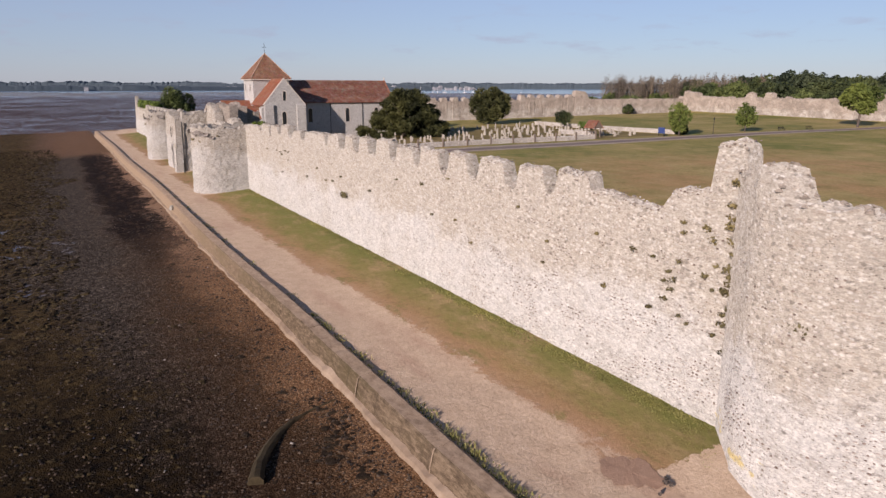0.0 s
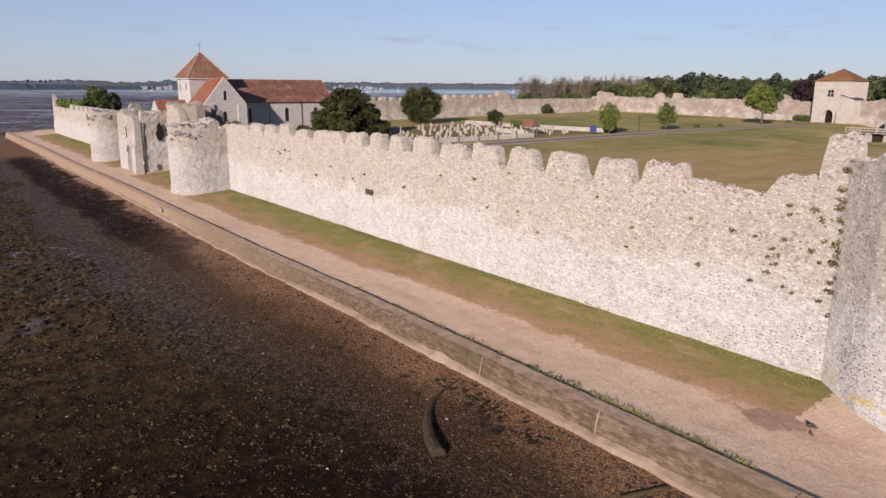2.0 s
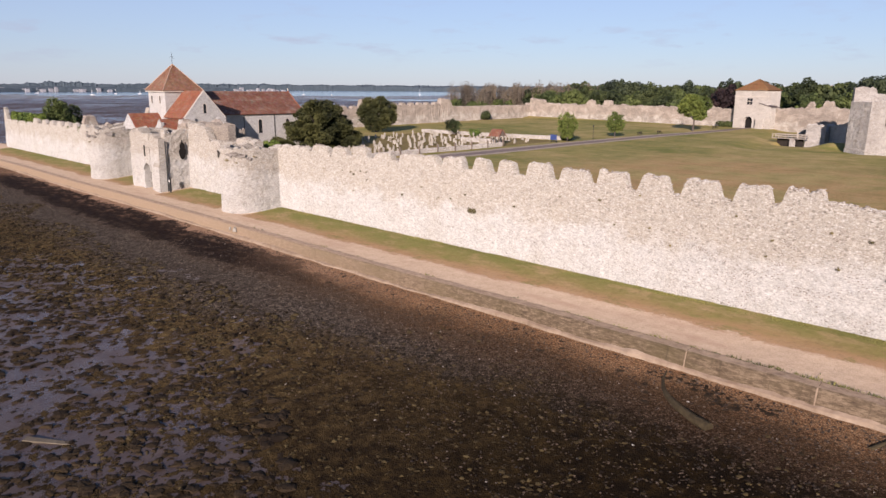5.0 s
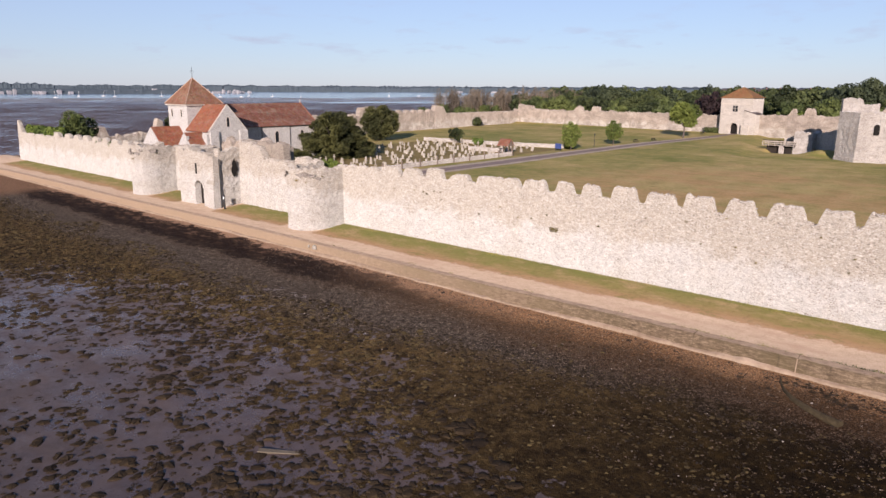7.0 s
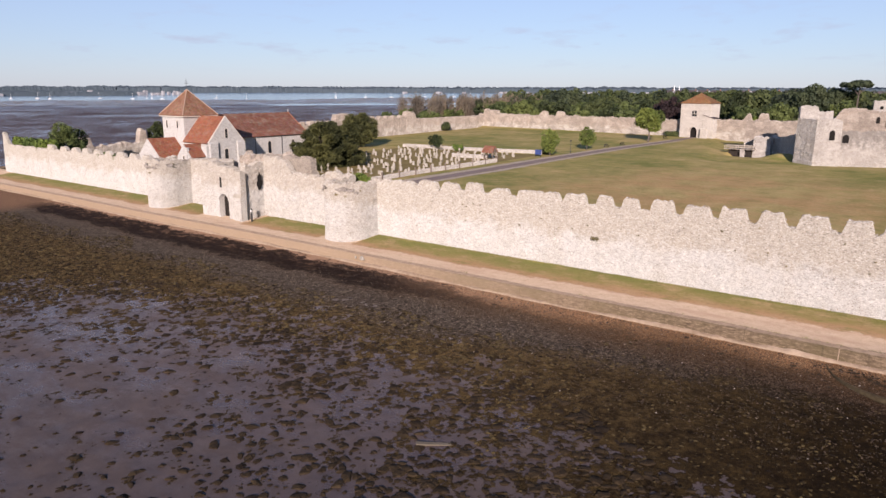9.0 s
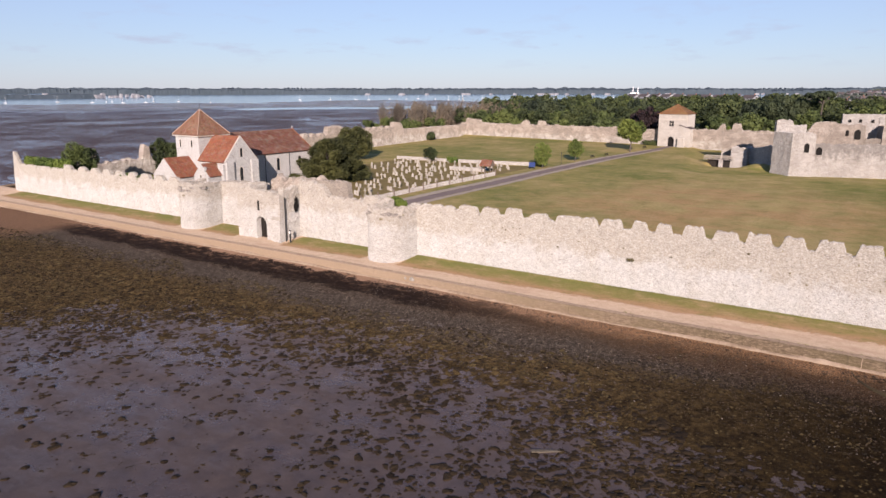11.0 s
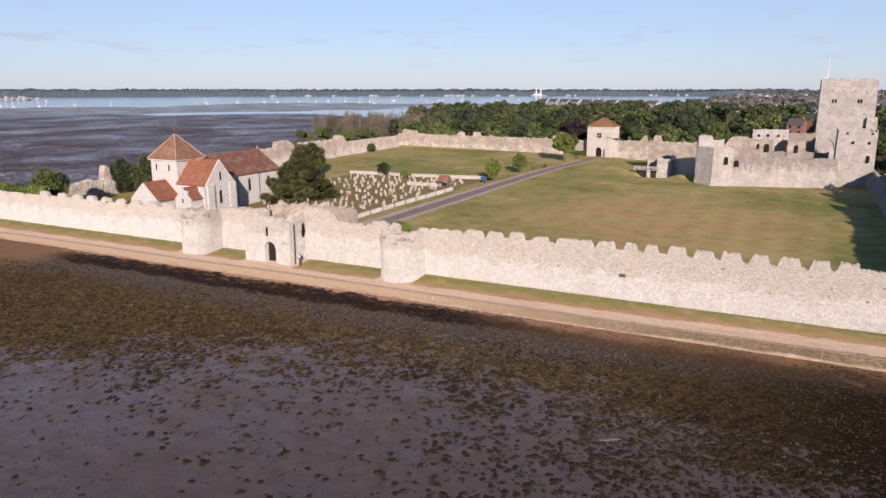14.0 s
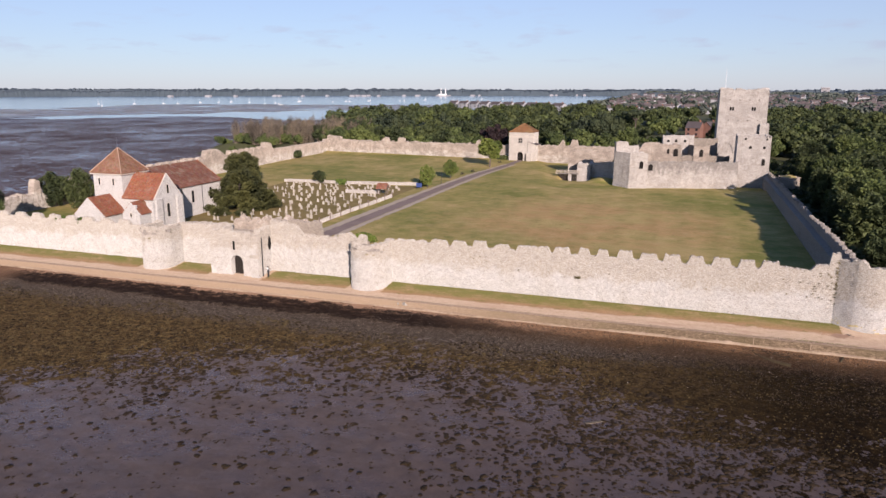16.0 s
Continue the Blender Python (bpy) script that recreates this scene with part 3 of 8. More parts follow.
    east = calc(n, l, "MULTIPLY", calc(n, l, "MINIMUM", calc(n, l, "MAXIMUM", calc(n, l, "SUBTRACT", s[0], 57.0), 0.0), 20.0), 0.55)
    fl = calc(n, l, "SUBTRACT", calc(n, l, "SUBTRACT", calc(n, l, "SUBTRACT", calc(n, l, "MULTIPLY", s[1], -1.0), 26.0), west), east)
    spit = calc(n, l, "MULTIPLY", calc(n, l, "MINIMUM", calc(n, l, "MAXIMUM", calc(n, l, "SUBTRACT", 16.0, s[0]), 0.0), 30.0), 0.6)
    fl = calc(n, l, "SUBTRACT", fl, spit)
    fl = calc(n, l, "ADD", fl, calc(n, l, "MULTIPLY", calc(n, l, "SUBTRACT", big, 0.5), 26.0))
    clump = mix(n, l, 0.45, noise_tex(n, l, p, 0.5, 7, 0.72), noise_tex(n, l, p, 1.5, 4, 0.6))
    thin = ramp(n, l, calc(n, l, "ADD", calc(n, l, "MULTIPLY", fl, 0.02), 0.3), (0.05, 0.30), (0.3, 0.50), (0.55, 0.58), (1.0, 0.615))
    wet = ramp(n, l, calc(n, l, "ADD", calc(n, l, "SUBTRACT", thin, clump), 0.5), (0.49, 0.0), (0.52, 1.0))
    out = ramp(n, l, calc(n, l, "MULTIPLY", fl, 0.1), (0.0, 1.0), (1.0, 0.45))
    col = mix(n, l, 1.0, col, mix(n, l, 1.0, out, (0.62, 0.585, 0.55), "MULTIPLY"), "MULTIPLY")
    col = mix(n, l, wet, col, mud)
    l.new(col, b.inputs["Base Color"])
    puddle = ramp(n, l, noise_tex(n, l, coords(n, l, (0.6, 1, 1), "Position"), 0.22, 6, 0.75), (0.42, 0.55), (0.58, 0.25))
    l.new(mix(n, l, wet, 0.95, puddle), b.inputs["Roughness"])
    l.new(mix(n, l, wet, 0.06, 0.42), b.inputs["Specular IOR Level"])
    rel = calc(n, l, "ADD", calc(n, l, "MULTIPLY", fine, 0.7), calc(n, l, "MULTIPLY", gap, 0.5))
    rel = calc(n, l, "MULTIPLY", rel, calc(n, l, "SUBTRACT", 1.0, calc(n, l, "MULTIPLY", wet, 0.88)))
    bump(n, l, b, rel, 0.8, 0.10)
    return m


FORESHORE = make_foreshore()


def make_farmud():
    """Purple-brown mud with many small pools; a tan and olive marsh bank further out."""
    m, n, l, b = material("far_mudflats", 0.6, 0.1)
    p = coords(n, l, (1, 1, 1), "Position")
    f = noise_tex(n, l, p, 0.02, 8, 0.7)
    g = noise_tex(n, l, coords(n, l, (1.2, 1.5, 1), "Position"), 0.42, 9, 0.82)
    wide = noise_tex(n, l, p, 0.012, 5, 0.6)
    col = ramp(n, l, f, (0.36, (0.088, 0.060, 0.054)), (0.6, (0.15, 0.108, 0.096)), (0.75, (0.21, 0.165, 0.13)))
    s = xyz(n, l)
    dx, dy = calc(n, l, "ADD", s[0], 60.0), calc(n, l, "SUBTRACT", s[1], 100.0)
    d = calc(n, l, "SQRT", calc(n, l, "ADD", calc(n, l, "MULTIPLY", dx, dx), calc(n, l, "MULTIPLY", dy, dy)))
    d = calc(n, l, "ADD", d, calc(n, l, "MULTIPLY", calc(n, l, "SUBTRACT", wide, 0.5), 300.0))
    bank = ramp(n, l, calc(n, l, "MULTIPLY", d, 0.001), (0.70, 0.0), (0.80, 1.0))
    col = mix(n, l, bank, col, ramp(n, l, f, (0.38, (0.19, 0.145, 0.125)), (0.56, (0.27, 0.215, 0.15)), (0.68, (0.20, 0.185, 0.085))))
    l.new(col, b.inputs["Base Color"])
    pool = ramp(n, l, mix(n, l, 0.28, g, f), (0.505, 0.0), (0.54, 1.0))
    # the outer flats still hold a film of water
    film = ramp(n, l, calc(n, l, "MULTIPLY", d, 0.001), (0.42, 0.0), (0.72, 1.0))
    film = calc(n, l, "MULTIPLY", film, ramp(n, l, noise_tex(n, l, coords(n, l, (0.5, 1, 1), "Position"), 0.03, 7, 0.7), (0.40, 0.9), (0.58, 0.25)))
    pool = calc(n, l, "MAXIMUM", pool, film)
    l.new(mix(n, l, pool, 0.85, 0.16), b.inputs["Roughness"])
    l.new(mix(n, l, pool, 0.05, 0.5), b.inputs["Specular IOR Level"])
    bump(n, l, b, g, 0.35, 0.2)
    return m


FARMUD = make_farmud()
WATER, _n, _l, _b = material("harbour_water", 0.12, 0.5)
_b.inputs["Base Color"].default_value = (0.10, 0.16, 0.24, 1)
bump(_n, _l, _b, noise_tex(_n, _l, coords(_n, _l, (1, 1, 1), "Position"), 0.3, 4), 0.15, 0.1)
LAND = make_plain("far_fields", (0.045, 0.06, 0.025), (0.12, 0.115, 0.05), 0.03, 0.95, 0.2)
# distance haze is mixed into the tree belt and building colours
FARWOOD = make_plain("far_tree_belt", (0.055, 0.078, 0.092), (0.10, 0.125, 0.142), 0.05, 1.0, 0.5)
FARTOWN = make_plain("far_pale_buildings", (0.22, 0.22, 0.235), (0.46, 0.455, 0.46), 0.05, 0.9, 0.1)
TOWN_BRICK = make_plain("brown_town_brick", (0.16, 0.085, 0.065), (0.26, 0.14, 0.105), 3.0, 0.9, 0.2)
FARROOF = make_plain("far_roofs", (0.085, 0.07, 0.07), (0.155, 0.125, 0.12), 0.05, 0.9, 0.1)


# ---- helpers for meshes ----
def mesh_of(name, verts, faces, mat, smooth=False):
    me = bpy.data.meshes.new(name)
    me.from_pydata([tuple(v) for v in verts], [], [tuple(f) for f in faces])
    for m in (mat if isinstance(mat, (list, tuple)) else [mat]):
        me.materials.append(m)
    if smooth:
        me.shade_smooth()
    me.update()
    return me


def part(name, data, parent=None, mat=None, label="", at=None, smooth=False):
    """One mesh object, under a thing or a part. data: a mesh, a bmesh, or (verts, faces)."""
    if isinstance(data, tuple):
        data = mesh_of(name, data[0], data[1], mat, smooth)
    elif isinstance(data, bmesh.types.BMesh):
        me = bpy.data.meshes.new(name)
        data.to_mesh(me)
        data.free()
        me.materials.append(mat)
        if smooth:
            me.shade_smooth()
        data = me
    ob = new(name, data)
    if parent is not None:
        ob.parent = parent
    if at is not None:
        ob.matrix_basis = at
    if label:
        tagged(ob, label)
    return ob


def thing(name, label, category, group="", kind="", at=None):
    ob = new(name)
    if at is not None:
        ob.matrix_basis = at
    return tagged(ob, label, category, group, kind)


def fuzz(x, y, z, s, k=0.0):
    return noise.noise((x * s + k, y * s - k, z * s + 2 * k))


def rng_of(seed):
    return np.random.RandomState(seed)


def box(x0, x1, y0, y1, z0, z1, bev=0.0):
    bm = bmesh.new()
    bmesh.ops.create_cube(bm, size=1.0, matrix=Matrix.Translation(((x0 + x1) / 2, (y0 + y1) / 2, (z0 + z1) / 2)) @ Matrix.Diagonal((x1 - x0, y1 - y0, z1 - z0, 1)))
    if bev:
        bmesh.ops.bevel(bm, geom=bm.edges[:], offset=bev, segments=1, affect="EDGES")
    return bm


def rod(a, b, r0, r1=None, seg=8):
    """A tapered round bar from a to b, as (verts, faces)."""
    a, b = Vector(a), Vector(b)
    r1 = r0 if r1 is None else r1
    q = (b - a).to_track_quat("Z", "Y").to_matrix()
    vs = [tuple(p + q @ Vector((math.cos(t) * r, math.sin(t) * r, 0))) for p, r in ((a, r0), (b, r1)) for t in [i * 2 * math.pi / seg for i in range(seg)]]
    fs = [(i, (i + 1) % seg, seg + (i + 1) % seg, seg + i) for i in range(seg)]
    return vs, fs + [tuple(range(seg))[::-1], tuple(range(seg, 2 * seg))]


def joined(pieces):
    vs, fs = [], []
    for v, f in pieces:
        k = len(vs)
        vs += list(v)
        fs += [tuple(i + k for i in q) for q in f]
    return vs, fs


def smooth(a, b, x):
    t = min(1.0, max(0.0, (x - a) / (b - a)))
    return t * t * (3 - 2 * t)


def inside_z(x, y):
    """The lawn inside the walls, rising gently inland, with the ditch round the inner ward."""
    z = 0.25 + 0.0105 * max(y, 0) + 0.12 * fuzz(x, y, 0, 0.03)
    d = ward_distance(x, y)
    z -= 0.9 * smooth(9.0, 3.0, d)
    z -= 3.1 * smooth(1.0, 0.45, math.hypot((x - 36.8) / 7.6, (y - 145.8) / 9.0))
    z += 1.3 * smooth(1.0, 0.1, math.hypot((x - 46.5) / 6.5, (y - 139.5) / 7.0))
    return z


# inner ward: its outer corner, and the way of its long curtain
WARD = Vector((55.9, 126.0))
WARD_U = Vector((math.cos(radians(14)), math.sin(radians(14))))
WARD_V = Vector((-WARD_U.y, WARD_U.x))


def ward(u, v):
    p = WARD + WARD_U * u + WARD_V * v
    return p.x, p.y


def ward_distance(x, y):
    p = Vector((x, y)) - WARD
    u, v = p.dot(WARD_U), p.dot(WARD_V)
    dx, dy = max(-18 - u, 0), max(-v, 0)
    return math.hypot(dx, dy)


# ---- rough masonry ----
def sample_path(pts, step):
    out, s0 = [], 0.0
    for (x0, y0), (x1, y1) in zip(pts, pts[1:]):
        n = max(1, round(math.hypot(x1 - x0, y1 - y0) / step))
        for i in range(n):
            t = i / n
            out.append((x0 + (x1 - x0) * t, y0 + (y1 - y0) * t))
    out.append(pts[-1])
    return out


def rough_wall(pts, top, base=-0.3, thick=2.0, parapet=None, walk=None, step=0.3, vstep=0.5, amp=0.07, batter=0.02, closed=False, seed=0.0, inside=None):
    """Masonry along a line of its outer foot (its outer side on the right hand of the way). top(x, y, s) gives the ragged crest.
    parapet: the crest's thickness, with a wall walk behind it at the height walk."""
    line = sample_path(pts, step)
    if closed:
        line = line[:-1]
    n = len(line)
    verts, rows = [], None
    s = 0.0
    for i, (x, y) in enumerate(line):
        ax, ay = line[(i - 1) % n] if closed or i > 0 else line[i]
        bx, by = line[(i + 1) % n] if closed or i < n - 1 else line[i]
        ln = math.hypot(bx - ax, by - ay) or 1.0
        tx, ty = (bx - ax) / ln, (by - ay) / ln
        nx, ny = -ty, tx  # inwards
        if i:
            s += math.hypot(x - line[i - 1][0], y - line[i - 1][1])
        z1 = top(x, y, s)
        b0 = base(x, y) if callable(base) else base
        nv = max(3, round(7.5 / vstep))
        ring = []
        for j in range(nv + 1):
            z = b0 + (z1 - b0) * j / nv
            ring.append((batter * (z - b0) * 2, z))
        pt = parapet or thick
        o = batter * (z1 - b0) * 2
        ring.append((o + pt * 0.5, z1 + 0.08))
        ring.append((o + pt, z1 - 0.05))
        if parapet:
            w = min(walk, z1 - 0.1)
            ring += [(o + pt + 0.05, w), (thick, w - 0.1), (thick, (w + b0) / 2)]
            ring.append((thick, b0))
        else:
            for j in range(2, -1, -1):
                ring.append((o + pt - (0.02 * (2 - j)), b0 + (z1 - b0) * j / 3))
        rows = len(ring)
        for k, (d, z) in enumerate(ring):
            px, py = x + nx * d, y + ny * d
            a = amp if z > b0 + 0.05 else amp * 0.5
            g = a * (fuzz(px, py, z * 1.3, 0.9, seed) + 0.6 * fuzz(px, py, z, 2.6, seed + 5))
            if k > nv:
                g = -g
            zz = z + (0.0 if k in (0, rows - 1) else 0.5 * a * fuzz(px, py, z, 1.9, seed + 9))
            verts.append((px - nx * g, py - ny * g, zz))
    faces = []
    m = n if closed else n - 1
    for i in range(m):
        a, b = i * rows, ((i + 1) % n) * rows
        for k in range(rows - 1):
            faces.append((a + k, b + k, b + k + 1, a + k + 1))
    if not closed:
        faces.append(tuple(range(rows))[::-1])
        faces.append(tuple((n - 1) * rows + k for k in range(rows)))
    return verts, faces


def crest(merlons, high, low, ragged=0.12, soft=0.22):
    """The height of a battlement along x: worn merlons between (from, to) pairs; soft: how far their corners have crumbled."""
    def height(x, y, s, c=0.0):
        x2 = x + 0.18 * fuzz(x, y, 0, 1.7, 3.0)
        f = 0.0
        for item in merlons:
            a, b = item[0], item[1]
            t = item[2] if len(item) > 2 else 1.0
            f = max(f, t * smooth(a - soft * 0.4, a + soft, x2) * (1 - smooth(b - soft, b + soft * 0.4, x2)))
        z = low + (high - low) * f
        z += ragged * (fuzz(x, y, 0, 0.5, 1.0) + 1.0 * fuzz(x, y, 0, 1.9, 7.0) + 0.3 * fuzz(x, y, 0, 6.0, 4.0))
        return z + 0.5 * ragged * round(1.5 * fuzz(x, y, 0, 2.2, 2.0))
    return height


def ragged(level, amp=0.5, wave=0.25, seed=0.0):
    def height(x, y, s):
        z = level(x, y, s) if callable(level) else level
        return z + amp * (fuzz(x, y, 0, wave, seed) + 0.5 * fuzz(x, y, 0, wave * 4, seed + 2)) + 0.16 * fuzz(x, y, 0, 2.2, seed) + 0.16 * fuzz(x, y, 0, 5.0, seed) + 0.11 * round(1.8 * fuzz(x, y, 0, 1.3, seed + 4))
    return height


# ---- ground ----
def grid_sheet(name, xs, ys, zf, mat, keep=None, kind="structure", label="", category="", smooth=True):
    vs = [(x, y, zf(x, y)) for y in ys for x in xs]
    nx = len(xs)
    fs = []
    for j in range(len(ys) - 1):
        for i in range(nx - 1):
            if keep is None or keep((xs[i] + xs[i + 1]) / 2, (ys[j] + ys[j + 1]) / 2):
                fs.append((j * nx + i, j * nx + i + 1, (j + 1) * nx + i + 1, (j + 1) * nx + i))
    ob = part(name, (vs, fs), None, mat, smooth=smooth)
    return tagged(ob, label, category, "", kind)


def steps(*spans):
    """Coordinates with a step for each span: (from, to, step), ..."""
    out = []
    for a, b, d in spans:
        n = max(1, round((b - a) / d))
        out += [a + (b - a) * i / n for i in range(n)]
    return out + [spans[-1][1]]


SEA_WALL_Y = -8.6


def shore_z(x, y):
    d = SEA_WALL_Y - 0.7 - y
    z = -0.95 - 0.42 * smooth(0, 9, d) - 0.24 * smooth(8, 34, d)
    near = smooth(34, 20, d)
    z += 0.05 * fuzz(x, y, 0, 0.25) + (0.05 + 0.10 * near) * 0.6 * fuzz(x, y, 0, 1.3, 2.0) * smooth(0.0, 4.0, d)
    return z


def far_mud_z(x, y):
    """Open flats round the fort: pooled mud, a winding channel, a marshy bank beyond it, then open water."""
    d = math.hypot(x + 60, y - 100) + 210 * fuzz(x, y, 0, 0.0032, 3.0) + 70 * fuzz(x, y, 0, 0.011, 1.0)
    ang = math.atan2(y - 100, -x - 60)
    north = smooth(0.45, 0.95, ang)
    z = -1.60 + 0.13 * fuzz(x, y, 0, 0.011, 3.0) + 0.10 * fuzz(x, y, 0, 0.03, 1.0) + 0.07 * fuzz(x, y, 0, 0.09, 6.0)
    z -= (0.04 + 0.40 * north) * smooth(600 - 90 * north, 660 - 60 * north, d) * (1 - smooth(690 + 40 * north, 740 + 60 * north, d))
    z += 0.11 * smooth(760, 860, d) * (1 - smooth(1000, 1240, d)) * (1 - 0.9 * smooth(0.85, 1.15, ang))
    z += 0.17 * fuzz(x * 0.8, y, 0, 0.02, 21.0) * smooth(720, 820, d)
    z -= 0.16 * smooth(0.05, 0.4, fuzz(x * 0.6, y, 0, 0.0085, 12.0)) * smooth(760, 860, d)
    return z - 0.42 * smooth(1150, 1330, d) * (1 - 0.35 * smooth(0.1, 0.35, fuzz(x, y * 0.4, 0, 0.004, 8.0)))


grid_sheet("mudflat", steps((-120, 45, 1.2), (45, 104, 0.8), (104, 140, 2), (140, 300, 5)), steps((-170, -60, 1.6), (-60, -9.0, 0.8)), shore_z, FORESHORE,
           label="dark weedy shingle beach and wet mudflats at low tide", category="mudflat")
grid_sheet("far_mudflat", steps((-4500, -1500, 250), (-1500, -300, 24), (-300, 200, 10), (200, 4500, 400)), steps((-4500, -600, 300), (-600, -172, 24), (-172, 700, 9), (700, 2000, 22), (2000, 4800, 200)),
           lambda x, y: far_mud_z(x, y) - (0.9 if (-120 < x < 300 and -170 < y < -8) else 0.0), FARMUD,
           label="brown mudflats of the tidal harbour reaching to the horizon", category="mudflat")
part("water", ([(-4800, -4800, 0), (4800, -4800, 0), (4800, 4900, 0), (-4800, 4900, 0)], [(0, 1, 2, 3)]), None, WATER, at=pose(0, 0, -1.75))
tagged(bpy.data.objects["water"], "pale blue tidal harbour water at low tide", "water", "", "structure")

# land: the fort's platform and the country inland
COAST = ((-91, -1.0), (-93, 60), (-95, 130), (-100, 192), (-162, 208), (-168, 300), (-185, 460), (-215, 620), (-220, 750), (-140, 860), (-110, 1150), (-130, 1800), (-150, 2700), (-160, 4900))


def coast_x(y):
    for (x0, y0), (x1, y1) in zip(COAST, COAST[1:]):
        if y0 <= y <= y1:
            t = (y - y0) / (y1 - y0)
            return x0 + (x1 - x0) * t
    return -160.0 if y > 0 else -91


def land_z(x, y):
    if x < 99 and y < 192 and x > -91:
        return inside_z(x, y)
    z = 1.4 + 0.0105 * min(max(y, 0), 400) * smooth(0, 60, y) + 0.0008 * max(y - 400, 0)
    e = x - coast_x(y) + 5 * fuzz(x, y, 0, 0.05)
    return -2.3 + (z + 2.3) * smooth(-6, 10, e)


grid_sheet("ground", steps((-210, -92, 6), (-92, 24, 2.0), (24, 48, 1.0), (48, 100, 2.0), (100, 300, 12), (300, 4800, 250)), steps((0.4, 134, 2.0), (134, 160, 1.0), (160, 190, 2.0), (190, 460, 9), (460, 4850, 110)), land_z, GRASS,
           keep=lambda x, y: -92 < x < 100 and y < 199, label="dry mown grass field with parched brown patches inside the walls", category="lawn")
grid_sheet("woodland_floor", steps((-260, -92, 6), (-92, 24, 4.0), (24, 48, 4.0), (48, 100, 4.0), (100, 300, 12), (300, 4800, 250)), steps((0.4, 190, 4.0), (190, 460, 9), (460, 4850, 110)), lambda x, y: land_z(x, y) - 0.02, LAND,
           keep=lambda x, y: x > coast_x(y) - 40 and not (-90 < x < 98 and y < 188), label="dark shaded ground under the woods and the town inland", category="ground")


def ribbon(name, left, right, z, mat, label, category, nstep=0.7, cross=6, wob=0.12, kind="structure"):
    """A strip between two lines, with ragged edges. left and right: points in step with one another."""
    vs, fs = [], []
    n = 0
    for k in range(len(left) - 1):
        ln = math.hypot(left[k + 1][0] - left[k][0], left[k + 1][1] - left[k][1])
        m = max(1, round(ln / nstep))
        for i in range(m + (k == len(left) - 2)):
            t = i / m
            ax, ay = left[k][0] + (left[k + 1][0] - left[k][0]) * t, left[k][1] + (left[k + 1][1] - left[k][1]) * t
            bx, by = right[k][0] + (right[k + 1][0] - right[k][0]) * t, right[k][1] + (right[k + 1][1] - right[k][1]) * t
            for c in range(cross + 1):
                u = c / cross
                x, y = ax + (bx - ax) * u, ay + (by - ay) * u
                if c in (0, cross):
                    y += wob * (fuzz(x, y, 0, 0.5, 4) + fuzz(x, y, 0, 1.7, 2) + 0.6 * fuzz(x, y, 0, 5, 2))
                    x += wob * (fuzz(x, y, 0, 0.5, 9) + fuzz(x, y, 0, 1.7, 8))
                vs.append((x, y, z(x, y, u)))
            n += 1
    for i in range(n - 1):
        for c in range(cross):
            a = i * (cross + 1) + c
            fs.append((a, a + 1, a + cross + 2, a + cross + 1))
    ob = part(name, (vs, fs), None, mat, smooth=True)
    return tagged(ob, label, category, "", kind)


# shore path, verge, sea wall; the fort's outer foot lies along y = 0
def bank_z(x, y, u=0):
    return 0.03 + 0.37 * smooth(-5.0, 0.3, y) + 0.04 * fuzz(x, y, 0, 0.4) + 0.03 * fuzz(x, y, 0, 1.6)


LINE_X = (112, 98, 80, 40, 0, -40, -70, -88, -100)
ribbon("pavement", [(x, SEA_WALL_Y + 0.35) for x in LINE_X], [(x, 1.5) for x in LINE_X], bank_z, PATH,
       "pinkish gravel shore path with a patchy grass verge", "path", 0.6, 16, 0.02)


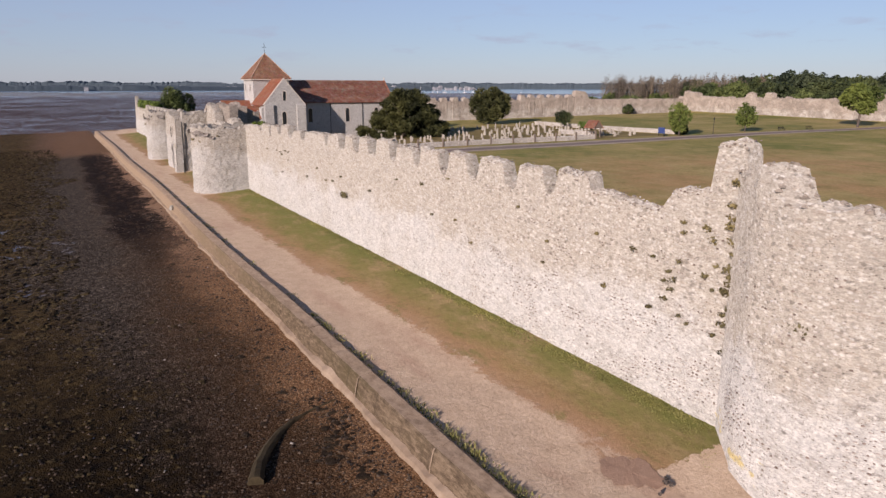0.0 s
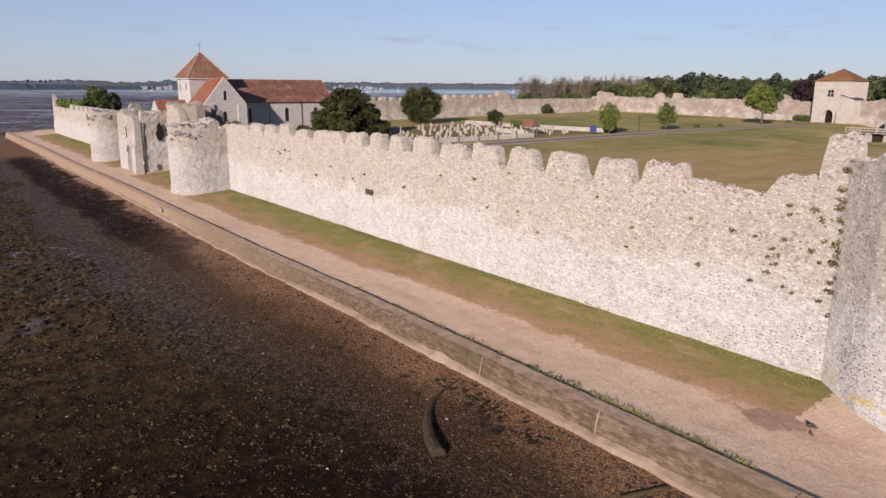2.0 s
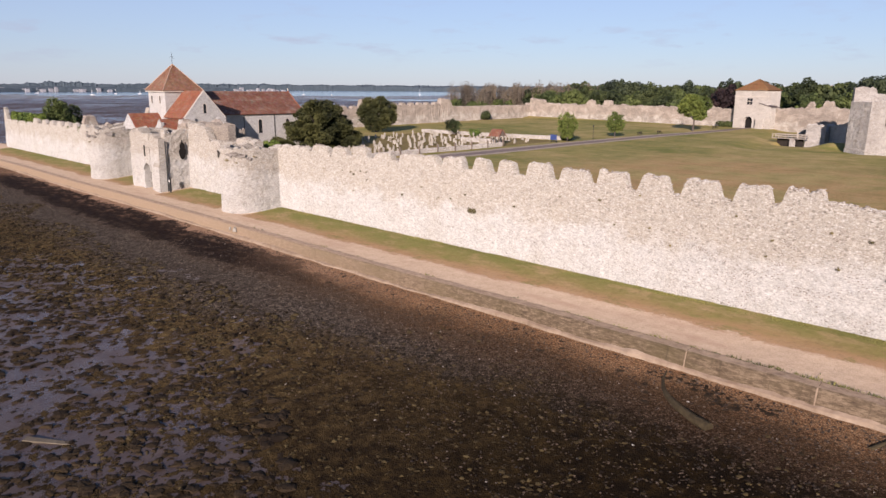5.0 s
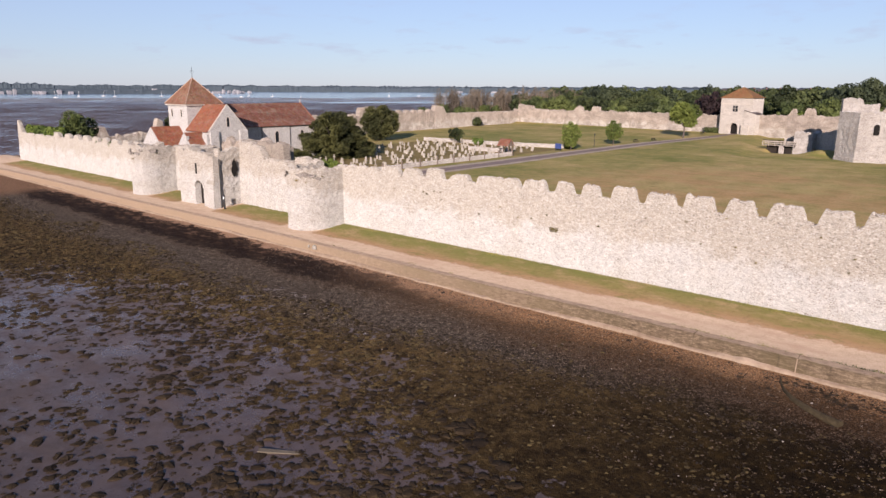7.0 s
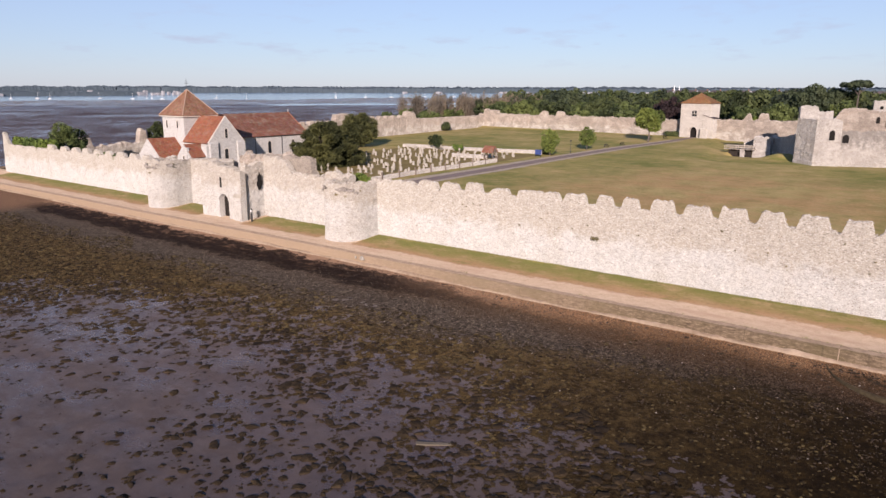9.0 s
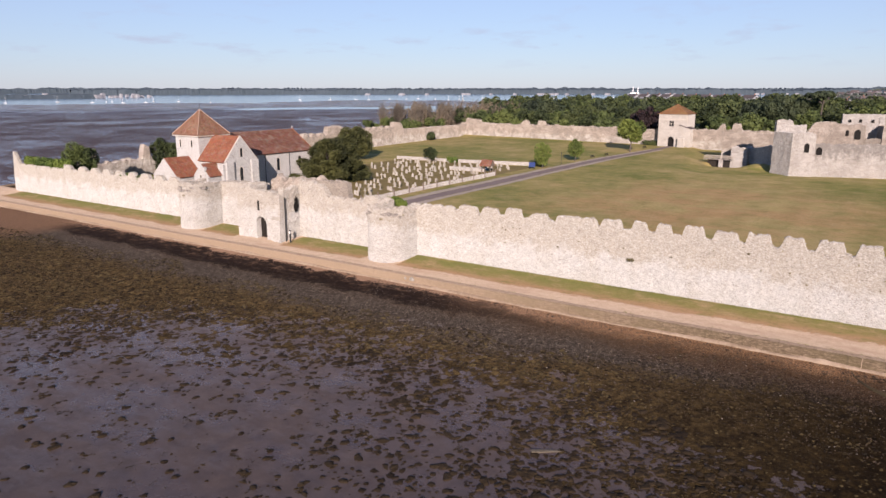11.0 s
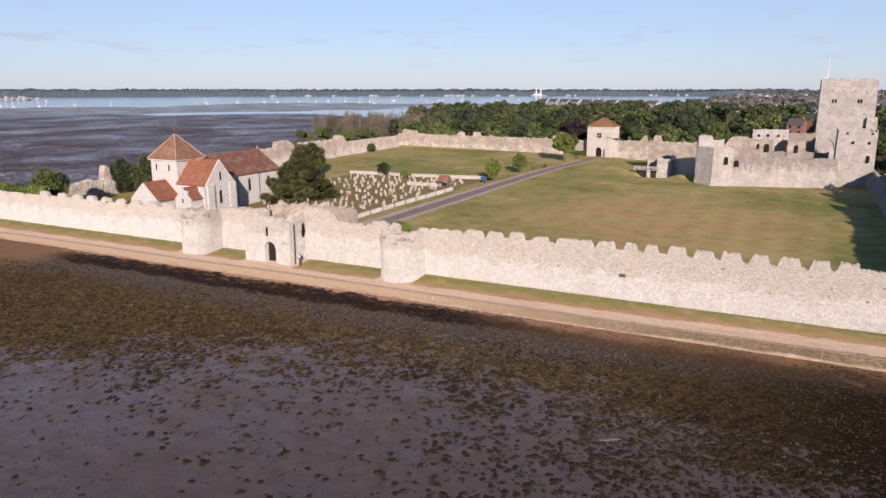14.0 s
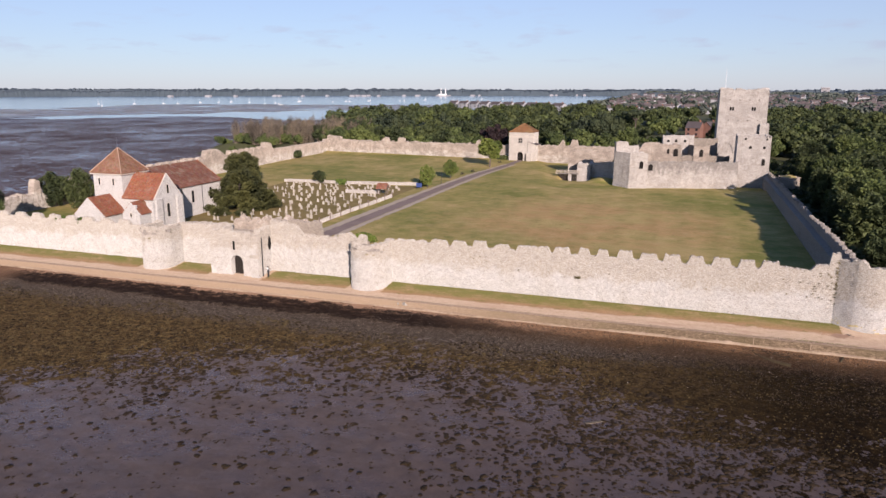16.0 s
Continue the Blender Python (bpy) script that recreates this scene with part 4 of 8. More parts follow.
def sea_wall():
    """Low concrete wall with a broad worn coping and a stepped, leaning face, in cast bays."""
    w = thing("sea_wall", "low stained concrete sea wall between path and beach", "sea wall", kind="structure")
    prof = ((0.46, -0.2), (0.46, 0.20), (0.34, 0.25), (-0.22, 0.17), (-0.30, 0.08), (-0.42, -0.45), (-0.50, -1.25))
    x = 109.7
    k = 0
    while x > -96:
        ln = 6.9 + 0.9 * fuzz(x, 0, 0, 0.31)
        vs, fs = [], []
        m = 14
        up = 0.03 * fuzz(x, 3, 0, 0.7)
        for i in range(m + 1):
            px = x - 0.012 - (ln - 0.024) * i / m
            bend = 0.25 * fuzz(px, 0, 0, 0.03)
            for d, z in prof:
                g = 0.035 * fuzz(px, d, z, 1.6) + 0.02 * fuzz(px, d, z, 5.0)
                vs.append((px, SEA_WALL_Y + d + bend + g, z + up + 0.03 * fuzz(px, d, z, 2.1, 3)))
        np_ = len(prof)
        for i in range(m):
            for j in range(np_ - 1):
                a = i * np_ + j
                fs.append((a, a + 1, a + np_ + 1, a + np_))
        fs += [tuple(range(np_))[::-1], tuple(m * np_ + j for j in range(np_))]
        part("panel", (vs, fs), w, CONCRETE)
        # sand and broken footing heaped unevenly against the face
        fv, ff = [], []
        for i in range(m + 1):
            px = x - ln * i / m
            wd = 0.16 + 0.14 * fuzz(px, 1, 0, 0.6) + 0.10 * fuzz(px, 2, 0, 2.2)
            up = 0.34 * max(0.0, fuzz(px, 5, 0, 0.16) + 0.35) + 0.10 * fuzz(px, 6, 0, 1.3)
            by = SEA_WALL_Y + 0.25 * fuzz(px, 0, 0, 0.03)
            fv += [(px, by - 0.34, -0.80 + up), (px, by - 0.47 - wd, -0.86 + 0.45 * up + 0.04 * fuzz(px, 0, 0, 1.7)), (px, by - 0.62 - wd, -1.25)]
        for i in range(m):
            for j in range(2):
                a = i * 3 + j
                ff.append((a, a + 1, a + 4, a + 3))
        part("footing", (fv, ff), w, FOOTING)
        if k in (3, 4):
            bend = 0.25 * fuzz(x, 0, 0, 0.03)
            rise = 0.03 * fuzz(x, 3, 0, 0.7)
            jv = [(x + e * 0.035 * (1 + 0.4 * fuzz(x + e, d, z, 2.0)), SEA_WALL_Y + d - 0.045 + bend, z + rise + 0.012) for d, z in prof[3:] for e in (-1, 1)]
            part("joint", (jv, [(2 * j, 2 * j + 1, 2 * j + 3, 2 * j + 2) for j in range(3)]), w, FOOTING)
        x -= ln
        k += 1
    # the return round the point
    vs, fs = [], []
    for i in range(41):
        t = i / 40
        px, py = -96 - 6 * math.sin(t * 1.5), SEA_WALL_Y + 34 * t
        for d, z in prof:
            vs.append((px + d * t, py + d * (1 - t), z))
    for i in range(40):
        for j in range(len(prof) - 1):
            a = i * len(prof) + j
            fs.append((a, a + 1, a + len(prof) + 1, a + len(prof)))
    part("panel", (vs, fs), w, CONCRETE)


sea_wall()

# ---- the fort's walls ----
NORTH_MERLONS = ((28.3, 33.5, 0.35), (34.2, 37.1, 0.7), (37.8, 40.2, 0.75), (41.3, 43.5, 0.9), (44.7, 47.2, 0.65), (48.3, 53.5, 0.75), (54.0, 56.6, 0.85), (57.7, 59.5),
                 (60.5, 62.2), (63.4, 65.7), (66.6, 69.2, 0.85), (70.0, 72.4), (73.4, 75.6), (76.6, 79.1), (80.0, 82.3), (82.9, 85.4))


def east_top(x, y, s):
    z = crest(NORTH_MERLONS, 8.3, 7.2, 0.17, 0.32)(x, y, s)
    if x < 30:
        z += 0.3 * smooth(30, 27, x)
    if x > 85.4:
        z = 7.75 - 0.25 * smooth(86, 88.8, x) + 0.9 * smooth(89.0, 89.9, x) + 0.2 * fuzz(x, 0, 0, 1.5) + 0.15 * fuzz(x, 0, 0, 4)
    if x > 91.0:
        z += 1.75 * smooth(91.3, 91.45, x) - 1.6 * smooth(92.5, 92.7, x)
    return z


SOUTH_MERLONS = tuple((x - 1.25, x + 1.25) for x in (-63.3, -57.8, -53.2, -48.8, -44.4, -40.2, -36.0, -31.6, -27.4))


def south_top(x, y, s):
    z = crest(SOUTH_MERLONS, 7.35, 6.55, 0.16, 0.35)(x, y, s)
    return z + 2.6 * smooth(-83.2, -86.0, x)


def D_shape(cx, cy, r, half_open, back):
    """Outer line of a bastion: flank, half round, flank, walked with the outside on the right hand."""
    pts = [(cx - r, back)]
    for i in range(19):
        a = math.pi + math.pi * i / 18
        pts.append((cx + r * math.cos(a), cy + r * math.sin(a)))
    return pts + [(cx + r, back)]


fort = thing("fort_wall", "ruined pale flint curtain wall with worn battlements and round bastions", "wall", kind="structure")
part("curtain", rough_wall([(27.2, 0.1), (93.2, 0.1)], east_top, -0.2, 2.3, 0.75, 5.7, 0.13, 0.25, 0.045, 0.0), fort, FLINT, "pale coursed flint curtain, crenellated")
part("curtain", rough_wall([(4.6, 0.0), (22.5, 0.0)], ragged(lambda x, y, s: 7.05 + 2.0 * smooth(12.0, 7.8, x) - 0.9 * smooth(0.25, 0.5, fuzz(x, 3, 0, 0.8, 4)) + 0.7 * (smooth(16.6, 17.2, x) - smooth(20.2, 20.8, x)), 0.45, 0.7, 2.0), -0.2, 1.1, None, None, 0.16, 0.22, 0.16), fort, FLINT_WORN, "broken flint curtain beside the gate")
part("curtain", rough_wall([(4.8, 1.15), (22.5, 1.15)], ragged(lambda x, y, s: 6.3 + 2.8 * smooth(14.0, 13.4, x), 0.25, 0.6, 6.0), -0.2, 1.1, None, None, 0.22, 0.4, 0.1), fort, FLINT_OLD_SHADED)
part("curtain", rough_wall([(-14.8, 0.2), (-4.6, 0.2)], ragged(7.6, 0.6, 0.7, 8.0), -0.2, 2.2, None, None, 0.18, 0.25, 0.15), fort, FLINT_WORN)
part("curtain", rough_wall([(-86.0, 0.0), (-19.2, 0.0)], south_top, -0.2, 2.2, 0.8, 5.6, 0.35, 0.5, 0.08), fort, FLINT)


def bastion_top(base, amp, seed):
    return ragged(base, amp, 0.4, seed)


for cx, base, sd in ((24.55, 7.35, 1.0), (-17.0, 7.6, 4.0)):
    part("bastion", rough_wall(D_shape(cx, -2.4, 3.0, 0, 1.0), bastion_top(base, 0.5, sd), -0.2, 1.1, None, None, 0.16, 0.22, 0.10, 0.008), fort, FLINT_WORN, "round flint bastion with a crumbling rim")
    fl = [(cx + 2.3 * math.cos(a) * k, -2.4 + 2.3 * math.sin(a) * k, base - 0.75 + 0.25 * fuzz(cx + 3 * math.cos(a) * k, math.sin(a) * k * 3, 0, 0.8)) for k in (0.02, 0.5, 1.0) for a in [i * math.pi / 12 for i in range(24)]]
    ff = [(r * 24 + i, r * 24 + (i + 1) % 24, (r + 1) * 24 + (i + 1) % 24, (r + 1) * 24 + i) for r in range(2) for i in range(24)]
    part("rubble_fill", (fl, ff), fort, FLINT_OLD_SHADED)

# round corner bastion
_c = Vector((96.7, 2.2))
CORNER = [(91.9, 0.5), (92.45, 0.0)] + [tuple(_c + 4.5 * Vector((math.cos(a), math.sin(a)))) for a in [radians(239 + 5.5 * i) for i in range(29)]]


def corner_top(x, y, s):
    a = math.degrees(math.atan2(y - _c.y, x - _c.x)) % 360
    return 9.6 - 0.3 * smooth(232, 226, a) - 0.75 * smooth(248, 256, a) + 0.25 * fuzz(x, y, 0, 0.6, 2) + 0.14 * fuzz(x, y, 0, 2.5, 1) + 0.1 * fuzz(x, y, 0, 6) + 1.0 * smooth(345, 350, a) * (1 - smooth(356, 359, a))


part("bastion", rough_wall(CORNER, corner_top, -0.2, 1.2, None, None, 0.16, 0.25, 0.05, 0.0), fort, FLINT, "tall round corner bastion of pale flint")
part("rubble_fill", ([tuple(_c + Vector((math.cos(a), math.sin(a))) * 3.8) + (6.9,) for a in [i * math.pi / 6 for i in range(12)]] + [(_c.x, _c.y, 7.3)], [(i, (i + 1) % 12, 12) for i in range(12)]), fort, FLINT_OLD_SHADED)

# the other three sides of the square
NORTH_TEETH = tuple((y + 1.1 * fuzz(y, 0, 0, 0.7), y + 1.7 + 0.8 * fuzz(y, 5, 0, 0.6), 0.55 + 0.45 * fuzz(y, 9, 0, 0.5)) for y in range(8, 122, 3))


def north_top(x, y, s):
    return crest(NORTH_TEETH, 7.0, 6.2, 0.2)(y, x, s) - 0.5 * smooth(30, 60, y)


# inner face lies in shade, and that shade is put into its flint
part("curtain", rough_wall([(98.2, 5.0), (98.6, 150.0)], north_top, 0.2, 2.4, 0.8, 4.6, 0.3, 0.4, 0.16), fort, FLINT_SHADED_CORE, "flint curtain wall in shade, seen from inside")


def far_south_top(x, y, s):
    z = crest(tuple((v, v + 2.2) for v in range(76, 104, 4)), 8.1, 7.1, 0.2)(y, x, s)
    z = z if y > 70 else 5.7 + 0.9 * fuzz(y, 0, 0, 0.12) + 0.6 * fuzz(y, 0, 0, 0.5) + 0.4 * fuzz(y, 0, 0, 1.5)
    z += 3.0 * (smooth(103.5, 104.2, y) - smooth(110, 117, y)) + 3.6 * (smooth(32.7, 33.2, y) - smooth(34.6, 35.3, y)) - 1.0 * smooth(52, 44, y) + 2.0 * (smooth(16.9, 17.8, y) - smooth(19.6, 20.8, y)) + 2.4 * (smooth(44.5, 45.3, y) - smooth(47.2, 48.4, y))
    if y > 118:
        z = crest(tuple((v, v + 1.9) for v in range(118, 140, 4)), 8.9, 8.0, 0.15)(y, x, s) - 0.8 * smooth(142, 150, y)
        z += 2.2 * (smooth(141, 141.5, y) - smooth(146, 148, y))
    return z


part("curtain", rough_wall([(-90.2, 197.5), (-88.2, 1.0)], far_south_top, 0.2, 2.0, None, None, 0.4, 0.5, 0.14), fort, FLINT_FAR, "long ruined curtain wall beyond the churchyard")


def west_top(x, y, s):
    z = 8.1 + 0.5 * fuzz(x, 0, 0, 0.2) + 0.5 * fuzz(x, 0, 0, 0.7)
    z += 1.6 * (smooth(-59, -57, x) - smooth(-55.8, -55.2, x)) + 1.8 * (smooth(-50.6, -50.2, x) - smooth(-47.6, -47.2, x))
    z += 1.7 * (smooth(-88, -87, x) - smooth(-80.5, -80, x)) + 1.6 * (smooth(-13.5, -13, x) - smooth(-9, -6, x))
    if x > 13:
        z = 8.5 + 1.8 * (smooth(14, 13, x)) + 2.2 * (smooth(22, 24.5, x) - smooth(24.8, 25.2, x)) + 2.4 * (smooth(27.5, 28, x) - smooth(30, 30.8, x)) + 0.5 * fuzz(x, 0, 0, 0.3) + 0.45 * fuzz(x, 0, 0, 0.8)
    return z


part("curtain", rough_wall([(99, 191.0), (13.0, 191.0)], west_top, 1.2, 2.2, None, None, 0.4, 0.5, 0.16), fort, FLINT_FAR)
part("curtain", rough_wall([(2.6, 191.4), (-90.0, 197.0)], west_top, 1.2, 2.2, None, None, 0.4, 0.5, 0.16), fort, FLINT_FAR, "inland curtain wall with broken battlements")
part("bastion", rough_wall([(98.4, 116.4), (101.5, 116.4)] + [(101.5 + 2.6 * math.cos(a), 119.0 + 2.6 * math.sin(a)) for a in [radians(-80 + 20 * i) for i in range(9)]] + [(98.4, 121.6)], ragged(6.9, 0.3, 0.5, 3.0), 0.2, 1.0, None, None, 0.4, 0.6, 0.08), fort, FLINT_OLD_SHADED)
part("turf_cap", ([(101.0 + 2.5 * math.cos(a), 119 + 2.5 * math.sin(a), 6.9) for a in [i * math.pi / 6 for i in range(12)]] + [(101.0, 119, 7.6)], [(i, (i + 1) % 12, 12) for i in range(12)]), fort, GRASS, "grass growing on the bastion top")


# ---- buildings ----
def gabled(x0, x1, y0, y1, zb, ze, zr, along):
    """A solid with two gables: (verts, faces). along: the axis of its ridge."""
    if along == "y":
        xm = (x0 + x1) / 2
        vs = [(x0, y0, zb), (x1, y0, zb), (x1, y1, zb), (x0, y1, zb), (x0, y0, ze), (x1, y0, ze), (x1, y1, ze), (x0, y1, ze), (xm, y0, zr), (xm, y1, zr)]
        fs = [(0, 1, 5, 8, 4), (2, 3, 7, 9, 6), (1, 2, 6, 5), (3, 0, 4, 7), (4, 8, 9, 7), (8, 5, 6, 9)]
    else:
        ym = (y0 + y1) / 2
        vs = [(x0, y0, zb), (x1, y0, zb), (x1, y1, zb), (x0, y1, zb), (x0, y0, ze), (x1, y0, ze), (x1, y1, ze), (x0, y1, ze), (x0, ym, zr), (x1, ym, zr)]
        fs = [(1, 2, 6, 9, 5), (3, 0, 4, 8, 7), (0, 1, 5, 4), (2, 3, 7, 6), (4, 5, 9, 8), (8, 9, 6, 7)]
    return vs, fs


def slope(a, b, c, d, thick, nu, nv, sag=0.05, seed=0.0):
    """A tiled roof slope with stepped courses from the eave a-b up to the ridge d-c, as (verts, faces)."""
    a, b, c, d = map(Vector, (a, b, c, d))
    nrm = (b - a).cross(d - a).normalized()
    vs, fs = [], []
    for j in range(nv):
        for edge in (0, 1):
            v = (j + edge) / nv
            lift = 0.045 if edge == 0 else 0.0
            for i in range(nu + 1):
                u = i / nu
                p = (a + (b - a) * u) * (1 - v) + (d + (c - d) * u) * v
                p = p - Vector((0, 0, sag * math.sin(math.pi * u) * (0.4 + 0.6 * math.sin(math.pi * v)))) + nrm * (thick + lift + 0.025 * fuzz(p.x, p.y, p.z, 2.2, seed))
                vs.append(tuple(p))
    w = nu + 1
    for j in range(nv):
        for i in range(nu):
            k = 2 * j * w + i
            fs.append((k, k + 1, k + w + 1, k + w))
            if j < nv - 1:
                fs.append((k + w, k + w + 1, k + 2 * w + 1, k + 2 * w))
    # the thick eave and the sides
    k0 = len(vs)
    for i in range(w):
        p = a + (b - a) * (i / nu)
        vs.append(tuple(p - nrm * 0.02))
    for i in range(nu):
        fs.append((k0 + i, k0 + i + 1, i + 1, i))
    k1 = len(vs)
    vs += [tuple(q - nrm * 0.02) for q in (a, d, b, c)]
    top = (2 * nv - 1) * w
    fs.append((k1, 0, top, k1 + 1))
    fs.append((k1 + 2, k1 + 3, top + nu, nu))
    return vs, fs


def lancet(w, h, depth=0.35, seg=6):
    """A round-headed opening standing in the x-z plane, facing -y: frame ring and pane as two (verts, faces)."""
    def outline(r, top, y):
        pts = [(-r, y, 0), (r, y, 0)] + [(r * math.cos(i * math.pi / seg), y, top - r + r * math.sin(i * math.pi / seg)) for i in range(seg + 1)]
        return pts[:2] + pts[2:]
    o, i1, i2 = outline(w / 2 + 0.16, h + 0.16, -0.05), outline(w / 2, h, -0.05), outline(w / 2, h, depth)
    n = len(o)
    ring = (o + i1 + i2, [(k, (k + 1) % n, n + (k + 1) % n, n + k) for k in range(n)] + [(n + k, n + (k + 1) % n, 2 * n + (k + 1) % n, 2 * n + k) for k in range(n)])
    pane = (outline(w / 2, h, -0.03), [tuple(range(n))])
    return ring, pane


def window(parent, place, facing, w, h, mat=None, name="window"):
    """facing: degrees; 0 looks towards -y, 90 towards +x."""
    ring, pane = lancet(w * 0.55, h * 0.75) if mat is HOLE else lancet(w, h)
    ob = part(name, ring, parent, HOLE if mat is HOLE else DRESSED, at=pose(*place, 0, 0, facing))
    part("pane", pane, ob, mat or GLASS)
    return ob


HIP = make_plain("mortared_hip_tiles", (0.34, 0.22, 0.15), (0.48, 0.35, 0.26), 3.0)


def church():
    c = thing("church", "Norman parish church of pale limewashed rubble with red tiled roofs", "church")
    zb = 0.2
    tx0, tx1, ty0, ty1 = -52.9, -44.95, 19.5, 27.25
    tower = part("tower", box(tx0, tx1, ty0, ty1, zb, 13.15, 0.04), c, RENDER, "square central tower of pale rubble")
    ax, ay, az = (tx0 + tx1) / 2, (ty0 + ty1) / 2, 18.5
    e0, e1, e2, e3 = (tx0 - 0.45, ty0 - 0.45, 13.15), (tx1 + 0.45, ty0 - 0.45, 13.15), (tx1 + 0.45, ty1 + 0.45, 13.15), (tx0 - 0.45, ty1 + 0.45, 13.15)
    top = (ax, ay, az)
    hips = joined([slope(p, q, (ax + 0.03 * (q[0] - p[0]) / 8, ay + 0.03 * (q[1] - p[1]) / 8, az), (ax - 0.03 * (q[0] - p[0]) / 8, ay - 0.03 * (q[1] - p[1]) / 8, az), 0.05, 14, 22, 0.0) for p, q in ((e0, e1), (e1, e2), (e2, e3), (e3, e0))])
    roof = part("roof", hips, c, TILE_TOWER, "pyramid roof of weathered orange-brown tiles")
    part("eaves", box(tx0 - 0.42, tx1 + 0.42, ty0 - 0.42, ty1 + 0.42, 12.9, 13.1), roof, DRESSED)
    for p in (e0, e1, e2, e3):
        part("hip", rod((p[0], p[1], p[2] + 0.12), (ax, ay, az + 0.05), 0.12, 0.10, 6), roof, HIP, "pale mortared hip tiles")
    vane = part("weathervane", joined([rod((ax, ay, az - 0.1), (ax, ay, az + 2.3), 0.05, 0.03), rod((ax - 0.5, ay, az + 1.6), (ax + 0.5, ay, az + 1.6), 0.025), rod((ax, ay - 0.5, az + 1.3), (ax, ay + 0.5, az + 1.3), 0.025)]), c, IRON, "thin black iron weathervane")
    for px in (-51.2, -47.3):
        window(tower, (px, ty0 - 0.02, 10.6), 0, 0.45, 1.5)
    for py, pz, wh in ((20.7, 7.9, 0.8), (22.6, 10.5, 1.6), (23.5, 10.5, 1.6)):
        window(tower, (tx1 + 0.02, py, pz), 90, 0.45, wh)
    # transept towards the field
    gx, ry = -36.35, 23.6
    tr = part("transept", gabled(-45.2, gx, ry - 4.25, ry + 4.25, zb, 8.2, 13.1, "x"), c, RENDER, "transept with a steep pale gable")
    part("roof", slope((-44.9, ry - 4.7, 7.8), (gx - 0.2, ry - 4.7, 7.8), (gx - 0.2, ry, 13.14), (-44.9, ry, 13.14), 0.12, 16, 20), c, TILE, "steep red tile roof")
    part("roof", slope((gx - 0.2, ry + 4.7, 7.8), (-44.9, ry + 4.7, 7.8), (-44.9, ry, 13.14), (gx - 0.2, ry, 13.14), 0.12, 16, 20), c, TILE)
    for s in (-1, 1):
        part("coping", rod((gx - 0.1, ry + s * 4.4, 7.95), (gx - 0.1, ry, 13.2), 0.14, 0.14, 6), tr, DRESSED)
        part("buttress", box(gx - 0.1, gx + 0.5, ry + s * 3.35 - 0.95, ry + s * 3.35 + 0.95, zb, 8.0, 0.05), tr, RENDER, "flat corner buttress")
        part("buttress", box(gx - 2.0, gx - 0.15, ry + s * 4.45 - 0.35, ry + s * 4.45 + 0.35, zb, 7.4, 0.05), tr, RENDER)
    window(tr, (gx + 0.02, ry, 8.8), 90, 0.6, 1.9)
    window(tr, (gx + 0.02, ry - 0.2, 3.6), 90, 0.85, 3.0)
    window(tr, (-40.5, ry - 4.27, 4.5), 0, 0.6, 1.6)
    # chancel
    part("chancel", gabled(-52.7, -44.9, 13.2, 19.6, zb, 5.0, 8.55, "y"), c, RENDER, "low chancel with a white gable")
    part("roof", slope((-44.5, 13.4, 4.65), (-44.5, 19.5, 4.65), (-48.8, 19.5, 8.6), (-48.8, 13.4, 8.6), 0.1, 14, 16), c, TILE, "bright red tile roof")
    part("roof", slope((-53.1, 19.5, 4.65), (-53.1, 13.4, 4.65), (-48.8, 13.4, 8.6), (-48.8, 19.5, 8.6), 0.1, 14, 16), c, TILE)
    # vestry in the angle
    vs = part("vestry", gabled(-41.7, -37.2, 15.4, 19.4, zb, 5.4, 7.7, "y"), c, RENDER, "small vestry with a white gable")
    part("roof", slope((-36.9, 15.6, 5.15), (-36.9, 19.3, 5.15), (-39.45, 19.3, 7.78), (-39.45, 15.6, 7.78), 0.08, 8, 9), c, TILE, "small red tile roof")
    part("roof", slope((-42.0, 19.3, 5.15), (-42.0, 15.6, 5.15), (-39.45, 15.6, 7.78), (-39.45, 19.3, 7.78), 0.08, 8, 9), c, TILE)
    part("chimney", box(-38.6, -38.05, 15.25, 15.85, 3.0, 7.2, 0.03), vs, RENDER)
    window(vs, (-39.45, 15.38, 4.6), 0, 0.4, 0.9)
    # nave
    rx, ye = -50.4, 51.0
    nv = part("nave", gabled(-58.3, -42.5, 27.2, ye, zb, 8.3, 12.7, "y"), c, RENDER, "long nave of pale rubble")
    part("roof", slope((-42.05, 27.4, 8.1), (-42.05, ye - 0.1, 8.1), (rx, ye + 1.2, 12.8), (rx, 27.4, 12.8), 0.12, 36, 22, 0.12), c, TILE_OLD, "long brown-red tile roof patched with pale lichen")
    part("roof", slope((-58.75, ye - 0.1, 8.1), (-58.75, 27.4, 8.1), (rx, 27.4, 12.8), (rx, ye + 1.2, 12.8), 0.12, 36, 22, 0.12), c, TILE_OLD)
    part("ridge", rod((rx, 27.6, 12.88), (rx, ye + 1.2, 12.88), 0.16, 0.16, 6), nv, TILE_OLD)
    part("coping", rod((-42.0, ye, 8.2), (rx, ye + 1.25, 13.05), 0.15, 0.15, 6), nv, TILE, "red-edged gable coping")
    part("coping", rod((-58.8, ye, 8.2), (rx, ye + 1.25, 13.05), 0.15, 0.15, 6), nv, TILE)
    part("finial", joined([rod((rx, ye + 1.2, 12.9), (rx, ye + 1.2, 13.8), 0.09, 0.06, 6), rod((rx - 0.25, ye + 1.2, 13.5), (rx + 0.25, ye + 1.2, 13.5), 0.06, 0.06, 6)]), nv, DRESSED, "small stone gable cross")
    for y in (31.0, 39.6, 46.6):
        window(nv, (-42.48, y, 4.0), 90, 0.9, 3.0)
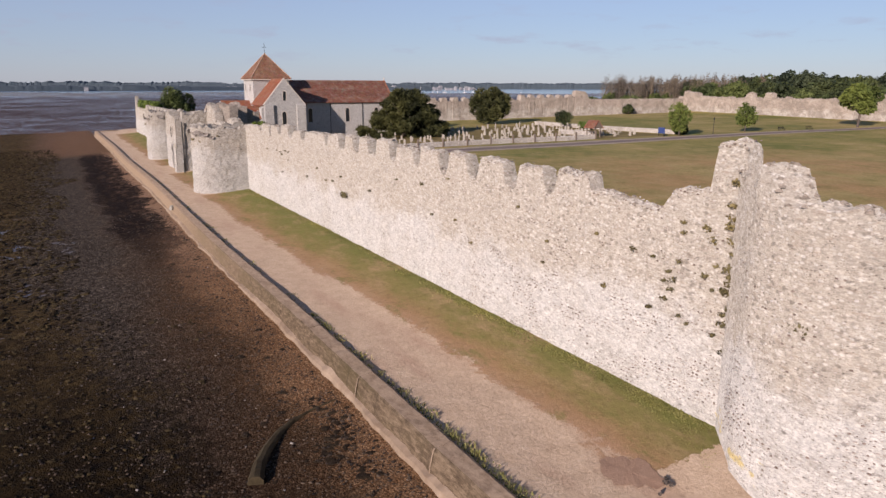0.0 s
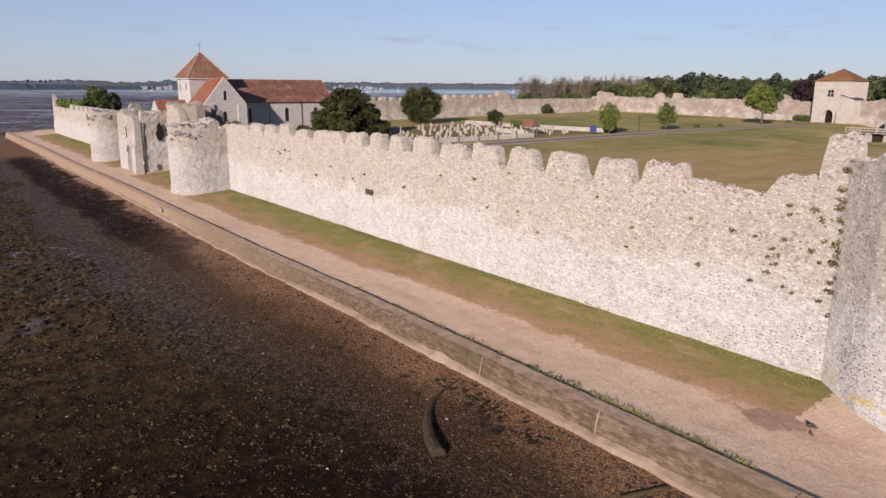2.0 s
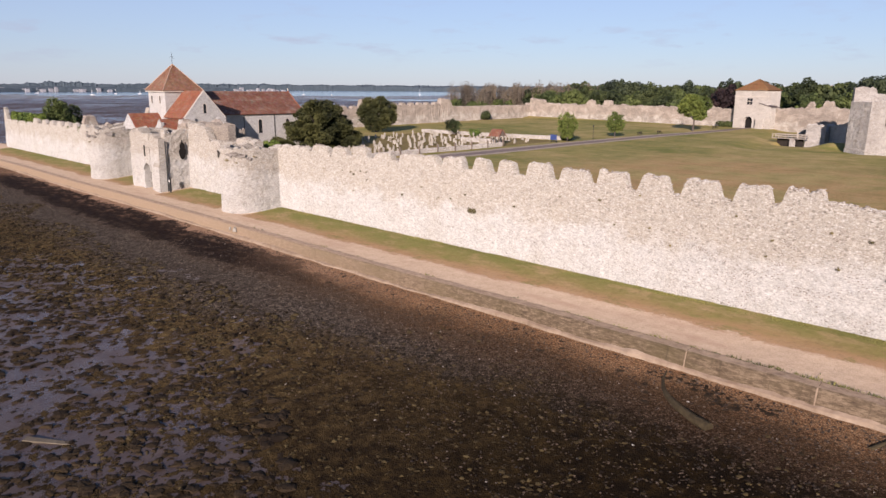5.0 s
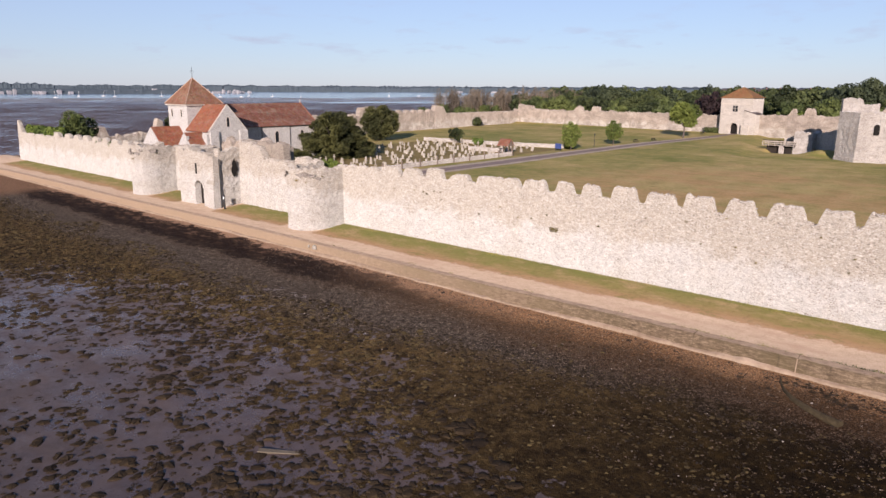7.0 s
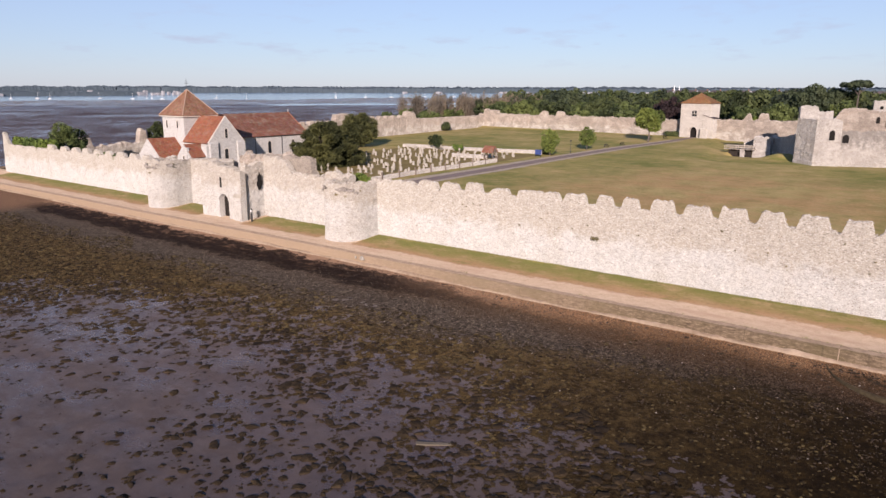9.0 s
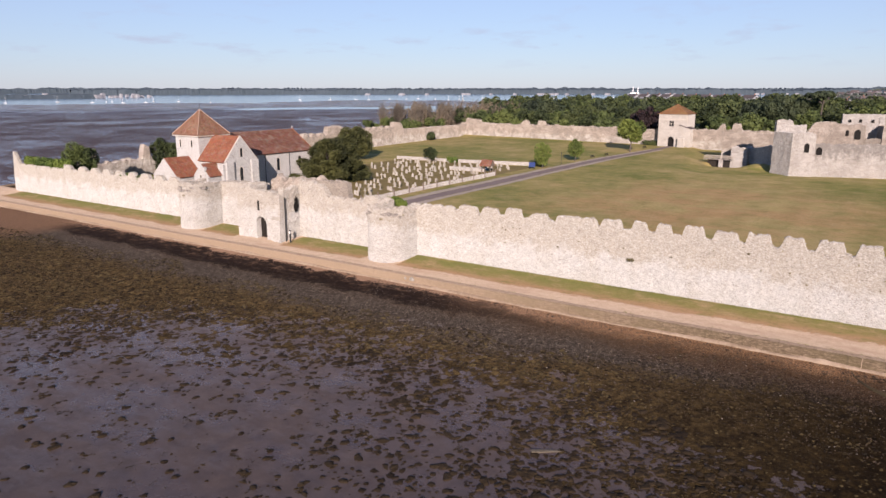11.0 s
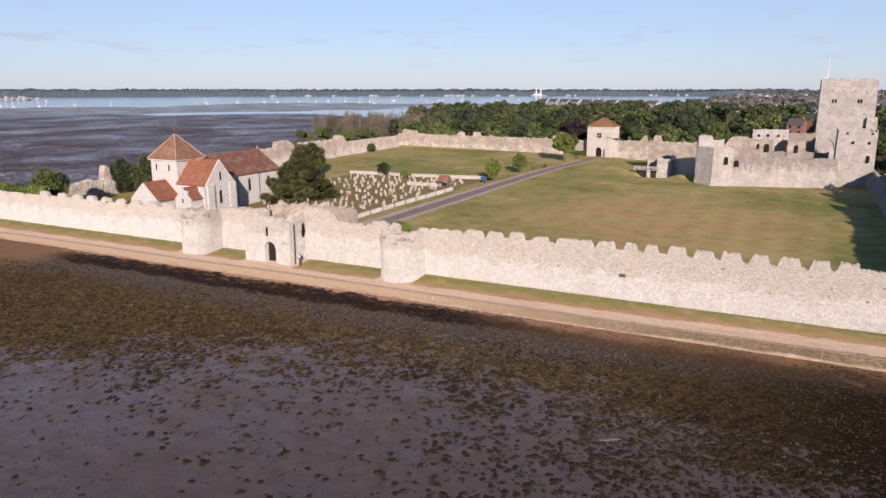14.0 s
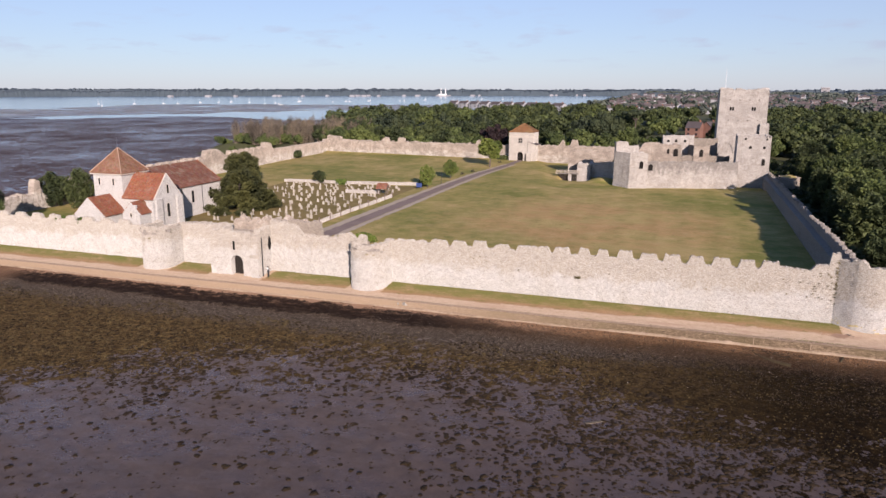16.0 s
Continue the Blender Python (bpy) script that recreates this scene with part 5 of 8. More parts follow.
    for y in (35.6, 43.2):
        part("drainpipe", rod((-42.4, y, zb), (-42.4, y, 8.0), 0.07), nv, IRON, "dark drainpipe on the nave wall")
    return c


church()


def water_gate():
    """Gate tower on the shore side: a solid front with a doorway, a buttress pier, broken masonry behind and a torn opening in its flank."""
    g = thing("water_gate", "ruined medieval gate tower of pale rubble with an arched doorway", "gate tower")
    # front in pieces round the doorway (x from -0.9 to 1.7)
    fy = -3.9
    dl, dr = -0.75, 1.55
    front_l = part("front", rough_wall([(-5.0, fy), (dl, fy)], ragged(7.75, 0.75, 0.9, 3.0), -0.2, 1.3, None, None, 0.16, 0.22, 0.11, 0.004), g, FLINT_WORN, "pale rubble front of the gate")
    part("front", rough_wall([(dr, fy), (3.2, fy)], ragged(7.7, 0.35, 0.7, 3.0), -0.2, 1.3, None, None, 0.16, 0.22, 0.1, 0.004), g, FLINT_WORN)
    n = 10
    vs, fs = [], []
    for d in (0.0, 1.3):
        for i in range(n + 1):
            a = math.pi * i / n
            vs.append(((dl + dr) / 2 - (dr - dl) / 2 * math.cos(a), fy + d, 2.6 + 1.05 * math.sin(a)))
        for i in range(n + 1):
            x = dl + (dr - dl) * i / n
            vs.append((x, fy + d, 7.7 + 0.2 * fuzz(x, fy, 0, 1.0)))
    w = n + 1
    for i in range(n):
        fs.append((i, i + 1, w + i + 1, w + i))
        fs.append((2 * w + i + 1, 2 * w + i, 3 * w + i, 3 * w + i + 1))
        fs.append((i + 1, i, 2 * w + i, 2 * w + i + 1))
        fs.append((w + i, w + i + 1, 3 * w + i + 1, 3 * w + i))
    part("front", (vs, fs), g, FLINT_WORN)
    arch = []
    for i in range(9):
        a0, a1 = math.pi * i / 9, math.pi * (i + 0.9) / 9
        q = []
        for y in (fy - 0.06, fy + 0.3):
            for r, h in ((1.15, 1.05), (1.5, 1.42)):
                for a in (a0, a1):
                    q.append((0.4 - r * math.cos(a), y, 2.6 + h * math.sin(a)))
        arch.append((q, [(0, 1, 3, 2), (4, 6, 7, 5), (2, 3, 7, 6), (0, 4, 5, 1), (0, 2, 6, 4), (1, 5, 7, 3)]))
    for a in arch:
        part("arch_stone", a, g, FLINT_WORN)
    # the recess shade is put into the near-black door and planks
    door = part("door", box(dl, dr, fy + 1.02, fy + 1.12, 0.1, 3.65), g, HOLE, "planked timber door, the arch's shade put into its colour")
    for i in range(7):
        x = dl + (dr - dl) * (i + 0.5) / 7
        part("plank", box(x - 0.1, x + 0.1, fy + 0.88, fy + 0.95, 0.1, 3.6, 0.01), door, DARKWOOD)
    part("slit_window", box(-0.3, 0.12, fy - 0.03, fy + 0.25, 4.6, 6.1), g, HOLE, "narrow dark arrow slit")
    pier = part("pier", rough_wall([(3.2, fy + 1.2), (3.2, fy - 0.35), (4.85, fy - 0.35), (4.85, fy + 1.2)], lambda x, y, s: 3.5 + 0.05 * fuzz(x, y, 0, 2), -0.1, 0.7, None, None, 0.2, 0.3, 0.04), g, FLINT_WORN, "pale stone corner buttress")
    part("pier", rough_wall([(3.3, fy + 1.2), (3.3, fy - 0.15), (4.8, fy - 0.15), (4.8, fy + 1.2)], lambda x, y, s: 7.2 + 0.2 * fuzz(x, y, 0, 2), 3.2, 0.65, None, None, 0.2, 0.3, 0.04), g, FLINT_WORN)
    # dark pipe added to draw the strip of shadow beside the pier
    part("drainpipe", rod((4.95, fy + 0.75, 0.0), (4.95, fy + 0.75, 6.9), 0.09), g, IRON, "added dark pipe in place of the pier's shadow strip")
    part("weathering", ([(3.15, fy - 0.40, 3.45), (4.87, fy - 0.40, 3.45), (4.87, fy - 0.16, 4.0), (3.15, fy - 0.16, 4.0), (3.15, fy, 3.38), (4.87, fy, 3.38)], [(0, 1, 2, 3), (1, 5, 2), (0, 3, 4)]), pier, STONE, "grey weathered slope on the buttress")
    part("flank", rough_wall([(4.75, fy + 0.9), (4.75, 1.2)], ragged(8.2, 0.6, 0.7, 6.0), -0.2, 1.2, None, None, 0.16, 0.22, 0.16, 0.004), g, FLINT_WORN, "rough broken flank wall with a torn hole")
    q = [0.75 + 0.5 * fuzz(i * 1.7, 3, 0, 1.0, 2) for i in range(20)]
    part("hole", ([(5.02, -0.85 + 0.7 * q[i] * math.cos(i * math.pi / 10), 5.5 + 1.6 * q[i] * math.sin(i * math.pi / 10)) for i in range(20)], [tuple(range(20))]), g, HOLE, "dark torn opening")
    part("flank", rough_wall([(-4.9, 1.2), (-4.9, fy + 0.1)], ragged(7.9, 0.4, 0.5, 2.0), -0.2, 1.2, None, None, 0.25, 0.35, 0.08, 0.004), g, FLINT_WORN, "")
    part("rear_wall", rough_wall([(-5.0, 3.0), (9.5, 3.0)], ragged(lambda x, y, s: 8.4 + 0.6 * smooth(-2, 1, x) - 0.3 * smooth(6, 9, x), 1.1, 0.9, 3.0), 0.0, 1.3, None, None, 0.2, 0.3, 0.3), g, FLINT_FAR, "broken masonry rising behind the gate")
    part("rear_wall", rough_wall([(9.3, 2.2), (9.3, 6.5)], ragged(8.3, 0.6, 0.5, 5.0), 0.0, 1.2, None, None, 0.25, 0.4, 0.12), g, FLINT_OLD_SHADED)
    part("floor_slab", box(-4.6, 4.6, fy + 0.8, 3.4, 6.2, 6.7), g, FLINT_OLD_SHADED)


water_gate()


def land_gate():
    g = thing("land_gate", "square medieval gatehouse of pale stone with a tiled pyramid roof", "gatehouse")
    x0, x1, y0, y1, zb = 2.6, 12.9, 184.6, 195.0, 1.2
    d0, d1, dt = 6.0, 8.6, 5.9
    part("wall", box(x0, d0, y0, y1, zb, 14.0, 0.05), g, GATE_STONE, "pale ashlar gatehouse wall")
    part("wall", box(d1, x1, y0, y1, zb, 14.0, 0.05), g, GATE_STONE)
    n = 8
    vs, fs = [], []
    for y in (y0, y1):
        vs += [((d0 + d1) / 2 - (d1 - d0) / 2 * math.cos(math.pi * i / n), y, 4.6 + 1.3 * math.sin(math.pi * i / n)) for i in range(n + 1)]
        vs += [(d0 + (d1 - d0) * i / n, y, 14.0) for i in range(n + 1)]
    w = n + 1
    for i in range(n):
        fs += [(i, i + 1, w + i + 1, w + i), (2 * w + i + 1, 2 * w + i, 3 * w + i, 3 * w + i + 1), (i + 1, i, 2 * w + i, 2 * w + i + 1)]
    part("wall", (vs, fs), g, GATE_STONE)
    part("gate", box(d0, d1, y0 + 1.5, y0 + 1.7, zb, 5.9), g, HOLE, "dark passage under the gatehouse")
    ax, ay = (x0 + x1) / 2, (y0 + y1) / 2
    c = [(x0 - 0.3, y0 - 0.3, 13.95), (x1 + 0.3, y0 - 0.3, 13.95), (x1 + 0.3, y1 + 0.3, 13.95), (x0 - 0.3, y1 + 0.3, 13.95)]
    part("roof", joined([slope(p, q, (ax + 0.02, ay, 17.5), (ax - 0.02, ay, 17.5), 0.05, 10, 14, 0) for p, q in zip(c, c[1:] + c[:1])]), g, TILE_GATE, "orange clay tile pyramid roof")
    win = part("window", box(6.6, 8.2, y0 - 0.04, y0 + 0.1, 9.6, 11.5), g, GLASS, "leaded window above the gate")
    part("mullion", box(7.35, 7.45, y0 - 0.09, y0 - 0.04, 9.6, 11.5), win, DRESSED)
    part("mullion", box(6.6, 8.2, y0 - 0.09, y0 - 0.04, 10.5, 10.6), win, DRESSED)
    part("buttress", box(10.2, 12.6, y0 - 1.6, y0, zb, 5.6, 0.1), g, GATE_STONE)
    turret = part("turret", box(10.6, 14.2, y0 - 0.3, y0 + 5, zb, 9.0, 0.06), g, GATE_STONE, "stair turret with a lean-to roof")
    part("turret_roof", slope((14.5, y0 - 0.5, 8.85), (14.5, y0 + 5.2, 8.85), (10.4, y0 + 5.2, 10.1), (10.4, y0 - 0.5, 10.1), 0.12, 6, 5, 0), turret, FARROOF, "brown lean-to roof")
    part("turret_roof", ([(10.6, y0 - 0.3, 9.0), (14.2, y0 - 0.3, 9.0), (10.6, y0 - 0.3, 10.0), (10.6, y0 + 5, 9.0), (14.2, y0 + 5, 9.0), (10.6, y0 + 5, 10.0)], [(0, 1, 2), (4, 3, 5), (0, 2, 5, 3)]), turret, GATE_STONE)
    part("string_course", box(x0 - 0.08, x1 + 0.08, y0 - 0.08, y0, 12.0, 12.2), g, DRESSED)


land_gate()


def keep():
    k = thing("keep", "tall square stone keep tower with a flagpole", "castle keep")
    zb = 1.0
    KX0, KX1, KY0, KY1 = 82.6, 98.9, 172.0, 189.0
    part("tower", rough_wall([(KX0, KY0), (KX1, KY0), (KX1, KY1), (KX0, KY1), (KX0, KY0)], lambda x, y, s: 31.4 + 0.5 * fuzz(x, y, 0, 0.7) + 0.45 * fuzz(x, y, 0, 1.9, 3) + 0.3 * (math.sin(s * 2.2 + 2 * fuzz(x, y, 0, 0.4)) > 0.2), zb, 1.8, None, None, 0.5, 0.25, 0.06, 0.003, True), k, ASHLAR, "tall pale ashlar tower with worn parapet")
    part("roof", box(KX0 + 1.2, KX1 - 1.2, KY0 + 1.2, KY1 - 1.2, 29.6, 30.0), k, LEAD)
    for px in (87.0, 94.2):
        for q in (-0.4, 0.4):
            window(k, (px + q, KY0 + 0.12, 24.0), 0, 0.5, 1.5, HOLE)
    window(k, (KX1 - 2.2, KY0 + 0.05, 15.6), 0, 0.7, 1.4, HOLE)
    part("turret", rough_wall([(96.6, 170.6), (99.8, 170.6), (99.8, 174.0), (96.6, 174.0), (96.6, 170.6)], ragged(19.4, 0.25, 0.6, 2.0), zb, 0.9, None, None, 0.35, 0.4, 0.08, 0.004, True), k, ASHLAR, "lower stair turret against the keep")
    for px in (86.0, 89.2, 92.4, 95.6):
        for pz in (20.4, 27.6):
            part("putlog_hole", box(px, px + 0.3, KY0 - 0.04, KY0 + 0.2, pz, pz + 0.3), k, HOLE)
    part("flagpole", rod((84.5, 178, 29.5), (84.5, 178, 38.6), 0.07, 0.04), k, WHITE, "slender white flagpole")
    n = 12
    av = [(86.2 + 2.9 * math.cos(a) * q, KY0 - 0.25 + y, 9.0 + 4.4 * math.sin(a) * q) for y in (0, 0.4) for q in (1.0, 0.82) for a in [i * math.pi / n for i in range(n + 1)]]
    w = n + 1
    part("arch", (av, [(i, i + 1, w + i + 1, w + i) for i in range(n)] + [(i + 1, i, 2 * w + i, 2 * w + i + 1) for i in range(n)]), k, ASHLAR, "round blind arch at the foot of the keep")


keep()


def inner_ward():
    w = thing("inner_ward", "ruined inner castle buildings of pale stone, roofless", "castle ruin")

    def run(name, pts, top, amp=0.3, seed=0.0, thick=1.4, mat=ASHLAR, label="", wave=0.5):
        return part(name, rough_wall([ward(*p) for p in pts], ragged(top, amp, wave, seed), -0.3, thick, None, None, 0.25, 0.35, 0.12 if thick > 0.5 else 0.03, 0.006), w, mat, label)

    def hole(u, v, z, wd, h):
        x, y = ward(u, v - 0.03)
        window(w, (x, y, z), 14, wd, h, HOLE)
    # corner tower and the long curtain
    run("corner_tower", [(-4.0, 6.2), (0, 0), (5.6, 0)], lambda x, y, s: 11.8 - 0.5 * smooth(11.5, 14, s), 0.35, 2.0, 1.4, ASHLAR, "broken corner tower")
    run("corner_tower", [(5.6, 0), (5.6, 8)], 11.2, 0.7, 3.0)
    run("corner_tower", [(-3.4, 6.4), (4.2, 8.6)], lambda x, y, s: 14.8 - 1.4 * smooth(4.0, 4.6, s), 0.2, 3.5, 1.2, ASHLAR, "upstanding back wall of the tower")
    run("plinth", [(-4.1, 6.1), (-0.12, -0.14), (5.7, -0.14)], 1.5, 0.02, 1.0, 0.3)
    run("curtain", [(5.6, 0.5), (33.5, 0.5)], 9.1, 0.3, 4.0, 1.3, CURTAIN_STONE, "long lit curtain wall of the inner ward, its upper half blackened by lichen")
    hole(3.6, -0.05, 6.9, 1.5, 2.9)
    hole(6.6, 0.45, 6.3, 1.9, 2.4)
    # halls behind
    run("hall_wall", [(3.4, 12.5), (19.0, 13.5)], lambda x, y, s: 10.4 + 3.7 * smooth(0.4, 3.6, s) - 0.5 * smooth(8.0, 9.0, s), 0.35, 5.0, 1.2, FLINT_FAR, "ragged roofless hall wall of pinkish rubble")
    # return and back walls: their shade is put into the darker flint
    run("hall_wall", [(19.0, 13.5), (19.0, 22)], 13.2, 0.5, 8.0, 1.2, FLINT_OLD_SHADED)
    run("hall_wall", [(18.9, 21.5), (23.5, 21.5)], 13.6, 0.2, 9.5, 1.0, FLINT_OLD_SHADED, "back wall of the open hall in shade")
    run("hall_wall", [(19.0, 13.4), (22.8, 13.4)], 9.9, 0.3, 9.0, 0.9, FLINT_OLD_SHADED)
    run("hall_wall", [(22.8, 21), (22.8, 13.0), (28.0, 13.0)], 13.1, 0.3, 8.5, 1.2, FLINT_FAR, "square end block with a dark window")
    run("hall_wall", [(28.0, 14.5), (35, 14.5)], 9.6, 0.5, 12.0, 1.2, FLINT_OLD_SHADED)
    run("parapet", [(14.2, 20), (24.6, 20)], 16.1, 0.12, 7.0, 1.2, ASHLAR, "upper parapet of the hall with small openings")
    run("parapet", [(24.6, 20), (24.6, 28)], 15.6, 0.3, 7.5, 1.2, ASHLAR)
    # this parapet's shade is coloured in with the darker flint
    run("parapet", [(24.6, 22), (33.0, 22)], 15.0, 0.15, 7.7, 1.2, FLINT_OLD_SHADED, "lower shaded parapet beside the keep")
    for u, z, wd, hh in ((14.6, 10.6, 0.8, 1.9), (17.1, 9.7, 2.0, 3.2)):
        hole(u, 13.2, z, wd, hh)
    hole(25.3, 13.0, 9.6, 1.5, 3.0)
    for u, hh in ((16.0, 0.9), (18.6, 1.0), (21.6, 0.9)):
        hole(u, 20, 13.9, 0.8, hh)
    # corner tower against the north wall
    at = part("ward_tower", rough_wall([(87.6, 138.5), (97.6, 138.5), (97.6, 149), (87.6, 149), (87.6, 138.5)], lambda x, y, s: 16.6 + 0.3 * fuzz(x, y, 0, 0.8) + 0.55 * (math.sin(s * 1.9) > 0.1), 0.0, 1.2, None, None, 0.35, 0.5, 0.08, 0.004, True), w, ASHLAR, "square pale tower rising from the curtain")
    part("roof", box(88.7, 96.5, 139.6, 148, 14.8, 15.1), at, LEAD)
    for px, pz, wd, h in ((91.6, 13.2, 0.7, 0.9), (95.6, 13.2, 0.7, 0.9), (95.7, 8.0, 1.1, 2.6), (90.0, 15.9, 0.5, 0.6), (96.2, 15.9, 0.5, 0.6)):
        window(at, (px, 138.46, pz), 0, wd, h, HOLE)
    # south side towards the bridge
    # sloping head follows the corner tower's shadow edge: shade put into the shape
    part("curtain", rough_wall([(40.5, 152.5), (52.0, 141.0), (54.5, 134.0)], ragged(lambda x, y, s: 5.3 + 0.235 * max(0.0, x - 40.7), 0.25, 0.5, 9.0), -2.4, 1.3, None, None, 0.25, 0.35, 0.12, 0.006), w, ASHLAR, "shaded wall by the bridge")
    part("barbican", rough_wall([(36.0, 156.0), (36.1, 149.6), (40.9, 149.4), (41.2, 156.0)], ragged(5.5, 0.3, 0.5, 10.0), -2.6, 1.2, None, None, 0.25, 0.35, 0.1, 0.006), w, ASHLAR, "square pale barbican block")
    run("hall_wall", [(-16, 35), (3, 32)], 9.6, 0.5, 11.0, 1.2, FLINT_FAR, "brown rubble wall behind the barbican")


inner_ward()


BRIDGE_WOOD = make_plain("silvered_bridge_timber", (0.30, 0.255, 0.205), (0.46, 0.40, 0.335), 3.0, 0.9, 0.3)


def bridge():
    b = thing("footbridge", "timber footbridge over the dry ditch", "bridge")
    x0, x1, y = 29.2, 37.2, 146.4
    for i in range(24):
        x = x0 + (x1 - x0) * i / 24
        part("plank", box(x, x + 0.3, y, y + 2.2, 2.0, 2.12), b, BRIDGE_WOOD)
    for yy in (y, y + 2.2):
        part("rail", box(x0, x1, yy - 0.05, yy + 0.05, 3.0, 3.14), b, BRIDGE_WOOD)
        part("rail", box(x0, x1, yy - 0.04, yy + 0.04, 2.5, 2.62), b, BRIDGE_WOOD)
        for i in range(6):
            x = x0 + (x1 - x0) * i / 5
            part("post", box(x - 0.07, x + 0.07, yy - 0.08, yy + 0.08, 1.9, 3.16), b, BRIDGE_WOOD)
    part("pier", box(33.5, 34.5, y, y + 1.4, -2.4, 2.0), b, ASHLAR, "stone bridge pier")
    # near-black boards added below the deck stand in for the ditch's shade
    for i in range(27):
        x = x0 + 0.7 + 0.24 * i
        part("board", box(x, x + 0.22, y + 1.6, y + 1.68, -2.4, 1.98), b, DARKWOOD)


bridge()


# ---- trees ----
def leaf_cloud(lobes, count, size, seed, shell=0.55, flat=0.0, spiky=0.0):
    """Small leaf sprays round the lobes (x, y, z, rx, ry, rz), as (verts, faces)."""
    r = rng_of(seed)
    lob = np.array(lobes)
    vol = lob[:, 3] * lob[:, 4] * lob[:, 5]
    pick = r.choice(len(lob), count, p=vol ** 0.75 / (vol ** 0.75).sum())
    d = r.normal(size=(count, 3))
    d /= np.linalg.norm(d, axis=1)[:, None]
    rad = shell + (1.08 - shell) * r.rand(count) ** 0.6
    p = lob[pick, :3] + d * lob[pick, 3:] * rad[:, None]
    a = d + 0.42 * r.normal(size=(count, 3))
    a[:, 2] *= 1 - flat
    a /= np.linalg.norm(a, axis=1)[:, None]
    u = np.cross(a, r.normal(size=(count, 3)))
    u /= np.linalg.norm(u, axis=1)[:, None]
    if spiky:
        u = d * np.array([1.0, 1.0, 0.35]) + 0.55 * r.normal(size=(count, 3))
        u /= np.linalg.norm(u, axis=1)[:, None]
        a = np.cross(u, a)
        a /= np.linalg.norm(a, axis=1)[:, None]
        u = u * (1 + spiky)
        v = np.cross(a, u) * 0.55 / (1 + spiky)
    else:
        v = np.cross(a, u)
    s = size * (0.6 + 0.8 * r.rand(count))[:, None]
    vs = np.stack([p - u * s, p + v * s * 0.7, p + u * s * 1.1, p - v * s * 0.7], 1).reshape(-1, 3)
    fs = np.arange(count * 4).reshape(-1, 4)
    return vs.tolist(), fs.tolist()


def limbs(height, trunk_r, spread, seed, base=0.35, n=9):
    r = rng_of(seed)
    out = [rod((0, 0, -0.3), (0.05 * spread, 0, height * base), trunk_r, trunk_r * 0.8), rod((0.05 * spread, 0, height * base), (0, 0.04 * spread, height * 0.82), trunk_r * 0.8, trunk_r * 0.2)]
    for i in range(n):
        a = i * 2.4 + r.rand()
        z0 = height * (base * 0.8 + 0.4 * r.rand())
        q = spread * (0.5 + 0.4 * r.rand())
        out.append(rod((0, 0, z0), (q * math.cos(a), q * math.sin(a), z0 + height * (0.12 + 0.2 * r.rand())), trunk_r * 0.4, trunk_r * 0.08, 6))
    return joined(out)


def crown_lobes(height, spread, seed, base=0.3, n=16, top=1.0):
    r = rng_of(seed)
    zc, hz = height * (base + top) / 2, height * (top - base) / 2
    lob = [(0, 0, zc, spread * 0.62, spread * 0.62, hz * 0.8)]
    for i in range(n):
        a, t = i * 2.39996 + 0.5 * r.rand(), (i + 0.5) / n * 2 - 1
        w = math.sqrt(max(0.0, 1 - t * t)) * 0.72 + 0.06
        s = (0.20 + 0.22 * r.rand())
        w *= 0.85 + 0.3 * r.rand()
        lob.append((w * spread * math.cos(a), w * spread * math.sin(a), zc + t * hz * 0.78, spread * s, spread * s, hz * s * 1.05))
    return lob


def tree(name, label, x, y, z, height, spread, mat, seed, leaves=6000, size=0.3, base=0.3, trunk=0.3, n=16, category="tree", group=""):
    t = thing(name, label, category, group, at=pose(x, y, z))
    part("trunk", limbs(height, trunk, spread, seed, max(0.12, base)), t, BARK)
    part("crown", leaf_cloud(crown_lobes(height, spread, seed, base, n), leaves, size, seed + 1, 0.4, 0.0, 0.7 if mat is LEAF_YEW else 0.25), t, mat)
    return t


def shrub(name, label, x, y, z, sx, sy, sz, mat, seed, leaves=1500, size=0.2, category="bush"):
    r = rng_of(seed)
    t = thing(name, label, category, at=pose(x, y, z))
    lob = [(0, 0, sz * 0.45, sx * 0.8, sy * 0.8, sz * 0.5)]
    for i in range(10):
        a = i * 2.4
        q = 0.6 + 0.25 * r.rand()
        lob.append((sx * q * math.cos(a), sy * q * math.sin(a), sz * (0.3 + 0.4 * r.rand()), sx * 0.35, sy * 0.35, sz * 0.36))
    part("stem", joined([rod((0, 0, -0.2), (sx * 0.4 * math.cos(a), sy * 0.4 * math.sin(a), sz * 0.6), 0.08, 0.03, 6) for a in (0, 1.6, 3.1, 4.7)]), t, BARK)
    part("foliage", leaf_cloud(lob, leaves, size, seed), t, mat)
    return t


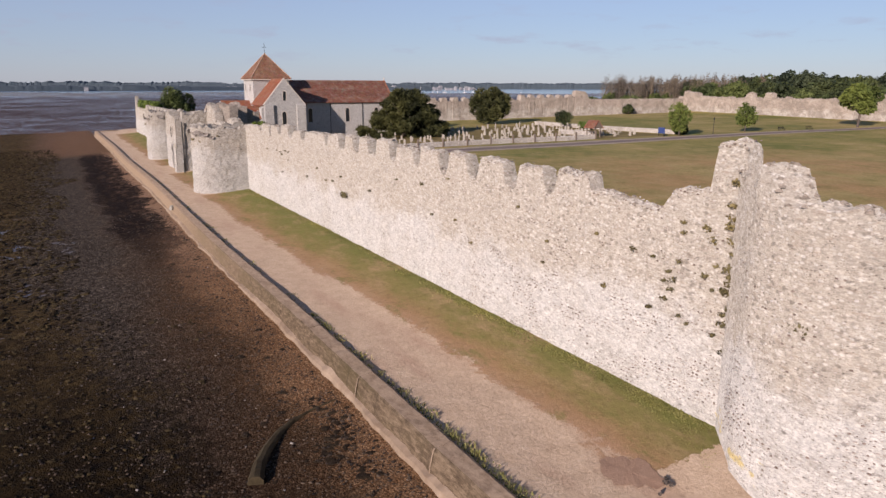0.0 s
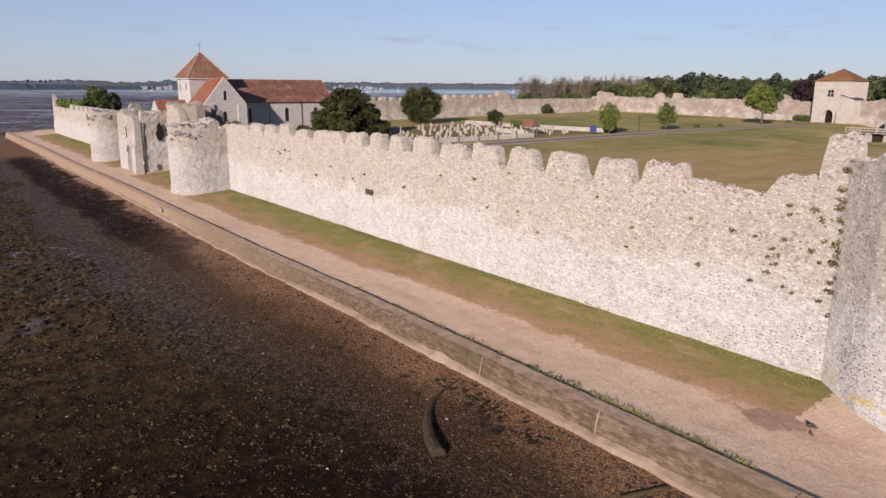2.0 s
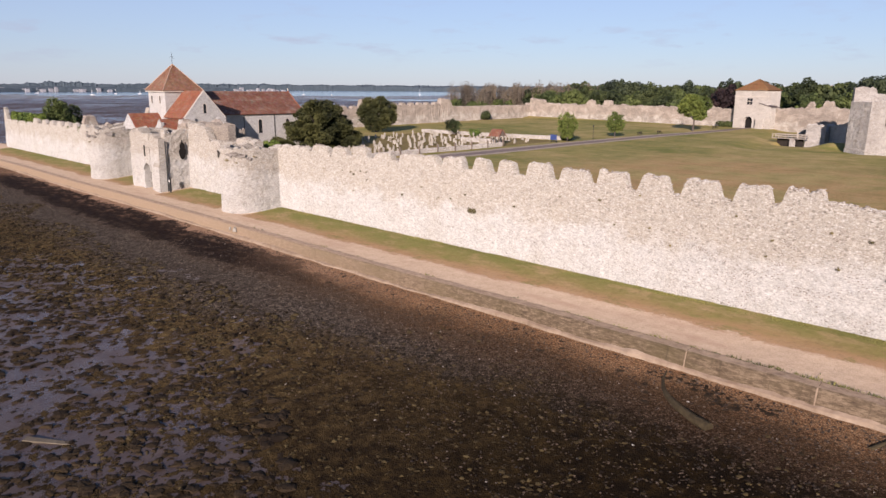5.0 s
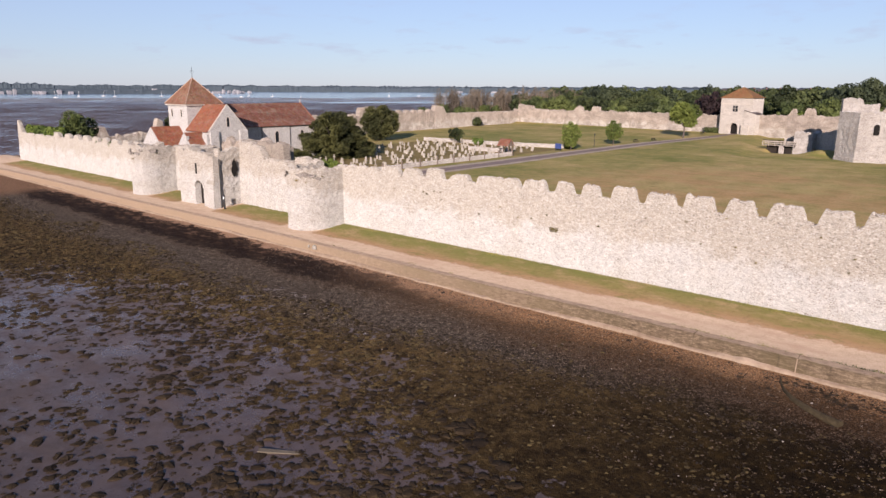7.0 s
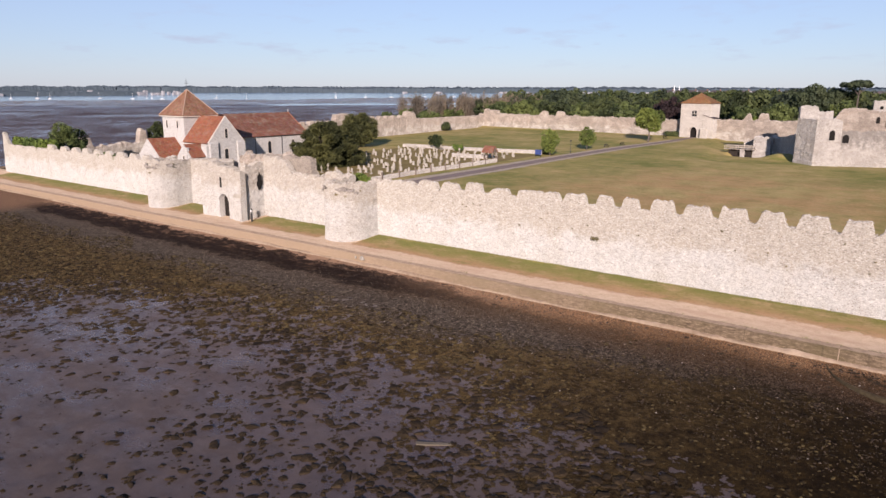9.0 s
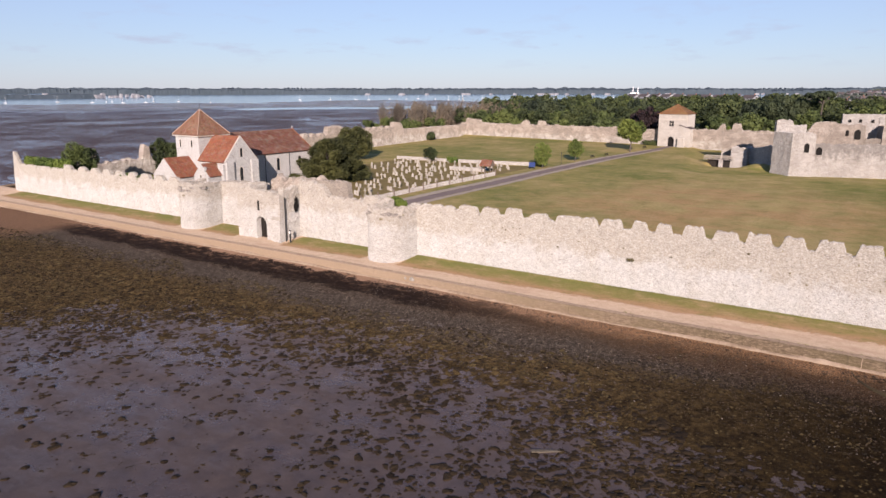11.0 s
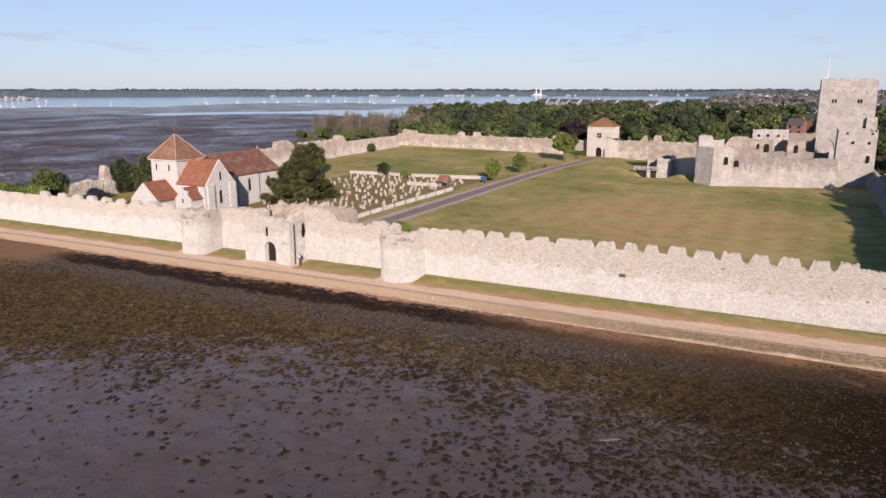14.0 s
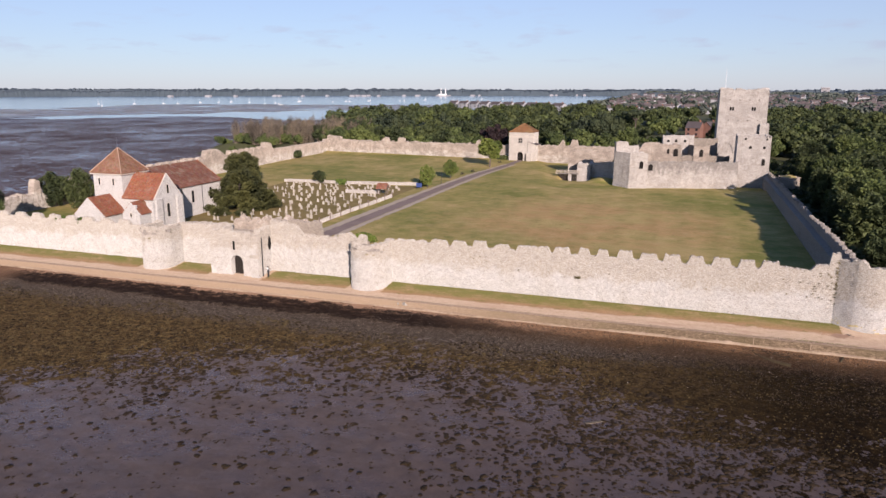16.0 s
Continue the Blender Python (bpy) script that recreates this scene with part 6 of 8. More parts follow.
# the great spreading yew by the church
def yew():
    t = thing("yew_tree", "broad dark yew tree spreading low beside the church", "tree", at=pose(-37.3, 51.2, 0.6))
    part("trunk", limbs(10.0, 0.7, 7.0, 5, 0.15, 14), t, BARK)
    r = rng_of(11)
    lob = [(1.0, 1.5, 3.6, 4.2, 4.2, 3.0)]
    for i in range(80):
        h = 0.4 + 9.8 * ((i + 0.5) / 80) ** 1.3
        wide = 11.2 * (1 - h / 11.6) ** 0.85
        a = i * 2.39996 + 0.6 * r.rand()
        q = wide * (0.58 + 0.46 * r.rand())
        s = 0.75 + 1.1 * r.rand()
        lob.append((0.1 * h + q * math.cos(a), 0.02 * h + q * math.sin(a), h - 0.25 * s, s * 1.2, s * 1.2, s * 0.62))
    part("crown", leaf_cloud(lob, 34000, 0.24, 12, 0.45, 0.2, 0.9), t, LEAF_YEW, "dense dark green needles")


yew()
tree("evergreen_oak", "tall rounded dark evergreen behind the churchyard", -63.7, 90.8, 1.2, 9.7, 5.4, LEAF_YEW, 21, 10000, 0.30, 0.04, 0.4, 22)
tree("lime_tree", "round green tree beside the inland gate path", 1.0, 160.0, 1.9, 10.8, 5.0, LEAF_LIGHT, 31, 8000, 0.34, 0.36, 0.3)
tree("young_tree", "slim young tree beside the churchyard corner", -3.4, 101.5, 1.3, 7.2, 2.3, LEAF_LIGHT, 32, 3000, 0.22, 0.12, 0.13)
tree("young_tree", "young tree with a leaning open crown by the path", -2.6, 122.0, 1.5, 6.6, 2.6, LEAF_LIGHT, 33, 2600, 0.22, 0.22, 0.13)
shrub("bush", "dark bush at the foot of a young tree", -5.6, 104.5, 1.3, 1.7, 1.4, 2.2, LEAF_DARK, 38, 900, 0.2)
tree("small_tree", "small round tree on the grass behind the graves", -39.4, 98.5, 1.3, 4.3, 2.2, LEAF_DARK, 34, 2400, 0.2, 0.2, 0.12)
shrub("bush", "low bright green bush beside the graves", -32.0, 99.0, 1.3, 1.8, 1.4, 2.0, LEAF_IVY, 35, 900)
shrub("bush", "dark bush against the far wall", -87.0, 165.5, 2.0, 2.2, 2.2, 3.6, LEAF_DARK, 36, 1500, 0.25)
shrub("bush", "dark bush beside the gatehouse", 0.2, 187.0, 2.1, 4.0, 1.4, 2.0, LEAF_DARK, 37, 1500, 0.22)
tree("bay_tree", "dense rounded evergreen by the ruined far wall", -86.0, 39.0, 0.4, 9.2, 3.3, LEAF_DARK, 41, 6500, 0.27, 0.03, 0.3)
tree("bay_tree", "dense dark evergreen close behind the church", -78.3, 39.5, 0.4, 10.4, 3.6, LEAF_DARK, 42, 6000, 0.27, 0.03, 0.3)
tree("bay_tree", "dark rounded tree behind the shore wall", -72.0, 7.6, 0.4, 10.4, 3.8, LEAF, 43, 6500, 0.28, 0.1, 0.3)
for x, sx, sd in ((-80.0, 3.2, 44), (-75.0, 3.0, 45), (-68.5, 2.6, 46)):
    shrub("ivy_bush", "bright green ivy tumbling over the wall top", x, 2.2, 5.2, sx * 1.15, 1.9, 3.1, LEAF_IVY, sd, 3200, 0.2)
for x, sd in ((-44.0, 47), (-38.5, 48)):
    shrub("ivy_bush", "yellow-green ivy patch on the battlements", x, 1.2, 5.6, 1.8, 0.9, 1.5, LEAF_IVY, sd, 900, 0.16)
shrub("bush", "small green bush growing by the bastion top", 21.5, 3.2, 6.0, 1.7, 1.1, 1.6, LEAF_IVY, 49, 1200, 0.16)

shrub("ivy_bush", "yellow-green ivy on the broken inland wall", 26.2, 190.6, 7.6, 2.0, 1.2, 2.2, LEAF_IVY, 50, 1200, 0.2)
shrub("ivy_bush", "bright ivy on the wall beside the gatehouse", -11.5, 191.6, 7.2, 2.6, 1.2, 2.6, LEAF_IVY, 52, 1400, 0.2)

def undergrowth():
    """Shaded leafy ground under the trees."""
    r = rng_of(88)
    lob = []
    for i in range(900):
        x, y = 101.5 + 230 * r.rand() ** 1.6, 16 + 190 * r.rand()
        lob.append((x, y, land_z(x, y) + 0.2, 1.6 + 2.4 * r.rand(), 1.6 + 2.4 * r.rand(), 0.7 + 1.2 * r.rand()))
    tagged(part("undergrowth", leaf_cloud(lob, 60000, 0.5, 89, 0.4), None, LEAF_DARK), "dark brambles and scrub under the trees", "undergrowth", "", "stuff")


undergrowth()
# big trees outside the north wall
for i, (x, y, h, s, mat) in enumerate(((113, 62, 12.5, 6.5, LEAF), (124, 80, 15, 7.5, LEAF_DARK), (109, 96, 13.5, 6, LEAF), (118, 112, 14, 7, LEAF_DARK), (131, 55, 14, 7, LEAF_DARK), (110, 132, 11, 5.5, LEAF_DARK),
                                      (124, 140, 15, 7, LEAF), (138, 100, 16, 8, LEAF_DARK), (113, 160, 13, 6, LEAF_DARK), (128, 172, 15, 7.5, LEAF), (146, 130, 17, 8, LEAF_DARK), (121, 38, 11, 6, LEAF_DARK), (143, 165, 16, 8, LEAF_DARK), (107, 50, 10.5, 4.5, LEAF_DARK), (109, 76, 13, 6, LEAF), (106, 28, 8, 4.2, LEAF_DARK), (106, 64, 11.5, 4.5, LEAF_DARK), (106, 86, 12.5, 5, LEAF_DARK), (114, 22, 10, 5.5, LEAF_DARK), (135, 75, 15, 7, LEAF), (150, 60, 15, 8, LEAF_DARK))):
    tree("oak_tree", "large leafy tree outside the fort wall", x, y, 1.0, h, s, mat, 60 + i, 7500, 0.42, 0.08, 0.45, 20, group="trees beyond the north wall")

# woodland behind the inland wall, joined
def woods(name, label, spots, mat, seed, leaves, size, bare=False):
    r = rng_of(seed)
    pv, pf = [], []
    for k, (x, y, h, s) in enumerate(spots):
        z = land_z(x, y)
        lob = crown_lobes(h, s, seed + k, 0.12 if not bare else 0.08, 12)
        v, f = leaf_cloud(lob, leaves, size, seed + k, 0.5)
        if bare:
            v2, f2 = joined([rod((0, 0, 0), (0, 0, h * 0.95), 0.22, 0.05, 5)] + [rod((0.3 * s * math.cos(i * 2.1), 0.3 * s * math.sin(i * 2.1), 0), (s * 0.8 * math.cos(i * 2.1), s * 0.8 * math.sin(i * 2.1), h * (0.7 + 0.06 * (i % 4))), 0.13, 0.03, 4) for i in range(7)])
            v, f = joined([(v, f), (v2, f2)])
        n0 = len(pv)
        pv += [(q[0] + x, q[1] + y, q[2] + z) for q in v]
        pf += [tuple(i + n0 for i in q) for q in f]
    ob = part(name, (pv, pf), None, mat)
    tagged(ob, label, "trees", "", "stuff")


_r = rng_of(77)
def scatter(n, x0, x1, y0, y1, h0, h1, s0, s1):
    return [(x0 + (x1 - x0) * _r.rand(), y0 + (y1 - y0) * _r.rand(), h0 + (h1 - h0) * _r.rand(), s0 + (s1 - s0) * _r.rand()) for _ in range(n)]


def clear_of_house(spots):
    """Leaves the brick house inland in view over the tree tops."""
    return [q for q in spots if not (q[1] > 205 and abs(q[0] - 20 - 0.141 * (q[1] + 107)) < 17 and q[1] < 335)]


woods("woodland", "belt of dark green woodland behind the inland wall", clear_of_house(scatter(36, -100, 0, 210, 262, 7, 12, 4.5, 8.0) + scatter(18, 58, 112, 208, 260, 9, 14, 5.0, 8.0) + [(12.6, 218, 14.5, 6.0), (57, 240, 16.0, 7.0), (46.5, 243, 15.5, 6.5), (52, 230, 13.5, 6.0), (66, 226, 14.0, 6.5)] + scatter(4, 76, 100, 212, 235, 15, 18, 5, 7)), LEAF_DARK, 100, 3600, 0.40)
woods("woodland", "lighter green trees among the woodland", clear_of_house(scatter(30, -100, 0, 205, 250, 6, 10.5, 4.0, 7.0) + scatter(13, 58, 110, 204, 250, 7, 11.5, 4.5, 7) + [(18.7, 206, 10.0, 4.2), (29.7, 208, 10.8, 5.8), (39, 212, 9.0, 5.0), (48, 216, 11.5, 5.5), (24, 226, 9.5, 4.5)]), LEAF, 200, 3200, 0.38)
woods("woodland", "low trees and shrubs before the brick house", [(58 + 6 * i, 212 + 9 * (i % 3), 8.0, 5.0) for i in range(4)], LEAF_LIGHT, 260, 2000, 0.36)
woods("woodland", "broad dark pine near the inner ward", [(33.5, 238, 17.2, 10.0), (41, 240, 16.0, 7.0), (26, 236, 14.0, 6.5)], LEAF_PINE, 290, 7500, 0.38)


def umbrella_pine(x, y, height, spread):
    """A bare leaning trunk under a flat layered crown."""
    t = thing("umbrella_pine", "tall pine with a flat spreading crown on a bare trunk", "tree", at=pose(x, y, land_z(x, y)))
    part("trunk", joined([rod((0, 0, -0.3), (0.6, 0, height * 0.86), 0.42, 0.22)] + [rod((0.5, 0, height * 0.72), (spread * 0.65 * math.cos(k * 1.26), spread * 0.65 * math.sin(k * 1.26), height * 0.9), 0.16, 0.06, 6) for k in range(5)]), t, BARK)
    r = rng_of(291)
    lob = [(0.3, 0, height * 0.95, spread * 0.6, spread * 0.6, 1.0)]
    for k in range(11):
        a, q = k * 2.4, spread * (0.45 + 0.45 * r.rand())
        lob.append((q * math.cos(a), q * math.sin(a), height * (0.89 + 0.06 * r.rand()), spread * 0.34, spread * 0.34, 1.0))
    part("crown", leaf_cloud(lob, 5000, 0.34, 292, 0.3), t, LEAF_PINE)


umbrella_pine(49.5, 236, 18.2, 5.0)
woods("woodland", "dark pines in the woodland", clear_of_house(scatter(9, -95, -30, 225, 280, 12, 15.0, 4.5, 6.5)), LEAF_PINE, 300, 2400, 0.42)
woods("copper_beech", "dark purple beech beside the inland gate", [(-8.5, 205, 12.6, 5.2), (-14, 214, 10.5, 4.5)], LEAF_COPPER, 330, 2500, 0.45)
woods("bare_woodland", "grey leafless trees at the edge of the woods", scatter(120, -156, -88, 202, 262, 10, 14, 1.7, 2.8), LEAF_DRY, 400, 520, 0.20, True)
woods("shore_scrub", "low green scrub at the seaward end of the woods", scatter(26, -165, -112, 200, 222, 3.5, 5.5, 2.5, 4.0), LEAF, 450, 900, 0.34)
woods("far_woodland", "rolling tree tops of the parkland beyond", clear_of_house(scatter(210, -190, 420, 262, 600, 8.5, 13.5, 6, 10)), LEAF_DARK, 500, 900, 0.85)
woods("far_woodland", "lighter crowns in the parkland", clear_of_house(scatter(80, -180, 420, 262, 600, 7, 11, 5, 9)), LEAF, 560, 800, 0.8)
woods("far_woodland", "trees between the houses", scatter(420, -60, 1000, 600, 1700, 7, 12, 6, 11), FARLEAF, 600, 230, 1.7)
woods("woodland", "dense leafy canopy north of the castle", scatter(105, 112, 330, 120, 430, 8, 13, 5, 8.5) + scatter(24, 112, 190, 40, 140, 8, 12, 5, 8), LEAF_DARK, 800, 1500, 0.62)
woods("woodland", "lighter crowns north of the castle", scatter(14, 112, 300, 110, 400, 8, 13, 4.5, 7.5), LEAF, 860, 1300, 0.6)
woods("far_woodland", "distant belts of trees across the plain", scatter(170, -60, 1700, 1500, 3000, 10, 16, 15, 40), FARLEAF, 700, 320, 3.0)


# ---- houses of the town inland ----
def house(w, d, h, rise, wall, roof):
    t = thing("house", "", "house")
    part("wall", gabled(-w / 2, w / 2, -d / 2, d / 2, -0.5, h, h + rise, "x"), t, wall)
    part("roof", joined([slope((-w / 2 - 0.2, -d / 2 - 0.3, h - 0.15), (w / 2 + 0.2, -d / 2 - 0.3, h - 0.15), (w / 2 + 0.2, 0, h + rise + 0.08), (-w / 2 - 0.2, 0, h + rise + 0.08), 0.06, 4, 5, 0),
                         slope((w / 2 + 0.2, d / 2 + 0.3, h - 0.15), (-w / 2 - 0.2, d / 2 + 0.3, h - 0.15), (-w / 2 - 0.2, 0, h + rise + 0.08), (w / 2 + 0.2, 0, h + rise + 0.08), 0.06, 4, 5, 0)]), t, roof)
    for px in (-w * 0.28, w * 0.28):
        for pz in (0.9, 3.4):
            part("window", box(px - 0.6, px + 0.6, -d / 2 - 0.03, -d / 2 + 0.05, pz, pz + 1.2), t, GLASS)
    part("chimney", box(w * 0.3, w * 0.3 + 0.7, -0.35, 0.35, h, h + rise + 1.1), t, BRICK)
    return t


def town():
    kinds = [house(9, 8, 5, 2.8, FARTOWN, FARROOF), house(8, 7.5, 5, 3.2, TOWN_BRICK, FARROOF), house(14, 8, 5, 2.6, FARTOWN, FARROOF)]
    labels = ("white rendered house with a grey tiled roof", "red brick house with a brown tiled roof", "long pale terrace with a brown roof")
    for k, lab in zip(kinds, labels):
        tagged(k, lab, "house", "houses of the town")
    kinds[1].matrix_basis = pose(77, 318, 5.4, 0, 0, -20)
    kinds[0].matrix_basis = pose(330, 700, 6.0, 0, 0, 20)
    kinds[2].matrix_basis = pose(25, 640, 5.0, 0, 0, 4)
    r = rng_of(9)
    spots = [(rr * math.cos(a), rr * math.sin(a)) for a, rr in zip(np.radians(64 + 28 * r.rand(80)), 640 + 700 * r.rand(80))]
    for i in range(10):
        spots.append((-190 + 15.5 * i, 705 - 9.5 * i + 3 * r.rand()))
    for i, (x, y) in enumerate(spots):
        copy_thing(kinds[2 if i >= 80 else i % 3], pose(x, y, land_z(x, y) + (4.0 if i >= 80 else 0.0), 0, 0, -32 if i >= 80 else 60 * r.rand() - 30))
    copy_thing(kinds[1], pose(85, 321, 5.4, 0, 0, 55))


town()


def far_houses():
    """The town further off: small pale gabled houses with brown roofs, joined."""
    r = rng_of(19)
    wv, wf, rv, rf = [], [], [], []
    for i in range(560):
        a, q = radians(48 + 44 * r.rand()), 700 + 1250 * r.rand() ** 1.15
        x, y = q * math.cos(a), q * math.sin(a)
        if x < -70:
            continue
        w, d, h = 3.4 + 3.2 * r.rand() ** 2, 3.2 + r.rand(), 4.8 + 1.4 * r.rand()
        z = land_z(x, y) - 0.5 + 0.004 * max(0.0, q - 700)
        c, s = math.cos(1.2 * r.rand() - 0.6), math.sin(1.2 * r.rand() - 0.6)
        for out, faces, (v, f) in ((wv, wf, gabled(-w, w, -d, d, -8, h, h + 2.6, "x")), (rv, rf, ([(-w - 0.2, -d - 0.4, h - 0.2), (w + 0.2, -d - 0.4, h - 0.2), (w + 0.2, 0, h + 2.85), (-w - 0.2, 0, h + 2.85), (w + 0.2, d + 0.4, h - 0.2), (-w - 0.2, d + 0.4, h - 0.2)], [(0, 1, 2, 3), (3, 2, 4, 5)]))):
            k = len(out)
            out += [(x + px * c - py * s, y + px * s + py * c, z + pz) for px, py, pz in v]
            faces += [tuple(j + k for j in g) for g in f]
    tagged(part("far_houses", (wv, wf), None, FARTOWN), "pale rendered houses spread over the distant town", "houses", "", "stuff")
    tagged(part("far_house_roofs", (rv, rf), None, FARROOF), "brown tiled roofs of the distant town", "roofs", "", "stuff")


far_houses()


# ---- far shores ----
def far_shore():
    """Low tree-lined land across the harbour, with pale buildings at the water."""
    def belt(name, pts, width, h, seed, mat, label):
        vs, fs = [], []
        n = 0
        line = sample_path(pts, 7)
        for i, (x, y) in enumerate(line):
            a, b = line[max(0, i - 1)], line[min(len(line) - 1, i + 1)]
            tx, ty = b[0] - a[0], b[1] - a[1]
            q = math.hypot(tx, ty)
            nx, ny = -ty / q, tx / q
            hh = h * (0.75 + 0.3 * fuzz(i * 0.025, seed, 0, 1.0) + 0.25 * fuzz(i * 0.15, seed, 0, 1.0) + 0.3 * fuzz(i * 0.6, seed, 0, 1))
            for d, z in ((0, -2), (0, hh * 0.55), (width * 0.25, hh * 0.85), (width * 0.6, hh), (width, hh * 0.8), (width * 1.1, -2)):
                vs.append((x + nx * d, y + ny * d, z + 0.6 * fuzz(x, y, z, 0.3) * (z > 0)))
            n += 1
        for i in range(n - 1):
            for k in range(5):
                fs.append((i * 6 + k, (i + 1) * 6 + k, (i + 1) * 6 + k + 1, i * 6 + k + 1))
        ob = part(name, (vs, fs), None, mat)
        tagged(ob, label, "far shore", "", "stuff")
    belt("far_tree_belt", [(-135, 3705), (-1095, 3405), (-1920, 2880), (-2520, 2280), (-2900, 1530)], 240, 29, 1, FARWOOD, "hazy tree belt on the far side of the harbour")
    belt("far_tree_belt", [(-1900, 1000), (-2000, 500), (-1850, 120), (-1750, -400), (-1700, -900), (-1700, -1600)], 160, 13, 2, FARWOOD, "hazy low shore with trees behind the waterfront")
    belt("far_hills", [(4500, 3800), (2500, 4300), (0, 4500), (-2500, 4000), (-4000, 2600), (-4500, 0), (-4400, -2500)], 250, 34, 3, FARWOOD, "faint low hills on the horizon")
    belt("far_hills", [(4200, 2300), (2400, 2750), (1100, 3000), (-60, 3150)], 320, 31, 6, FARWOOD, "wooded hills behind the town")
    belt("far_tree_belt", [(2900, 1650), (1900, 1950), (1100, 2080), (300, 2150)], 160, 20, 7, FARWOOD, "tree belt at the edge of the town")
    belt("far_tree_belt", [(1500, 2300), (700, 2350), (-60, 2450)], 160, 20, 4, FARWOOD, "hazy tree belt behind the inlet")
    vs, fs = [], []
    r = rng_of(5)
    for i in range(230):
        t = r.rand()
        y = -1500 + 2700 * t
        x = -1655 - 40 * r.rand() + (-130 if y > 100 else 0)
        w, d, h = 2.5 + 6 * r.rand() ** 2, 5, 2.5 + 4 * r.rand() ** 2
        if r.rand() < 0.04:
            h += 5
        v, f = gabled(x - d, x + d, y - w, y + w, -1.5, h, h + 2.0, "y")
        k = len(vs)
        vs += v
        fs += [tuple(q + k for q in g) for g in f]
    tagged(part("far_waterfront", (vs, fs), None, FARTOWN), "pale waterfront buildings across the harbour", "buildings", "", "stuff")
    vs, fs = [], []
    for i in range(24):
        y = 1150 + 1200 * r.rand()
        x = -1650 + (y - 1100) * 1.2 + 120 * r.rand()
        w = 2.5 + 6 * r.rand() ** 2
        x, y, w = 1.48 * x - 43, 1.48 * y + 29, 1.5 * w
        v, f = gabled(x - w, x + w, y - 8, y + 8, -2, 1.8 + 2.4 * r.rand(), 5.5, "x")
        k = len(vs)
        vs += v
        fs += [tuple(q + k for q in g) for g in f]
    tagged(part("far_waterfront", (vs, fs), None, FARTOWN), "scattered pale buildings among the far trees", "buildings", "", "stuff")


far_shore()

def boats():
    b = thing("sailing_boat", "white sailing boat moored in the harbour", "boat", "moored boats", at=pose(-700, 1150, -1.7))
    part("hull", ([(-4, 0, 0), (-4, -1.2, 1.0), (-4, 1.2, 1.0), (3, -1.2, 1.2), (3, 1.2, 1.2), (5, 0, 1.4), (2, 0, 0)], [(0, 1, 3, 6), (0, 6, 4, 2), (6, 3, 5), (6, 5, 4), (1, 2, 4, 5, 3), (0, 2, 1)]), b, WHITE)
    part("cabin", box(-1.5, 1.5, -0.8, 0.8, 1.0, 1.7, 0.1), b, WHITE)
    part("mast", rod((0.5, 0, 1), (0.5, 0, 11), 0.16, 0.12, 6), b, WHITE)
    r = rng_of(3)
    for i in range(44):
        y = 250 + 1900 * r.rand()
        x = -1500 + 0.45 * y + 300 * r.rand() - 100
        copy_thing(b, pose(x, y, -1.7, 0, 0, 360 * r.rand()))


boats()


def far_landmarks():
    ship = thing("ship", "low dark ship with two tall white masts moored far out", "ship", at=pose(-960, 2930, -1.7, 0, 0, 20))
    part("hull", joined([rod((-34, 0, 1.5), (34, 0, 1.5), 3.4, 3.0, 8)]), ship, LEAD)
    part("deckhouse", box(-22, 14, -3, 3, 4, 9, 0.3), ship, WHITE)
    for x in (-11, 9):
        part("mast", rod((x, 0, 8), (x, 0, 33), 2.4, 1.5, 8), ship, WHITE)
    flats_block = thing("apartment_block", "pale tower block on the skyline beyond the town", "apartment building", at=pose(600, 3150, 4.0))
    part("wall", box(-16, 16, -8, 8, -4, 34), flats_block, FARTOWN)
    for i in range(9):
        part("window_band", box(-15, 15, -8.06, -7.9, 2.5 + 3.3 * i, 4.0 + 3.3 * i), flats_block, FARROOF)


far_landmarks()


# ---- churchyard and field ----
ribbon("road", [(-4.6, 3.6), (-4.0, 40), (-3.0, 75), (-1.6, 110), (0.4, 140), (4.6, 170), (6.4, 186)], [(1.0, 3.6), (1.4, 40), (2.2, 75), (2.9, 110), (4.4, 140), (8.0, 170), (8.8, 186)],
       lambda x, y, u: inside_z(x, y) + 0.035, TARMAC, "worn pinkish grey tarmac path across the field", "path", 1.2, 6, 0.25)
EDGE = make_plain("gravel_edge", (0.43, 0.34, 0.25), (0.57, 0.465, 0.35), 1.5, 0.95, 0.4)
ribbon("road", [(1.1, 30), (1.5, 40), (2.3, 75), (3.0, 110), (4.5, 140), (8.1, 170)], [(2.8, 30), (3.1, 40), (3.9, 75), (4.5, 110), (5.9, 140), (9.2, 170)],
       lambda x, y, u: inside_z(x, y) + 0.03, EDGE, "pale gravel edging beside the tarmac path", "path", 1.2, 3, 0.3)
ribbon("road", [(-4.75, 30), (-4.2, 40), (-3.2, 75), (-1.8, 110), (0.2, 140), (4.4, 170)], [(-2.5, 30), (-2.0, 40), (-1.2, 75), (-0.2, 110), (1.6, 140), (5.5, 170)],
       lambda x, y, u: inside_z(x, y) + 0.045, EDGE, "trodden pale gravel along the path", "path", 1.2, 3, 0.3)
ribbon("graveyard_soil", [(-52, 34), (-52, 60), (-52, 100)], [(-7.2, 30), (-7.0, 60), (-6.2, 102)], lambda x, y, u: inside_z(x, y) + 0.03, make_plain("worn_graveyard_turf", (0.185, 0.145, 0.052), (0.35, 0.26, 0.115), 0.5, 0.97, 0.6, (1, 1, 1), 0.05),
       "brown worn turf among the graves", "grass", 2.0, 20, 0.4)


